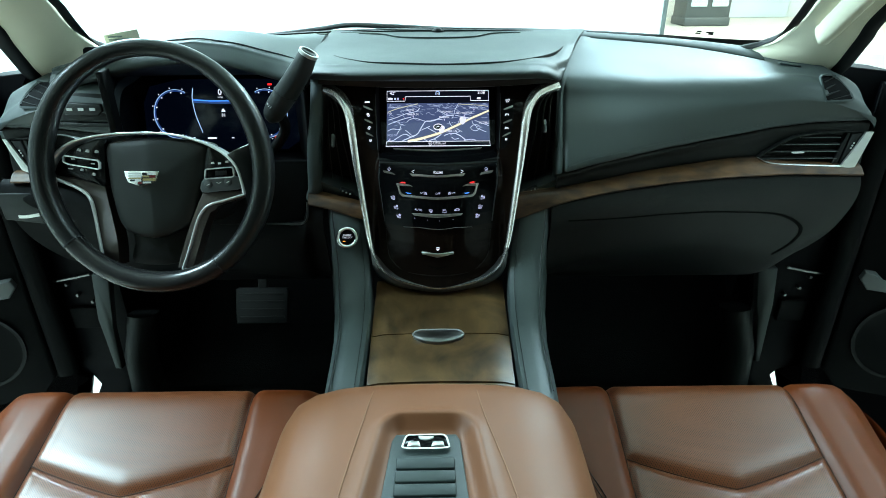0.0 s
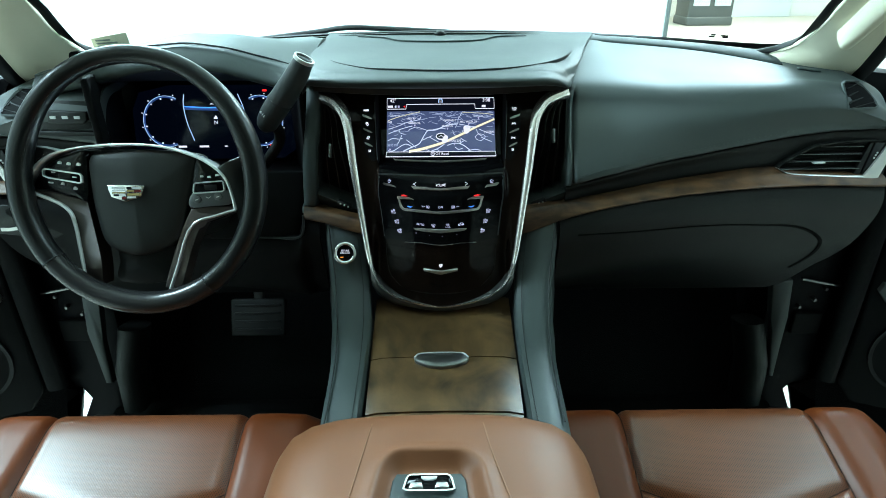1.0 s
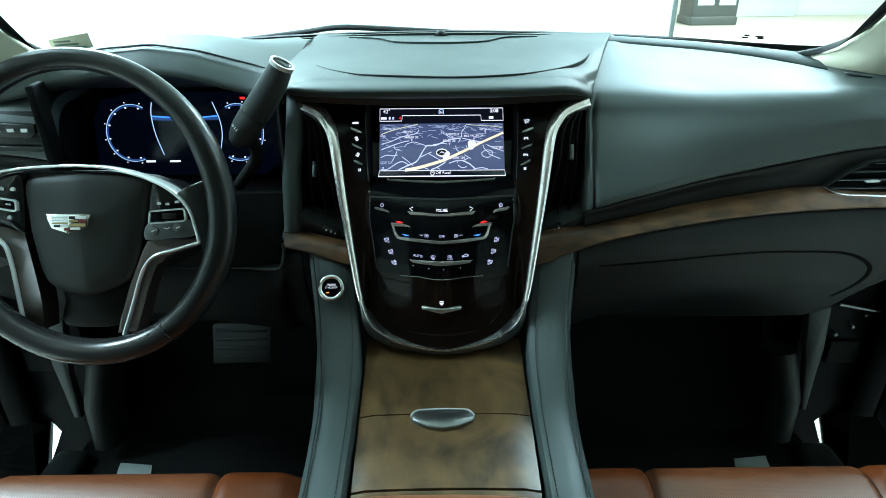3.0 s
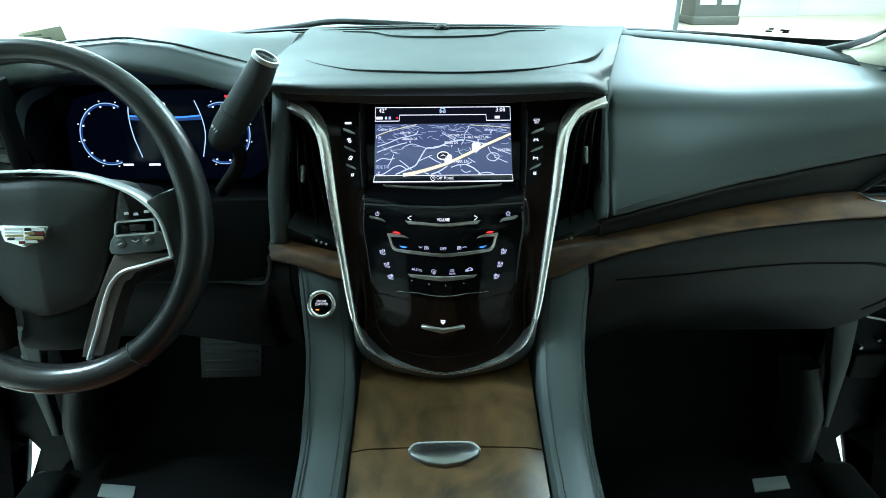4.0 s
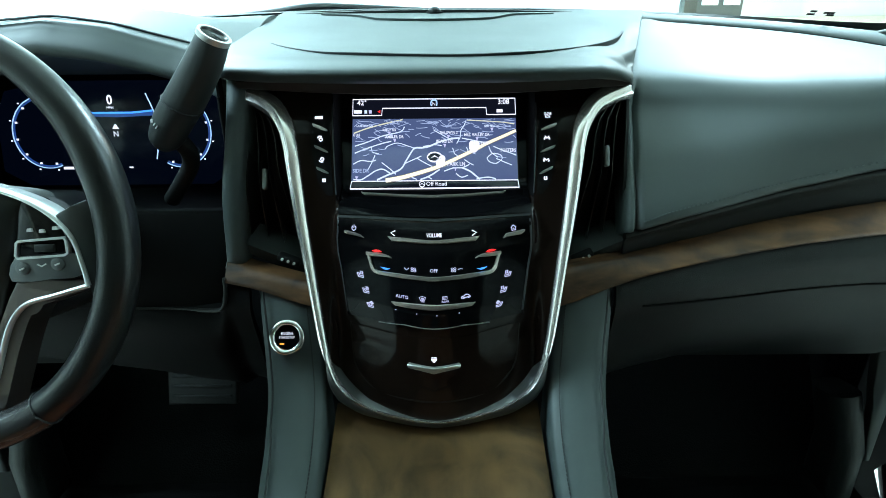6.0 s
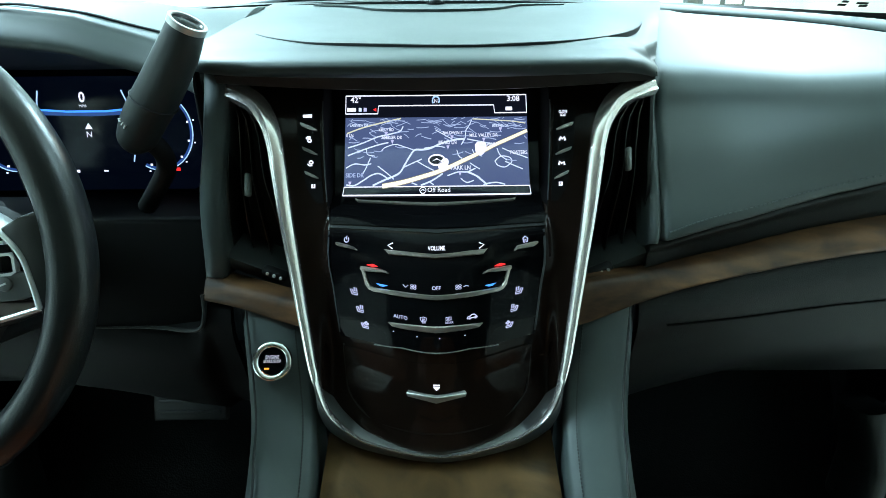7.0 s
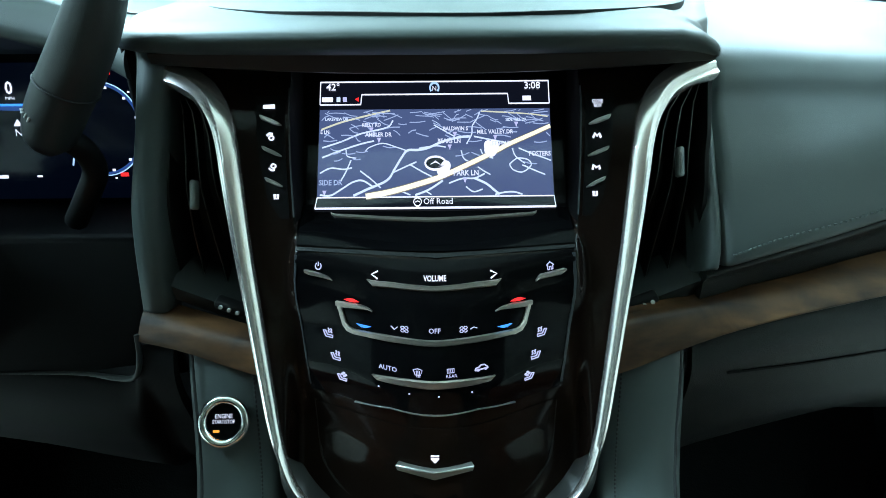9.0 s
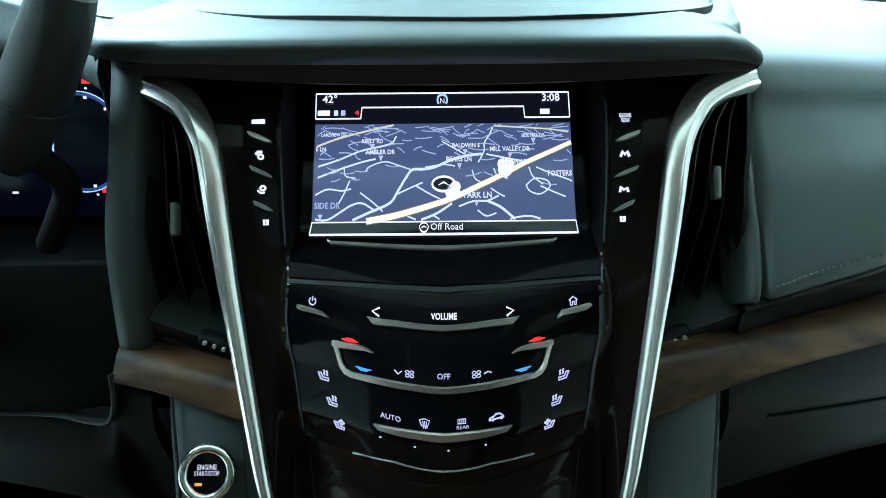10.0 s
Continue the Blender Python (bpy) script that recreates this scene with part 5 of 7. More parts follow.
sign("lettering", letters("VOLUME", 0.0031, -0.0013, 0.7408, smap, 0, WL, stretch=1.25, bold=0.00008), "lit")
sign("lettering", letters("OFF", 0.0052, -0.0018, 0.7143, smap, 0, WL, stretch=0.85, bold=0.00008), "litdim")
sign("lettering", letters("AUTO", 0.0052, -0.0337, 0.6822, smap, 0, WL, stretch=0.88, bold=0.00008), "litdim")
sign("lettering", letters("REAR", 0.0036, 0.0090, 0.6800, smap, 0, WL, stretch=0.9), "litdim")
for s, c in ((-1, -0.0422), (1, 0.0384)):
    sign("arrow_mark", ribbon([(c + 0.0022 * -s, 0.7428), (c + 0.0022 * s, 0.7412), (c - 0.0022 * s, 0.7396)], 0.0008, smap, 0.0012, WL))
sign("power_mark", ribbon(arc(-0.0827, 0.7424, 0.0021, 0.0017, 125, 415, 16), 0.0006, smap, 0.0012, WL), "litdim")
sign("power_mark", ribbon([(-0.0827, 0.7425), (-0.0827, 0.7446)], 0.0006, smap, 0.0012, WL), "litdim")
sign("home_mark", ribbon([(0.0771, 0.7398), (0.0771, 0.7418), (0.0762, 0.7418), (0.0790, 0.7436), (0.0818, 0.7418), (0.0809, 0.7418), (0.0809, 0.7398), (0.0796, 0.7398), (0.0796, 0.7412), (0.0784, 0.7412), (0.0784, 0.7398), (0.0771, 0.7398)], 0.0006, smap, 0.0012, WL), "litdim")
for c in (-0.0577, 0.0542):
    sign("warm_mark", slab([(c - 0.0054, 0.7272), (c - 0.0015, 0.7284), (c + 0.0015, 0.7284), (c + 0.0054, 0.7272), (c + 0.002, 0.7266), (c - 0.002, 0.7266)], smap, 0.0012, 0.0026), "litred")
for c in (-0.0494, 0.0452):
    sign("cool_mark", slab([(c - 0.0052, 0.7118), (c + 0.0052, 0.7118), (c + 0.0015, 0.7098), (c - 0.0015, 0.7098)], smap, 0.0012, 0.0026), "litblue")
for c, s in ((-0.0215, -1), (0.0170, 1)):
    for dx, dz in ((-0.0013, 0.0012), (0.0013, 0.0012), (-0.0013, -0.0012), (0.0013, -0.0012)):
        sign("fan_mark", ribbon(arc(c + dx, 0.7144 + dz, 0.0011, 0.0010, 0, 345, 9), 0.0005, smap, 0.0012, WL, closed=True), "litdim")
    sign("fan_mark", ribbon([(c + s * 0.0045, 0.7148 - 0.0008 * s), (c + s * 0.0068, 0.7142 + 0.0010 * s), (c + s * 0.0090, 0.7148 - 0.0008 * s)], 0.0007, smap, 0.0012, WL), "litdim")


def seat_mark(c, v, s, fan):
    """Little lit seat sign: back and cushion, with warm waves or a small fan before it."""
    d = 1.08 * s
    sign("seat_mark", ribbon([(c - 0.0034 * d, v + 0.0016), (c - 0.0020 * d, v - 0.0032), (c + 0.0028 * d, v - 0.0032), (c + 0.0032 * d, v - 0.0012), (c - 0.0006 * d, v - 0.0014), (c - 0.0018 * d, v + 0.0018)], 0.0008, smap, 0.0012, WL, closed=True), "litdim")
    if fan:
        for dx, dz in ((0.0, 0.0014), (0.0, -0.0014), (0.0013, 0.0), (-0.0013, 0.0)):
            sign("seat_mark", slab(arc(c + (0.0014 + dx) * d, v + 0.0024 + dz, 0.0010, 0.0010, 0, 320, 8), smap, 0.0012, WL), "litdim")
    else:
        for i in range(2):
            sign("seat_mark", ribbon([(c + (0.0002 + 0.0018 * i + 0.0006 * (j % 2)) * d, v + 0.0042 - 0.0013 * j) for j in range(4)], 0.0009, smap, 0.0012, WL), "litdim")


for v, a, c, fan in ((0.6974, -0.0770, 0.0733, False), (0.6801, -0.0724, 0.0695, False), (0.6636, -0.0686, 0.0653, True)):
    seat_mark(a, v, 1, fan)
    seat_mark(c, v, -1, fan)
sign("demist_mark", ribbon([(-0.0164, 0.6846), (-0.0134, 0.6856), (-0.0104, 0.6846), (-0.0116, 0.6806), (-0.0152, 0.6806), (-0.0164, 0.6846)], 0.0005, smap, 0.0012, WL), "litdim")
for i in range(3):
    sign("demist_mark", ribbon([(-0.0144 + 0.001 * i, 0.6840), (-0.0140 + 0.001 * i, 0.6790)], 0.0004, smap, 0.0012, WL), "litdim")
sign("rear_demist_mark", ribbon([(0.0062, 0.6856), (0.0108, 0.6856), (0.0108, 0.6826), (0.0062, 0.6826), (0.0062, 0.6856)], 0.0005, smap, 0.0012, WL), "litdim")
for i in range(3):
    sign("rear_demist_mark", ribbon([(0.0073 + 0.0012 * i, 0.6850), (0.0073 + 0.0012 * i, 0.6832)], 0.0004, smap, 0.0012, WL), "litdim")
sign("car_mark", ribbon([(0.0250, 0.6815), (0.0256, 0.6832), (0.0276, 0.6836), (0.0290, 0.6850), (0.0314, 0.6848), (0.0330, 0.6832), (0.0342, 0.6818), (0.0250, 0.6815)], 0.0010, smap, 0.0012, WL), "litdim")
for u in (0.0272, 0.0324):
    sign("car_mark", slab(arc(u, 0.6814, 0.0011, 0.0010, 0, 330, 10), smap, 0.0012, WL), "litdim")
for u in (-0.0410, -0.0195, 0.0005, 0.0230):
    sign("dot_mark", slab(arc(u, 0.6655 - 0.0015 * (1 - abs(u) / 0.04), 0.0007, 0.0006, 0, 330, 8), smap, 0.0012, WL), "litdim")

# storage door with its handle
dl = [(-0.0934, 0.6350), (-0.0915, 0.6050), (-0.0860, 0.5880), (-0.0620, 0.5735), (-0.0028, 0.5710), (0.0563, 0.5735), (0.0820, 0.5880), (0.0880, 0.6050), (0.0898, 0.6320)]
door = part("storage_door", face_grid(lambda v: interp(v, [(0.571, -0.060), (0.5765, -0.070), (0.588, -0.085), (0.605, -0.0912), (0.635, -0.093)]), lambda v: interp(v, [(0.571, 0.055), (0.5765, 0.065), (0.588, 0.081), (0.605, 0.0875), (0.635, 0.0895)]), lambda s: 0.5722, lambda s: 0.6340 + 0.003 * (1 - abs(2 * s - 1)), -0.003, 0.0016, 18, 16), "glossbrown", stack, "glossy storage door")
part("door_gap", ribbon([(p.x, p.y) for p in smooth([(*p, 0) for p in dl], 5)], 0.0016, smap, 0.0, 0.0010), "black", stack)
part("door_handle", slab([(-0.0292, 0.6078), (-0.0285, 0.6090), (-0.0029, 0.6070), (0.0228, 0.6092), (0.0236, 0.6082), (0.0225, 0.6052), (-0.0029, 0.6012), (-0.0280, 0.6048)], smap, 0.001, 0.007, 0.0012), "satin", door, "satin metal door handle")
part("lift_mark", slab([(-0.0056, 0.6172), (0.0002, 0.6172), (0.0002, 0.6162), (-0.0056, 0.6162)], smap, 0.0012, 0.0022), "lit", door)
part("lift_mark", slab([(-0.0056, 0.6153), (0.0002, 0.6153), (0.0002, 0.6143), (-0.0027, 0.6112), (-0.0056, 0.6143)], smap, 0.0012, 0.0022), "lit", door)
part("brand_relief", ribbon([(-0.018, 0.5865), (-0.0028, 0.5825), (0.0125, 0.5865)], 0.002, smap, 0.0012, 0.0026), "gloss", door)

# side key columns
def key_bar(s, xo, zo, xi, zi, parent):
    """A small slanted metal key, thick outboard and tapering inwards."""
    m = lambda t: (xo + (xi - xo) * t, zo + (zi - zo) * t)
    rows = []
    for t, up, down in ((0.0, 0.0010, 0.0002), (0.08, 0.0013, 0.0014), (0.60, 0.0014, 0.0016), (0.85, 0.0009, 0.0011), (1.0, 0.0003, 0.0005)):
        x, z = m(t)
        rows.append(((s * x, z + up), (s * x, z - down)))
    bar(rows if s < 0 else rows[::-1], parent, fmap, 0.0026, "satin", 3)


SIDE_KEYS = {-1: ((0.1280, 0.8340, 0.1120, 0.8286), (0.1260, 0.8145, 0.1118, 0.8087), (0.1240, 0.7938, 0.1113, 0.7886)),
        1: ((0.1286, 0.8326, 0.1122, 0.8277), (0.1265, 0.8124, 0.1110, 0.8070), (0.1237, 0.7923, 0.1098, 0.7864))}
for s in (-1, 1):
    inner = lambda z: rail_fold(z)[1] + 0.0030
    outer = lambda z: interp(z, [(0.7656, 0.1125), (0.7793, 0.1222), (0.8068, 0.1285), (0.8266, 0.1300), (0.8472, 0.1324)])
    kc = part("key_column", face_grid((lambda z: -outer(z)) if s < 0 else inner, (lambda z: -inner(z)) if s < 0 else outer, lambda q: 0.7672, lambda q: 0.8472, -0.003, 0.0005, 8, 24, fmap), "void", stack, "dull black key column")
    for key in SIDE_KEYS[s]:
        key_bar(s, *key, kc)

    def mark(bm, kc=kc):
        part("key_mark", bm, "lit", kc, flat=True)

    mark(ribbon([(s * 0.1172, 0.7836), (s * 0.1172, 0.7806), (s * 0.1150, 0.7806), (s * 0.1150, 0.7836)], 0.0015, fmap, 0.0006, 0.0018))
    if s < 0:
        mark(slab([(-0.1257, 0.8392), (-0.1173, 0.8392), (-0.1173, 0.8415), (-0.1257, 0.8412)], fmap, 0.0006, 0.0018))
        for cu, cz, k in ((-0.1199, 0.8214, 1), (-0.1186, 0.8013, -1)):
            mark(ribbon(arc(cu + 0.0008, cz - 0.0008 * k, 0.0016, 0.0013, 0, 345, 12), 0.0011, fmap, 0.0006, 0.0018, closed=True))
            mark(ribbon([(cu - 0.0026, cz + 0.0006 * k), (cu - 0.0006, cz + 0.0020 * k), (cu + 0.0018, cz + 0.0018 * k)], 0.0012, fmap, 0.0006, 0.0018))
    else:
        for word, dz in (("GLOVE", 0.0013), ("BOX", -0.0013)):
            part("lettering", letters(word, 0.0030, 0.1194, 0.8404 + dz, fmap, 0, 0.0018, stretch=0.85, bold=0.00010), "lit", kc, flat=True)
        mark(ribbon([(0.1150, 0.8188), (0.1164, 0.8216), (0.1179, 0.8200), (0.1194, 0.8216), (0.1208, 0.8188)], 0.0016, fmap, 0.0006, 0.0018))
        mark(ribbon([(0.1144, 0.7978), (0.1150, 0.8008), (0.1170, 0.7992), (0.1192, 0.8002), (0.1198, 0.7978)], 0.0016, fmap, 0.0006, 0.0018))


# ---- tall air vents on both sides of the stack ----
def tall_vent(s, tab_z):
    thing = empty("air_vent", (0.185 * s, 1.06, 0.77), label="tall black air vent with vertical slats", category="air vent", group="vents beside the centre stack")

    def inner_x(v):
        return interp(v, [(0.69, 0.134), (0.74, 0.143), (0.79, 0.158), (0.82, 0.162), (0.84, 0.172), (0.853, 0.196)])

    def outer_x(v):
        return interp(v, [(0.69, 0.208), (0.74, 0.206), (0.80, 0.200), (0.86, 0.199)]) if s < 0 else interp(v, [(0.69, 0.208), (0.74, 0.206), (0.80, 0.204), (0.86, 0.208)])

    def vy(v):
        return interp(v, [(0.69, 1.057), (0.74, 1.052), (0.777, 1.052), (0.82, 1.067), (0.86, 1.090)])

    vs = np.linspace(0.695, 0.856, 14)
    part("duct", loft([[Vector((s * a, vy(v) + d, v)) for a, d in ((inner_x(v), -0.002), (inner_x(v), 0.05), (outer_x(v), 0.05), (outer_x(v), -0.002), (outer_x(v) + 0.003, -0.002), (outer_x(v) + 0.003, 0.054), (inner_x(v) - 0.003, 0.054), (inner_x(v) - 0.003, -0.002))] for v in vs], closed=True, caps=True), "black", thing)
    for i in range(3):
        t = 0.30 + 0.24 * i
        pts = [(inner_x(v) * (1 - t) + outer_x(v) * t, v) for v in np.linspace(0.696, 0.846 + 0.002 * i, 12)]
        # Thin metal line painted in as the glint on the slat's front.
        part("slat_glint", sweep([Vector((s * u, vy(v) + 0.0055, v)) for u, v in pts], ring(0.0003, 0.0003, 6), up=(0, -1, 0)), "darkmetal", thing)
        part("slat", loft([[Vector((s * u - 0.0005, vy(v) + 0.006, v)), Vector((s * u + 0.0006, vy(v) + 0.006, v)), Vector((s * (u + 0.004), vy(v) + 0.032, v)), Vector((s * (u + 0.004) - 0.0012, vy(v) + 0.032, v))] for u, v in pts], closed=True, caps=True), "soft", thing)
    t0 = 0.62 if s < 0 else 0.60
    tx = inner_x(tab_z) * (1 - t0) + outer_x(tab_z) * t0
    part("tab", block((0.0050, 0.010, 0.023), pose(s * tx, vy(tab_z) + 0.001, tab_z, -25, 0, 0), 0.002), "trimgrey", thing, "small grey vent tab")
    def ledge_z(x):
        return 0.689 + (x - 0.1645) * 0.45

    y0 = vy(0.70)
    ledge = [[Vector((s * x, y, z)) for y, z in ((y0 + 0.03, ledge_z(x) + 0.004), (y0 - 0.010, ledge_z(x) + 0.004), (y0 - 0.022, ledge_z(x)), (y0 - 0.018, ledge_z(x) - 0.014), (y0 + 0.03, 0.664))] for x in np.linspace(0.130, 0.208, 8)]
    part("ledge", loft(ledge, closed=True, caps=True), "kick", thing, "dull grey ledge under the slats")
    part("thumbwheel", block((0.026, 0.012, 0.0085), pose(s * 0.1645, y0 - 0.0190, 0.6885, 15, -24 * s, 0), 0.003), "black", thing, "black ribbed thumbwheel")
    for i in range(3):
        x = 0.158 + 0.0062 * i
        part("dot", slab(arc(s * x, ledge_z(x) + 0.0005, 0.0016, 0.0015, 0, 330, 9), lambda u, v, w: Vector((u, y0 - 0.0262 - w, v)), 0.0, 0.002), "crest_white", thing)
    return thing


tall_vent(-1, 0.777)
tall_vent(1, 0.797)

# ---- gauges ----
cluster = empty("gauge_cluster", (-0.43, 1.235, 0.72), label="dark digital gauge display with blue rings", category="gauge display")
cmap = plane_map((-0.43, 1.240, 0.7765), (1, 0, 0), (0, math.sin(radians(14)), math.cos(radians(14))))
part("display", slab([(-0.165, -0.045), (-0.165, 0.030), (-0.15, 0.062), (-0.09, 0.075), (0.09, 0.075), (0.142, 0.062), (0.150, 0.03), (0.150, -0.045), (0.12, -0.065), (-0.13, -0.065)], cmap, -0.01, 0.0, 0.002), "gaugeblue", cluster, "dark blue display glass")


def cl(name, bm, material="lit"):
    return part(name, bm, material, cluster, flat=True)


for c, a0, a1, rx, ry in ((-0.100, 62, 292, 0.045, 0.048), (0.081, -118, 118, 0.043, 0.048)):
    cl("gauge_ring", ribbon(arc(c, 0.007, rx, ry, a0, a1, 40), 0.0011, cmap, 0, 0.001), "litcyan")
    cl("gauge_ring", ribbon(arc(c, 0.007, rx * 0.95, ry * 0.95, a0, a1, 40), 0.0026, cmap, 0, 0.0006), "gaugeglow")
    for i in range(8):
        a = radians(a0 + (a1 - a0) * (i + 0.3) / 7.6)
        for r, sz in ((1.08, 0.0009), (0.90, 0.0013)):
            u, v = c + rx * r * math.cos(a), 0.007 + ry * r * math.sin(a)
            cl("gauge_mark", slab([(u - sz, v - sz), (u + sz, v - sz), (u + sz, v + sz), (u - sz, v + sz)], cmap, 0, 0.0012))
for line in ([(-0.063, 0.058), (-0.0655, 0.036), (-0.061, 0.004), (-0.050, -0.030)], [(0.040, 0.058), (0.050, 0.030), (0.053, 0.004), (0.047, -0.030)]):
    cl("side_line", ribbon([(p.x, p.y) for p in smooth([(*q, 0) for q in line], 6)], 0.0013, cmap, 0, 0.001), "litcyan")
cl("speed_bar", ribbon([(-0.065, 0.0350), (-0.03, 0.0325), (0.02, 0.0325), (0.047, 0.0350)], 0.0024, cmap, 0, 0.001), "litblue")
cl("speed_bar", ribbon([(-0.064, 0.0315), (0.0, 0.0295), (0.048, 0.0315)], 0.006, cmap, 0, 0.0005), "gaugeglow")
cl("lettering", letters("0", 0.0175, -0.009, 0.0490, cmap, 0, 0.001, stretch=0.9, bold=0.0004), "lit")
cl("lettering", letters("MPH", 0.0048, -0.009, 0.0390, cmap, 0, 0.001), "lit")
cl("lettering", letters("N", 0.010, -0.005, 0.004, cmap, 0, 0.001), "lit")
cl("compass_arrow", slab([(-0.0095, 0.011), (-0.0005, 0.011), (-0.005, 0.018)], cmap, 0, 0.001))
for u, wd in ((-0.032, 0.018), (-0.074, 0.016)):
    cl("reading_bar", slab([(u - wd / 2, -0.043), (u + wd / 2, -0.043), (u + wd / 2, -0.0395), (u - wd / 2, -0.0395)], cmap, 0, 0.001))
cl("reading_bar", slab([(0.008, -0.042), (0.013, -0.042), (0.013, -0.040), (0.008, -0.040)], cmap, 0, 0.001))
for u, v in ((0.092, 0.064), (0.100, -0.040)):
    cl("warning_mark", slab([(u - 0.004, v - 0.002), (u + 0.004, v - 0.002), (u + 0.004, v + 0.002), (u - 0.004, v + 0.002)], cmap, 0, 0.0012), "litred")

# ---- steering wheel ----
WC, WT = Vector((-0.4280, 0.8861, 0.7809)), radians(17.4)
WU, WV = Vector((1, 0, 0)), Vector((0, math.sin(WT), math.cos(WT)))
wheel_plane = plane_map(WC, WU, WV)


def wmap(u, v, w=0.0):
    return wheel_plane(u * 0.965, v * 0.962, w * 0.962)


wheel = empty("steering_wheel", tuple(WC), label="black leather steering wheel with chrome trimmed spokes", category="steering wheel")
RX, RY, RC = 0.1868, 0.1940, 0.0038


def rim_size(a):
    """Half thickness of the rim: thumb swells at the sides, thinner on top."""
    return interp(a % 360, [(0, 0.0165), (20, 0.0165), (35, 0.0150), (55, 0.0136), (75, 0.0130), (105, 0.0130), (125, 0.0136), (145, 0.0150), (160, 0.0165), (200, 0.0165), (225, 0.0158), (262, 0.0168), (300, 0.0158), (330, 0.0165), (360, 0.0165)])


def rim_point(a, r=0.0, w=0.0):
    """A place on the rim: angle, distance out from its middle line, height."""
    c, s = math.cos(radians(a)), math.sin(radians(a))
    return wmap(RC + (RX - rim_size(a) + r) * c, 0.0006 + (RY - rim_size(a) + r) * s, w)


for name, a0, a1, n, material, label in (("upper_rim", -56, 219, 90, "rim", "black grained leather rim"), ("lower_rim", 219.6, 303.4, 36, "lowerrim", "smooth black lower rim")):
    steps = [a0 + (a1 - a0) * i / n for i in range(n + 1)]
    nrm = wmap(0, 0, 1) - wmap(0, 0, 0)
    part(name, sweep([rim_point(a) for a in steps], ring(1.0, 1.06, 20, 2.15), up=tuple(nrm), scales=[rim_size(a) * 0.962 for a in steps]), material, wheel, label)
for a in (219.3, 303.7):
    r = rim_size(a) + 0.0003
    part("rim_joint", sweep([rim_point(a, r * math.cos(t), r * 1.06 * math.sin(t)) for t in np.linspace(0, 2 * math.pi, 24)[:-1]], ring(0.0011, 0.0011, 6), up=tuple(rim_point(a, 0.1) - rim_point(a)), closed=True), "seam", wheel)
# the leather's sewn seam round the inside of the rim
for a0, a1 in ((8, 172),):
    seam_line = [rim_point(a, -rim_size(a) * 0.80, rim_size(a) * 0.66) for a in np.linspace(a0, a1, 60)]
    part("rim_seam", sweep(seam_line, ring(0.0007, 0.0007, 6), up=tuple(nrm)), "seam", wheel)


def wl(pts, n=5):
    return [(p.x, p.y) for p in smooth([(*p, 0) for p in pts], n)]


def wlc(pts, n=4):
    return [(p.x, p.y) for p in smooth([(*p, 0) for p in pts], n, closed=True)]


def pillow(line, cu, cv, levels, crease=0.0):
    """A cushioned plate: the outline drawn in towards (cu, cv) level by level."""
    return loft([[wmap(cu + (u - cu) * k, cv + (v - cv) * k, w - crease * abs(u - cu) * k) for u, v in line] for k, w in levels], closed=True, caps=True)


# dark body behind the pods, and the column
part("carrier", slab(wlc([(-0.166, -0.010), (-0.156, 0.012), (-0.120, 0.040), (-0.05, 0.050), (0.05, 0.046), (0.108, 0.020), (0.132, -0.02), (0.126, -0.046), (0.080, -0.062), (0.03, -0.05), (-0.05, -0.05), (-0.10, -0.036), (-0.135, -0.022)]), wmap, -0.062, -0.030, 0.004), "black", wheel)
part("column_cover", sweep([wmap(-0.005, -0.03, -0.20), wmap(-0.005, -0.03, -0.12), wmap(-0.005, -0.03, -0.055)], ring(0.075, 0.065, 18, 3), up=tuple(WV)), "black", wheel, "black steering column cover")
hub_line = wlc([(-0.0735, 0.0410), (-0.035, 0.0475), (0.004, 0.0490), (0.045, 0.0465), (0.0815, 0.0385), (0.0775, 0.0090), (0.0650, -0.0390), (0.0530, -0.0770), (0.0370, -0.0935), (0.0080, -0.1055), (-0.0150, -0.1090), (-0.0420, -0.1030), (-0.0625, -0.0860), (-0.0725, -0.0420), (-0.0765, 0.0020)], 4)
hubp = part("airbag_cover", pillow(hub_line, -0.004, -0.022, ((1.0, -0.058), (1.0, -0.024), (0.988, -0.0165), (0.965, -0.0125), (0.93, -0.0100), (0.82, -0.0070), (0.6, -0.0050), (0.3, -0.0030), (0.02, -0.0012)), 0.075), "hub", wheel, "black grained airbag cover with a soft ridge")
for side_line in ([(0.1120, 0.0215), (0.1300, 0.0300), (0.1500, 0.0390), (0.1560, 0.0000), (0.1540, -0.0600), (0.1460, -0.1000), (0.1445, -0.0700), (0.1400, -0.0400), (0.1360, -0.0200), (0.1285, 0.0030)], [(-0.1600, 0.0160), (-0.1370, 0.0385), (-0.1130, 0.0480), (-0.1300, 0.0520), (-0.1490, 0.0560), (-0.1580, 0.0300)]):
    part("rim_web", slab(side_line, wmap, -0.040, -0.0105, 0.005, 3), "rim", wheel, "black leather web between rim and pod")
part("lower_cover", pillow(wlc([(-0.046, -0.096), (0.034, -0.090), (0.032, -0.120), (0.022, -0.152), (-0.054, -0.152), (-0.052, -0.120)], 3), -0.012, -0.125, ((1.0, -0.060), (1.0, -0.040), (0.95, -0.034), (0.6, -0.030), (0.05, -0.028))), "soft", wheel)
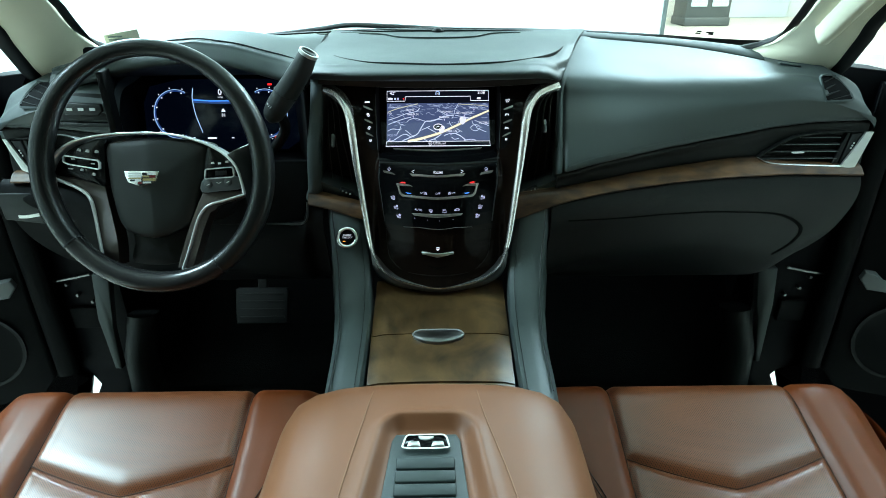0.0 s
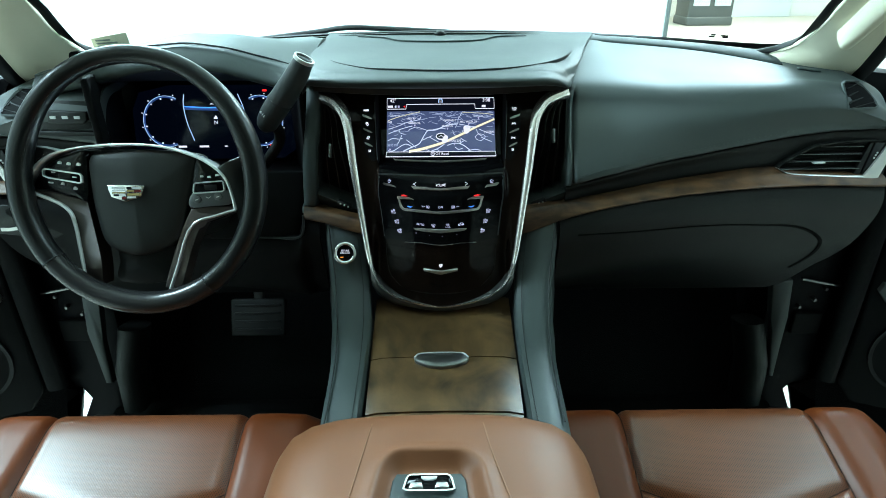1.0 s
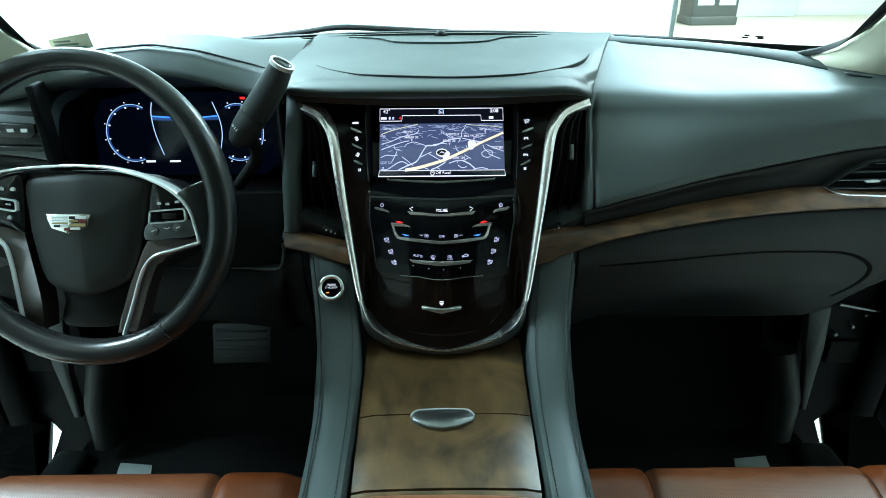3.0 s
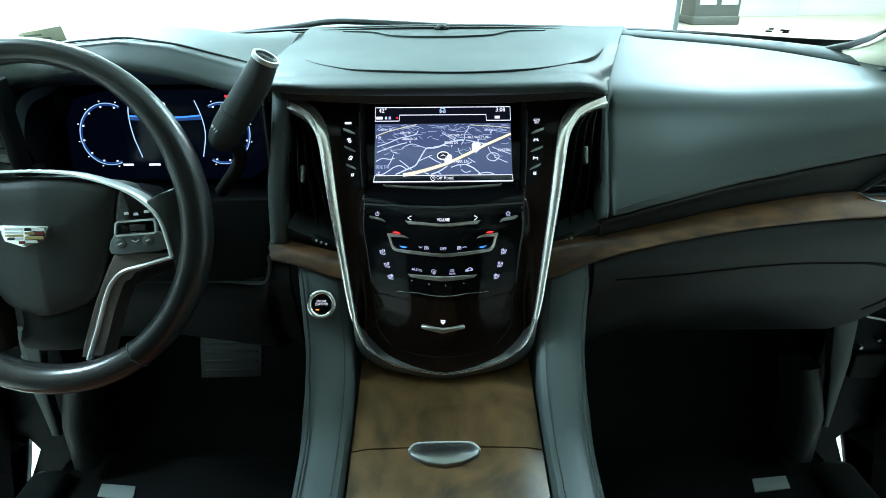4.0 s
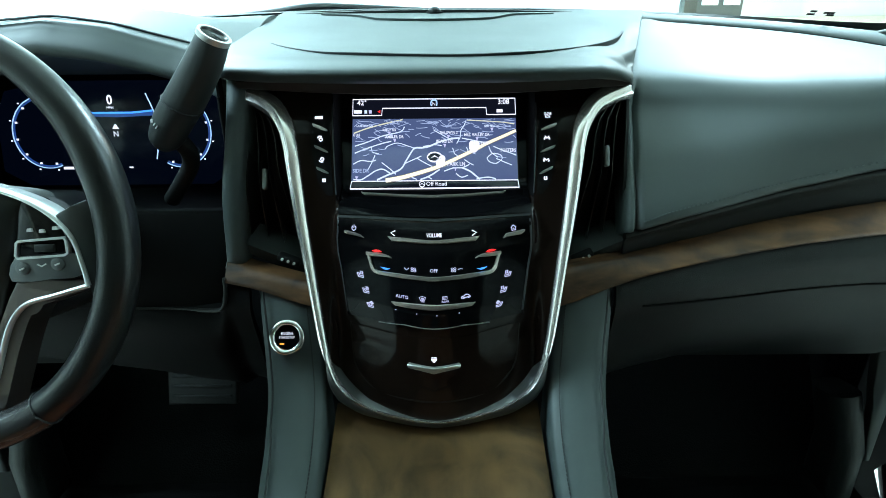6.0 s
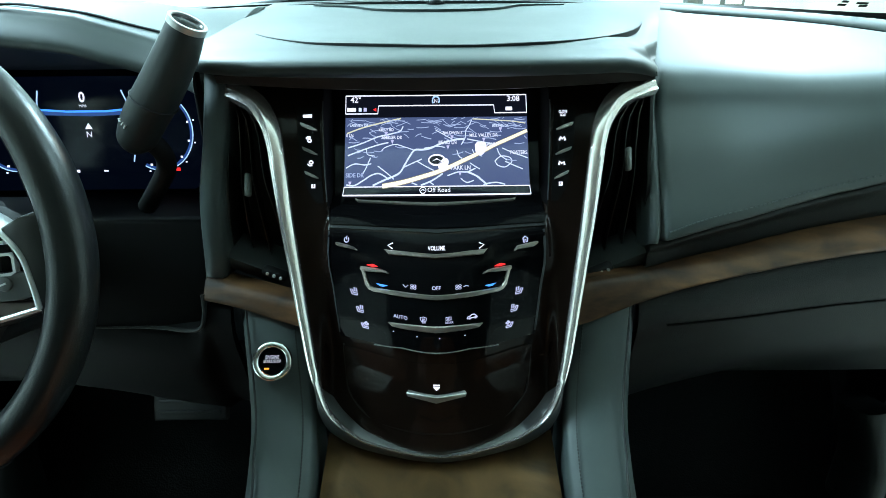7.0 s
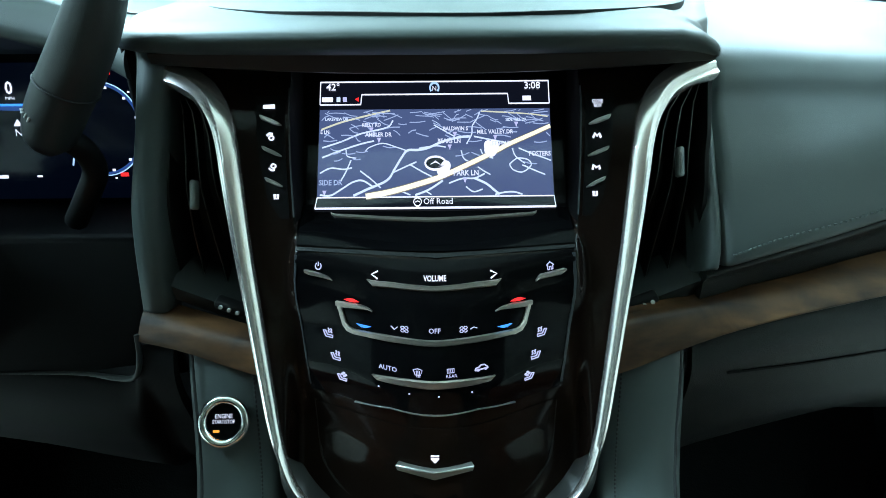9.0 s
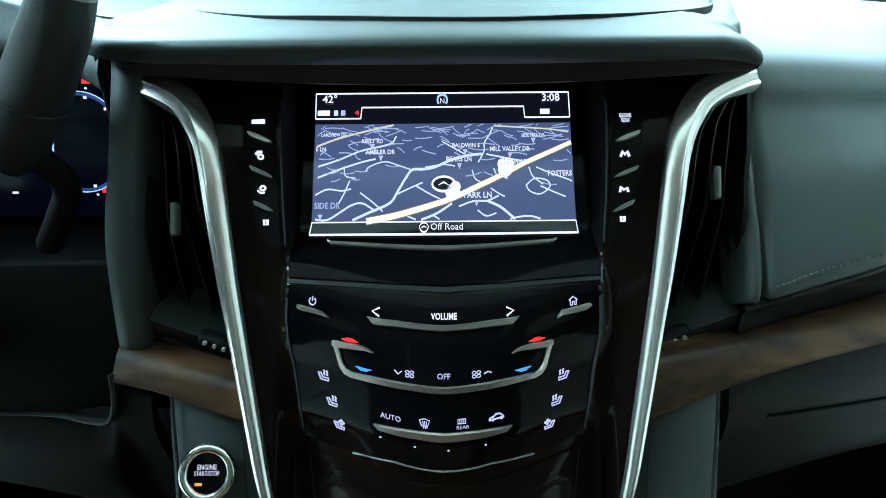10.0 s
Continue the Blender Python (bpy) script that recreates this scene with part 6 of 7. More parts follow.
# crest: plain coloured shapes on a chrome shield
part("crest", slab([(-0.0405, -0.0015), (0.0130, -0.0030), (0.0115, -0.0075), (0.0078, -0.0182), (-0.0155, -0.0262), (-0.0360, -0.0195), (-0.0392, -0.0080)], wmap, -0.012, 0.0015, 0.001), "chrome", hubp, "chrome crest with coloured fields")
for u0, u1, v0, v1, mt in ((-0.034, -0.015, -0.0072, -0.0048, "crest_white"), (-0.034, -0.015, -0.0108, -0.0086, "crest_white"), (-0.034, -0.015, -0.0142, -0.0122, "crest_gold"), (-0.0125, -0.0055, -0.0080, -0.0045, "crest_blue"), (-0.0045, 0.0085, -0.0080, -0.0045, "crest_white"), (-0.0125, -0.0025, -0.0118, -0.0092, "crest_gold"), (-0.0015, 0.0078, -0.0125, -0.0088, "crest_red"), (-0.032, -0.025, -0.0180, -0.0152, "crest_blue"), (-0.024, -0.015, -0.0180, -0.0152, "crest_white"), (-0.0125, 0.0070, -0.0172, -0.0138, "crest_gold"), (-0.020, -0.014, -0.0222, -0.0192, "crest_red"), (-0.0125, 0.0000, -0.0212, -0.0186, "crest_white")):
    part("crest_field", slab([(u0, v0), (u1, v0), (u1 - 0.0004, v1), (u0 + 0.0004, v1)][::-1], wmap, 0.0005, 0.0023), mt, hubp)

podl = part("left_pod", pillow(wlc([(-0.1570, -0.0075), (-0.1560, 0.0040), (-0.1465, 0.0190), (-0.1280, 0.0345), (-0.1050, 0.0430), (-0.0780, 0.0455), (-0.0780, 0.0020), (-0.0815, -0.0260), (-0.1000, -0.0205), (-0.1300, -0.0120)]), -0.115, 0.010, ((1.0, -0.045), (1.0, -0.021), (0.97, -0.0175), (0.8, -0.0155), (0.4, -0.0145), (0.03, -0.0142))), "podgloss", wheel, "glossy black key pod")
podr = part("right_pod", pillow(wlc([(0.0830, 0.0330), (0.0960, 0.0290), (0.1100, 0.0190), (0.1265, -0.0030), (0.1335, -0.0280), (0.1320, -0.0345), (0.1000, -0.0360), (0.0700, -0.0375), (0.0740, -0.0170)]), 0.104, -0.008, ((1.0, -0.045), (1.0, -0.019), (0.97, -0.0155), (0.8, -0.0135), (0.4, -0.0125), (0.03, -0.0122))), "podgloss", wheel, "glossy black key pod")
part("grey_key_plate", slab(wlc([(0.0765, -0.0150), (0.103, -0.0140), (0.1300, -0.0120), (0.1325, -0.0310), (0.104, -0.0345), (0.0715, -0.0362)], 3), wmap, -0.020, -0.0105, 0.0015), "podgrey", podr, "satin grey lower key plate")
for c, v in ((0.0835, -0.0245), (0.1145, -0.0205)):
    part("round_key", slab(arc(c, v, 0.0062, 0.0058, 0, 345, 22), wmap, -0.012, -0.0088, 0.001), "podgrey", podr)
    part("key_mark", ribbon([(c - 0.0022, v - 0.0010), (c + 0.0022, v + 0.0008)], 0.0014, wmap, -0.010, -0.0082), "crest_white", podr)
part("key_mark", ribbon([(0.0962, -0.0208), (0.1000, -0.0226), (0.1038, -0.0204)], 0.0011, wmap, -0.012, -0.0096), "crest_white", podr)
for pod, line, dw in ((podl, [(-0.1370, 0.0225), (-0.0870, 0.0145), (-0.0845, 0.0115), (-0.0850, 0.0020), (-0.0880, 0.0012), (-0.1330, 0.0095), (-0.1395, 0.0125), (-0.1395, 0.0190)], -0.0130), (podr, [(0.0825, -0.0004), (0.1212, 0.0025), (0.1235, 0.0000), (0.1240, -0.0110), (0.1212, -0.0128), (0.0800, -0.0155), (0.0788, -0.0130), (0.0805, -0.0020)], -0.0108)):
    part("key_frame", ribbon(line, 0.0021, wmap, dw - 0.010, dw + 0.0022, closed=True), "silver", pod, "thin chrome key frame")
    cu, cv = sum(p[0] for p in line) / len(line), sum(p[1] for p in line) / len(line)
    part("rocker", slab([(cu + (u - cu) * 0.88, cv + (v - cv) * 0.78) for u, v in line][::-1], wmap, dw - 0.008, dw + 0.0006, 0.0008), "gloss", pod, "glossy black rocker key")
    part("roller", slab([(cu - 0.006, cv - 0.0035), (cu + 0.012, cv - 0.0035), (cu + 0.012, cv + 0.0035), (cu - 0.006, cv + 0.0035)], wmap, dw - 0.002, dw + 0.0022, 0.0012), "black", pod)
for u, v, mt in ((-0.1148, 0.0312, 0), (-0.1018, 0.0293, 0), (-0.0878, 0.0283, 0), (-0.1301, 0.0024, 1), (-0.1126, 0.0005, 0), (-0.0954, -0.0067, 0), (-0.1246, 0.0173, 1), (-0.0945, 0.0098, 1)):
    mark = [(u - 0.0030, v - 0.0008), (u + 0.0030, v - 0.0014), (u + 0.0030, v + 0.0006), (u - 0.0030, v + 0.0012)] if mt else [(u - 0.0026, v - 0.0014), (u + 0.0020, v - 0.0024), (u + 0.0026, v + 0.0006), (u + 0.0002, v + 0.0026), (u - 0.0018, v + 0.0010)]
    part("key_mark", slab(mark, wmap, -0.0185, -0.0118), "crest_white", podl)
for u, v in ((0.0919, 0.0092), (0.1024, 0.0083), (0.1140, 0.0108)):
    part("key_mark", slab([(u - 0.0026, v - 0.0015), (u + 0.0026, v - 0.0012), (u + 0.0015, v + 0.0018), (u - 0.002, v + 0.0015)], wmap, -0.0185, -0.0108), "crest_white", podr)
# spokes: bronze-grey plates with a bright line along them
spoke_l = wl([(-0.1660, -0.0110), (-0.1474, -0.0175), (-0.1217, -0.0292), (-0.1070, -0.0425), (-0.1014, -0.0645), (-0.0982, -0.0958), (-0.0938, -0.1450)]) + wl([(-0.0700, -0.1520), (-0.0690, -0.1200), (-0.0725, -0.0870), (-0.0780, -0.0500), (-0.0815, -0.0262)]) + [(-0.1000, -0.0208), (-0.1300, -0.0122), (-0.1560, -0.0080)]
part("left_spoke", slab(spoke_l, wmap, -0.048, -0.0165, 0.003, 3), "spokedark", wheel, "dark bronze satin spoke")
spoke_r = [(0.1330, -0.0350), (0.1000, -0.0362), (0.0705, -0.0380)] + wl([(0.0640, -0.0520), (0.0520, -0.0780), (0.0400, -0.1080), (0.0230, -0.1580)]) + wl([(0.0480, -0.1580), (0.0600, -0.1220), (0.0715, -0.0900), (0.0850, -0.0640), (0.1085, -0.0530), (0.1385, -0.0435)])
part("right_spoke", slab(spoke_r[::-1], wmap, -0.048, -0.0165, 0.003, 3), "spoke", wheel, "bronze-grey satin metal spoke")
def bead(pts, widths, w0, w1):
    """A half-round bright line along 2D points of the wheel."""
    P = [Vector((p[0], p[1])) for p in pts]
    secs = []
    for i, p in enumerate(P):
        d = (P[min(len(P) - 1, i + 1)] - P[max(0, i - 1)]).normalized()
        n = Vector((-d.y, d.x)) * (widths[i] / 2)
        rise = min(0.0022, widths[i] * 0.45)
        secs.append([wmap(*(p - n), w0), wmap(*(p - n), w1 - rise), wmap(*(p - n * 0.72), w1 - rise * 0.35), wmap(*(p - n * 0.25), w1), wmap(*(p + n * 0.25), w1), wmap(*(p + n * 0.72), w1 - rise * 0.35), wmap(*(p + n), w1 - rise), wmap(*(p + n), w0)])
    return loft(secs, closed=True, caps=True)


upper = wl([(-0.1690, -0.0098), (-0.1611, 0.0115), (-0.1365, 0.0357), (-0.1075, 0.0477), (-0.0632, 0.0545), (-0.0017, 0.0560), (0.042, 0.0512), (0.0853, 0.0375), (0.111, 0.0222), (0.1278, 0.0028), (0.1352, -0.022), (0.1388, -0.0402)], 6)
n_up = len(upper)
part("chrome_line", bead(upper, [interp(i / n_up, [(0.0, 0.0105), (0.12, 0.0070), (0.30, 0.0034), (0.62, 0.0034), (0.72, 0.0044), (0.9, 0.0050), (1.0, 0.0060)]) for i in range(n_up)], -0.034, -0.0085), "wheelchrome", wheel, "chrome trim line")
for ln, w0, w1 in ((wl([(-0.1690, -0.0098), (-0.1474, -0.0172), (-0.1217, -0.0289), (-0.1067, -0.0422), (-0.1009, -0.0642), (-0.0977, -0.0956), (-0.0936, -0.1440)]), 0.0052, 0.0040), (wl([(0.1388, -0.0402), (0.1077, -0.0492), (0.0825, -0.0561), (0.0695, -0.0666), (0.0597, -0.0844), (0.0461, -0.1238), (0.0326, -0.1590)]), 0.0046, 0.0042)):
    part("chrome_line", bead(ln, [w0 + (w1 - w0) * i / len(ln) for i in range(len(ln))], -0.034, -0.0115), "wheelchrome", wheel, "chrome trim line")

# ---- gear lever on the column ----
lever = empty("gear_lever", (-0.285, 1.08, 0.75), label="black column gear lever with satin end cap", category="gear lever")
LEV = Vector((0.009, -0.010, 0.002))
lp = smooth([Vector(p) + LEV for p in ((-0.322, 1.13, 0.715), (-0.309, 1.100, 0.755), (-0.300, 1.074, 0.802), (-0.285, 1.065, 0.831), (-0.2535, 1.055, 0.870), (-0.231, 1.049, 0.900), (-0.2175, 1.046, 0.922))], 6)
lr = [0.88 * interp(i / (len(lp) - 1), [(0, 0.008), (0.25, 0.008), (0.36, 0.0125), (0.44, 0.0195), (0.52, 0.0215), (0.62, 0.0222), (0.8, 0.0205), (0.97, 0.0178), (1, 0.0165)]) for i in range(len(lp))]
neck = smooth([Vector(p) + LEV for p in ((-0.289, 1.066, 0.826), (-0.280, 1.083, 0.806), (-0.284, 1.098, 0.784), (-0.299, 1.105, 0.762), (-0.325, 1.120, 0.732))], 5)
part("neck", sweep(neck, ring(0.0095, 0.0095, 12), up=(0, -1, 0.2)), "black", lever, "bent black lever neck")
part("grip", sweep(lp[13:], ring(1.0, 1.0, 18, 2.3), up=(0, -1, 0.2), scales=[0.006, 0.0115] + lr[15:]), "leverskin", lever, "black leather grip")
tip = (lp[-1] - lp[-3]).normalized()
sidev = tip.cross(Vector((0, -1, 0.2))).normalized()
tmap = plane_map(lp[-1] + tip * 0.0005, sidev, tip.cross(sidev))
part("end_cap", slab(arc(0, 0, 0.0150, 0.0150, 0, 350, 28), tmap, -0.004, 0.002, 0.001), "gloss", lever)
part("cap_ring", ribbon(arc(0, 0, 0.0148, 0.0148, 0, 350, 28), 0.003, tmap, -0.002, 0.0035, closed=True), "satin", lever, "satin cap ring")
part("grip_joint", sweep([lp[22] + (sidev * math.cos(a) + tip.cross(sidev) * math.sin(a)) * 0.0205 for a in np.linspace(0, 2 * math.pi, 25)[:-1]], ring(0.0009, 0.0009, 6), up=tuple(tip), closed=True), "seam", lever)
lm = lp[19]
axis = (lp[22] - lp[16]).normalized()
out = Vector((-0.55, -0.83, 0.10)).normalized()
tang = axis.cross(out).normalized()
bmap = plane_map(lm + out * 0.0188, tang, axis)
part("shift_mark", ribbon([(-0.0075, 0.0), (-0.0035, 0.0)], 0.0009, bmap, -0.002, 0.0012), "crest_white", lever)
part("shift_mark", ribbon([(-0.0055, -0.002), (-0.0055, 0.002)], 0.0009, bmap, -0.002, 0.0013), "crest_white", lever)
for u in (-0.0008, 0.0032):
    part("shift_mark", ribbon([(u - 0.0004, -0.0022), (u + 0.0004, 0.0022)], 0.0008, bmap, -0.002, 0.0012), "crest_white", lever)

# ---- centre console ----
console = empty("centre_console", (0, 0.8, 0.0), label="centre console with wood lids and leather sides", category="console")
BOL = [(1.012, 0.672), (0.990, 0.640), (0.968, 0.606), (0.945, 0.580), (0.915, 0.562), (0.875, 0.548), (0.82, 0.538), (0.76, 0.533), (0.68, 0.528), (0.55, 0.505)]


def bolster(s):
    path = smooth([Vector((0, y, z)) for y, z in BOL], 4)
    secs = []
    for p in path:
        inn = interp(p.z, [(0.50, 0.106), (0.53, 0.109), (0.54, 0.112), (0.56, 0.116), (0.60, 0.123), (0.64, 0.129), (0.672, 0.134)])
        out = interp(p.z, [(0.50, 0.155), (0.53, 0.160), (0.545, 0.172), (0.56, 0.177), (0.60, 0.186), (0.64, 0.192), (0.672, 0.197)])
        k = interp(p.z, [(0.53, 0.0), (0.60, 1.0)])
        dn = Vector((0, 0.02 * k, -0.02 * (1 - k) - 0.004))
        rowp = [Vector((s * inn, p.y, p.z)) + dn, Vector((s * inn, p.y, p.z)) + dn * 0.3, Vector((s * (inn + 0.004), p.y, p.z)), Vector((s * (inn + out) / 2, p.y - 0.002 * k, p.z + 0.003 * (1 - k))), Vector((s * (out - 0.008), p.y, p.z - 0.001)), Vector((s * out, p.y + 0.006 * k, p.z - 0.008)), Vector((s * (out + 0.006), p.y + 0.03 * k, p.z - 0.05)), Vector((s * (out + 0.018), p.y + 0.05 * k, max(0.0, p.z - 0.30))), Vector((s * (out + 0.018), p.y + 0.05 * k, 0.0)), Vector((s * inn, p.y + 0.06 * k, 0.0))]
        secs.append(rowp)
    ob = part("leather_side", loft(secs, closed=True, caps=True), "side", console, "grey-green leather console side")
    return ob


for s in (-1, 1):
    lsd = bolster(s)
    path = smooth([Vector((0, y, z)) for y, z in BOL[:9]], 12)
    for off, nm in ((0.010, "stitching"), (0.062, "piping")):
        pp = [Vector((s * (interp(p.z, [(0.50, 0.106), (0.53, 0.109), (0.54, 0.112), (0.56, 0.116), (0.60, 0.123), (0.64, 0.129), (0.672, 0.134)]) + min(off, interp(p.z, [(0.53, 0.044), (0.56, 0.054), (0.672, 0.056)]) if off > 0.02 else off)), p.y - 0.0022, p.z + 0.0024)) for p in path]
        if nm == "piping":
            part("seam", sweep(pp, ring(0.0011, 0.0011, 6), up=(1, 0, 0)), "seam", lsd)
        else:
            bm = bmesh.new()
            for i in range(0, len(pp) - 1):
                sweep([pp[i], pp[i].lerp(pp[i + 1], 0.6)], ring(0.0007, 0.0007, 5), up=(1, 0, 0), bm=bm)
            part("stitching", bm, "seam", lsd, "dark stitching")

# tunnel body under the lids
part("tunnel", block((0.25, 0.50, 0.46), pose(0, 0.72, 0.24), 0.01), "black", console)


def lid_grid(y0, y1, z_of, name, label):
    secs = []
    for x in np.linspace(-1, 1, 13):
        colp = []
        for y in np.linspace(y0, y1, 10):
            h = interp(y, [(0.69, 0.1035), (0.81, 0.108), (0.95, 0.112)])
            e = 0.003 * max(0, (abs(x) - 0.85) / 0.15) ** 2
            colp.append(Vector((h * x, y, z_of(y) + 0.003 * (1 - x * x) - e)))
        secs.append(colp)
    return part(name, shell(secs, 0.012, (0, 0, -1)), "wood", console, label)


def lid_z(y):
    return interp(y, [(0.66, 0.522), (0.70, 0.5255), (0.815, 0.5300), (0.90, 0.5345), (0.945, 0.5400), (0.97, 0.548)])


lid_grid(0.8165, 0.965, lid_z, "front_lid", "brown open-pore wood lid")
rl = lid_grid(0.703, 0.8145, lid_z, "rear_lid", "brown open-pore wood lid")
lid_grid(0.655, 0.7005, lambda y: lid_z(y) - 0.001, "rear_lip", "brown wood edge before the armrest")
hm = lambda u, v, w: Vector((u, v, lid_z(v) + 0.003 + w))
hp = wl([(-0.0425, 0.806), (-0.036, 0.8145), (-0.02, 0.8165), (0.0, 0.8170), (0.02, 0.8165), (0.030, 0.8145), (0.0365, 0.806)], 4)
part("lid_handle", slab(hp + [(0.034, 0.800), (0.016, 0.789), (-0.003, 0.785), (-0.022, 0.789), (-0.040, 0.800)], hm, -0.002, 0.0055, 0.002), "darkmetal", rl, "satin metal lid handle")
part("handle_edge", ribbon(hp, 0.0018, hm, 0.002, 0.0066), "silver", rl, "bright handle edge")

# start button in the leather side
sb = empty("start_button", (-0.159, 0.972, 0.627), label="round black start button with satin ring", category="button")
nb = Vector((0, -0.83, 0.56))
smapb = plane_map((-0.1593, 0.9735, 0.6264), (1, 0, 0), nb.cross(Vector((1, 0, 0))))
part("ring", sweep([smapb(u, v, 0.002) for u, v in arc(0, 0, 0.0160, 0.0160, 0, 352.5, 47)], ring(0.0034, 0.0042, 12, 2.3), up=tuple(nb), closed=True), "chrome", sb, "bright satin metal ring")
part("cap", slab(arc(0, 0, 0.0140, 0.0140, 0, 350, 36), smapb, -0.006, 0.0035, 0.001), "gloss", sb)
part("lettering", letters("ENGINE", 0.0046, 0.0, 0.0038, smapb, 0, 0.0040, stretch=0.8), "lit", sb, flat=True)
part("lettering", letters("START/STOP", 0.0040, 0.0, -0.0002, smapb, 0, 0.0040, stretch=0.75), "lit", sb, flat=True)
part("status_light", slab([(-0.0075, -0.0078), (-0.0030, -0.0078), (-0.0030, -0.0062), (-0.0075, -0.0062)], smapb, 0.002, 0.0042), "litorange", sb)

# ---- armrest ----
arm = empty("armrest", (-0.016, 0.42, 0.40), label="brown leather armrest box with ribbed inlay", category="armrest")
ARM_C = -0.016
ARM_P = [(0.10, 0.560), (0.45, 0.558), (0.58, 0.557), (0.63, 0.5555), (0.66, 0.551), (0.682, 0.541), (0.695, 0.524), (0.701, 0.497), (0.700, 0.44), (0.695, 0.39)]


def well(x, y):
    """Depth of the recess round the inlay: a soft ridge, then a dish."""
    hw = interp(y, [(0.10, 0.115), (0.478, 0.070), (0.595, 0.056)])
    dx, dy = abs(x) - hw, y - 0.606
    r = 0.030
    d = math.hypot(max(dx + r, 0), max(dy + r, 0)) - r if (dx > -r and dy > -r) else max(dx, dy)
    t = min(1.0, max(0.0, -d / 0.020))
    dish = -0.014 * t * t * (3 - 2 * t)
    ridge = 0.0035 * math.exp(-((d - 0.002) / 0.006) ** 2)
    return dish + ridge


ap = smooth([Vector((0, y, z)) for y, z in ARM_P], 8)
SIDE = [(-0.196, -0.16), (-0.196, -0.10), (-0.194, -0.065), (-0.188, -0.040), (-0.176, -0.022), (-0.155, -0.0105), (-0.125, -0.0045)]
xsx = [a for a, _ in SIDE] + list(np.linspace(-0.11, 0.11, 57)) + [-a for a, _ in reversed(SIDE)]
dz = [b_ for _, b_ in SIDE] + [-0.003 * (abs(x) / 0.11) ** 2 for x in np.linspace(-0.11, 0.11, 57)] + [b_ for _, b_ in reversed(SIDE)]
more = []
for p in ap:
    more.append(p)
secs = []
dense = []
for i in range(len(ap) - 1):
    k = 3 if ap[i].y < 0.60 else 1
    for j in range(k):
        dense.append(ap[i].lerp(ap[i + 1], j / k))
dense.append(ap[-1])
for p in dense:
    row = []
    fr = interp(p.y, [(0.60, 0.0), (0.70, 1.0)])
    narrow = 1.0 - 0.05 * fr * fr
    for x, d in zip(xsx, dz):
        w_ = well(x, p.y) if p.z > 0.546 and abs(x) < 0.14 else 0.0
        pull = -0.018 * (abs(x) / 0.19) ** 3 * fr
        row.append(Vector((ARM_C + x * narrow, p.y + pull, max(p.z + d * (1.0 if p.z > 0.49 else (p.z - 0.39) / 0.1) + w_, 0.38))))
    secs.append(row)
part("cover", loft(secs), "armbrown", arm, "smooth brown leather cover")
for pts in ([(-0.072, 0.655), (-0.078, 0.60), (-0.092, 0.48), (-0.10, 0.35)], [(0.063, 0.655), (0.070, 0.60), (0.094, 0.48), (0.105, 0.35)]):
    f = lambda u, v, w: Vector((ARM_C + u, v, interp(v, ARM_P[:6]) - 0.003 * (abs(u) / 0.11) ** 2 + w))
    part("seam", ribbon(wl(pts), 0.0014, f, -0.003, 0.0012), "tanthread", arm)
part("box", block((0.34, 0.50, 0.36), pose(ARM_C, 0.42, 0.20), 0.01), "soft", arm, "dark console box under the armrest")
imap = lambda u, v, w: Vector((ARM_C - 0.002 + u, v, 0.5430 + w))
part("inlay", slab([(-0.062, 0.14), (0.062, 0.14), (0.0475, 0.470), (0.0405, 0.572), (0.036, 0.582), (-0.036, 0.582), (-0.0405, 0.572), (-0.0475, 0.470)], imap, -0.004, 0.003, 0.002), "rubber", arm, "grey-green rubber inlay")
for i in range(14):
    y = 0.5335 - 0.0185 * i
    part("rib", block((0.066 + 0.0006 * i, 0.0150, 0.007), pose(ARM_C - 0.002, y, 0.5465, 8, 0, 0), 0.0018), "rubber", arm)
part("key_plate", slab(wlc([(-0.0250, 0.5555), (-0.0262, 0.5620), (-0.0225, 0.5745), (-0.012, 0.5760), (0.012, 0.5760), (0.0225, 0.5745), (0.0262, 0.5620), (0.0250, 0.5555), (0.0, 0.5545)], 3), imap, 0.001, 0.0065, 0.001), "gloss", arm, "small black key plate")
part("plate_rim", ribbon(wlc([(-0.0250, 0.5555), (-0.0262, 0.5620), (-0.0225, 0.5745), (-0.012, 0.5760), (0.012, 0.5760), (0.0225, 0.5745), (0.0262, 0.5620), (0.0250, 0.5555), (0.0, 0.5545)], 3), 0.0022, imap, 0.002, 0.0078, closed=True), "chrome", arm, "chrome plate rim")
for c in (-0.014, 0.014):
    part("key", slab([(c - 0.008, 0.557), (c + 0.008, 0.557), (c + 0.006, 0.565), (c - 0.006, 0.565)], imap, 0.005, 0.0095, 0.002), "satin", arm, "satin rocker key")
part("key", slab(arc(0, 0.5735, 0.009, 0.006, 180, 360, 12), imap, 0.005, 0.0085, 0.001), "crest_white", arm, "pale round key")


# ---- front seats ----
SEAT_P = [(0.36, 0.314), (0.50, 0.316), (0.60, 0.330), (0.70, 0.354), (0.78, 0.379), (0.822, 0.3915), (0.846, 0.3935), (0.864, 0.384), (0.875, 0.362), (0.880, 0.33), (0.878, 0.24), (0.868, 0.16)]


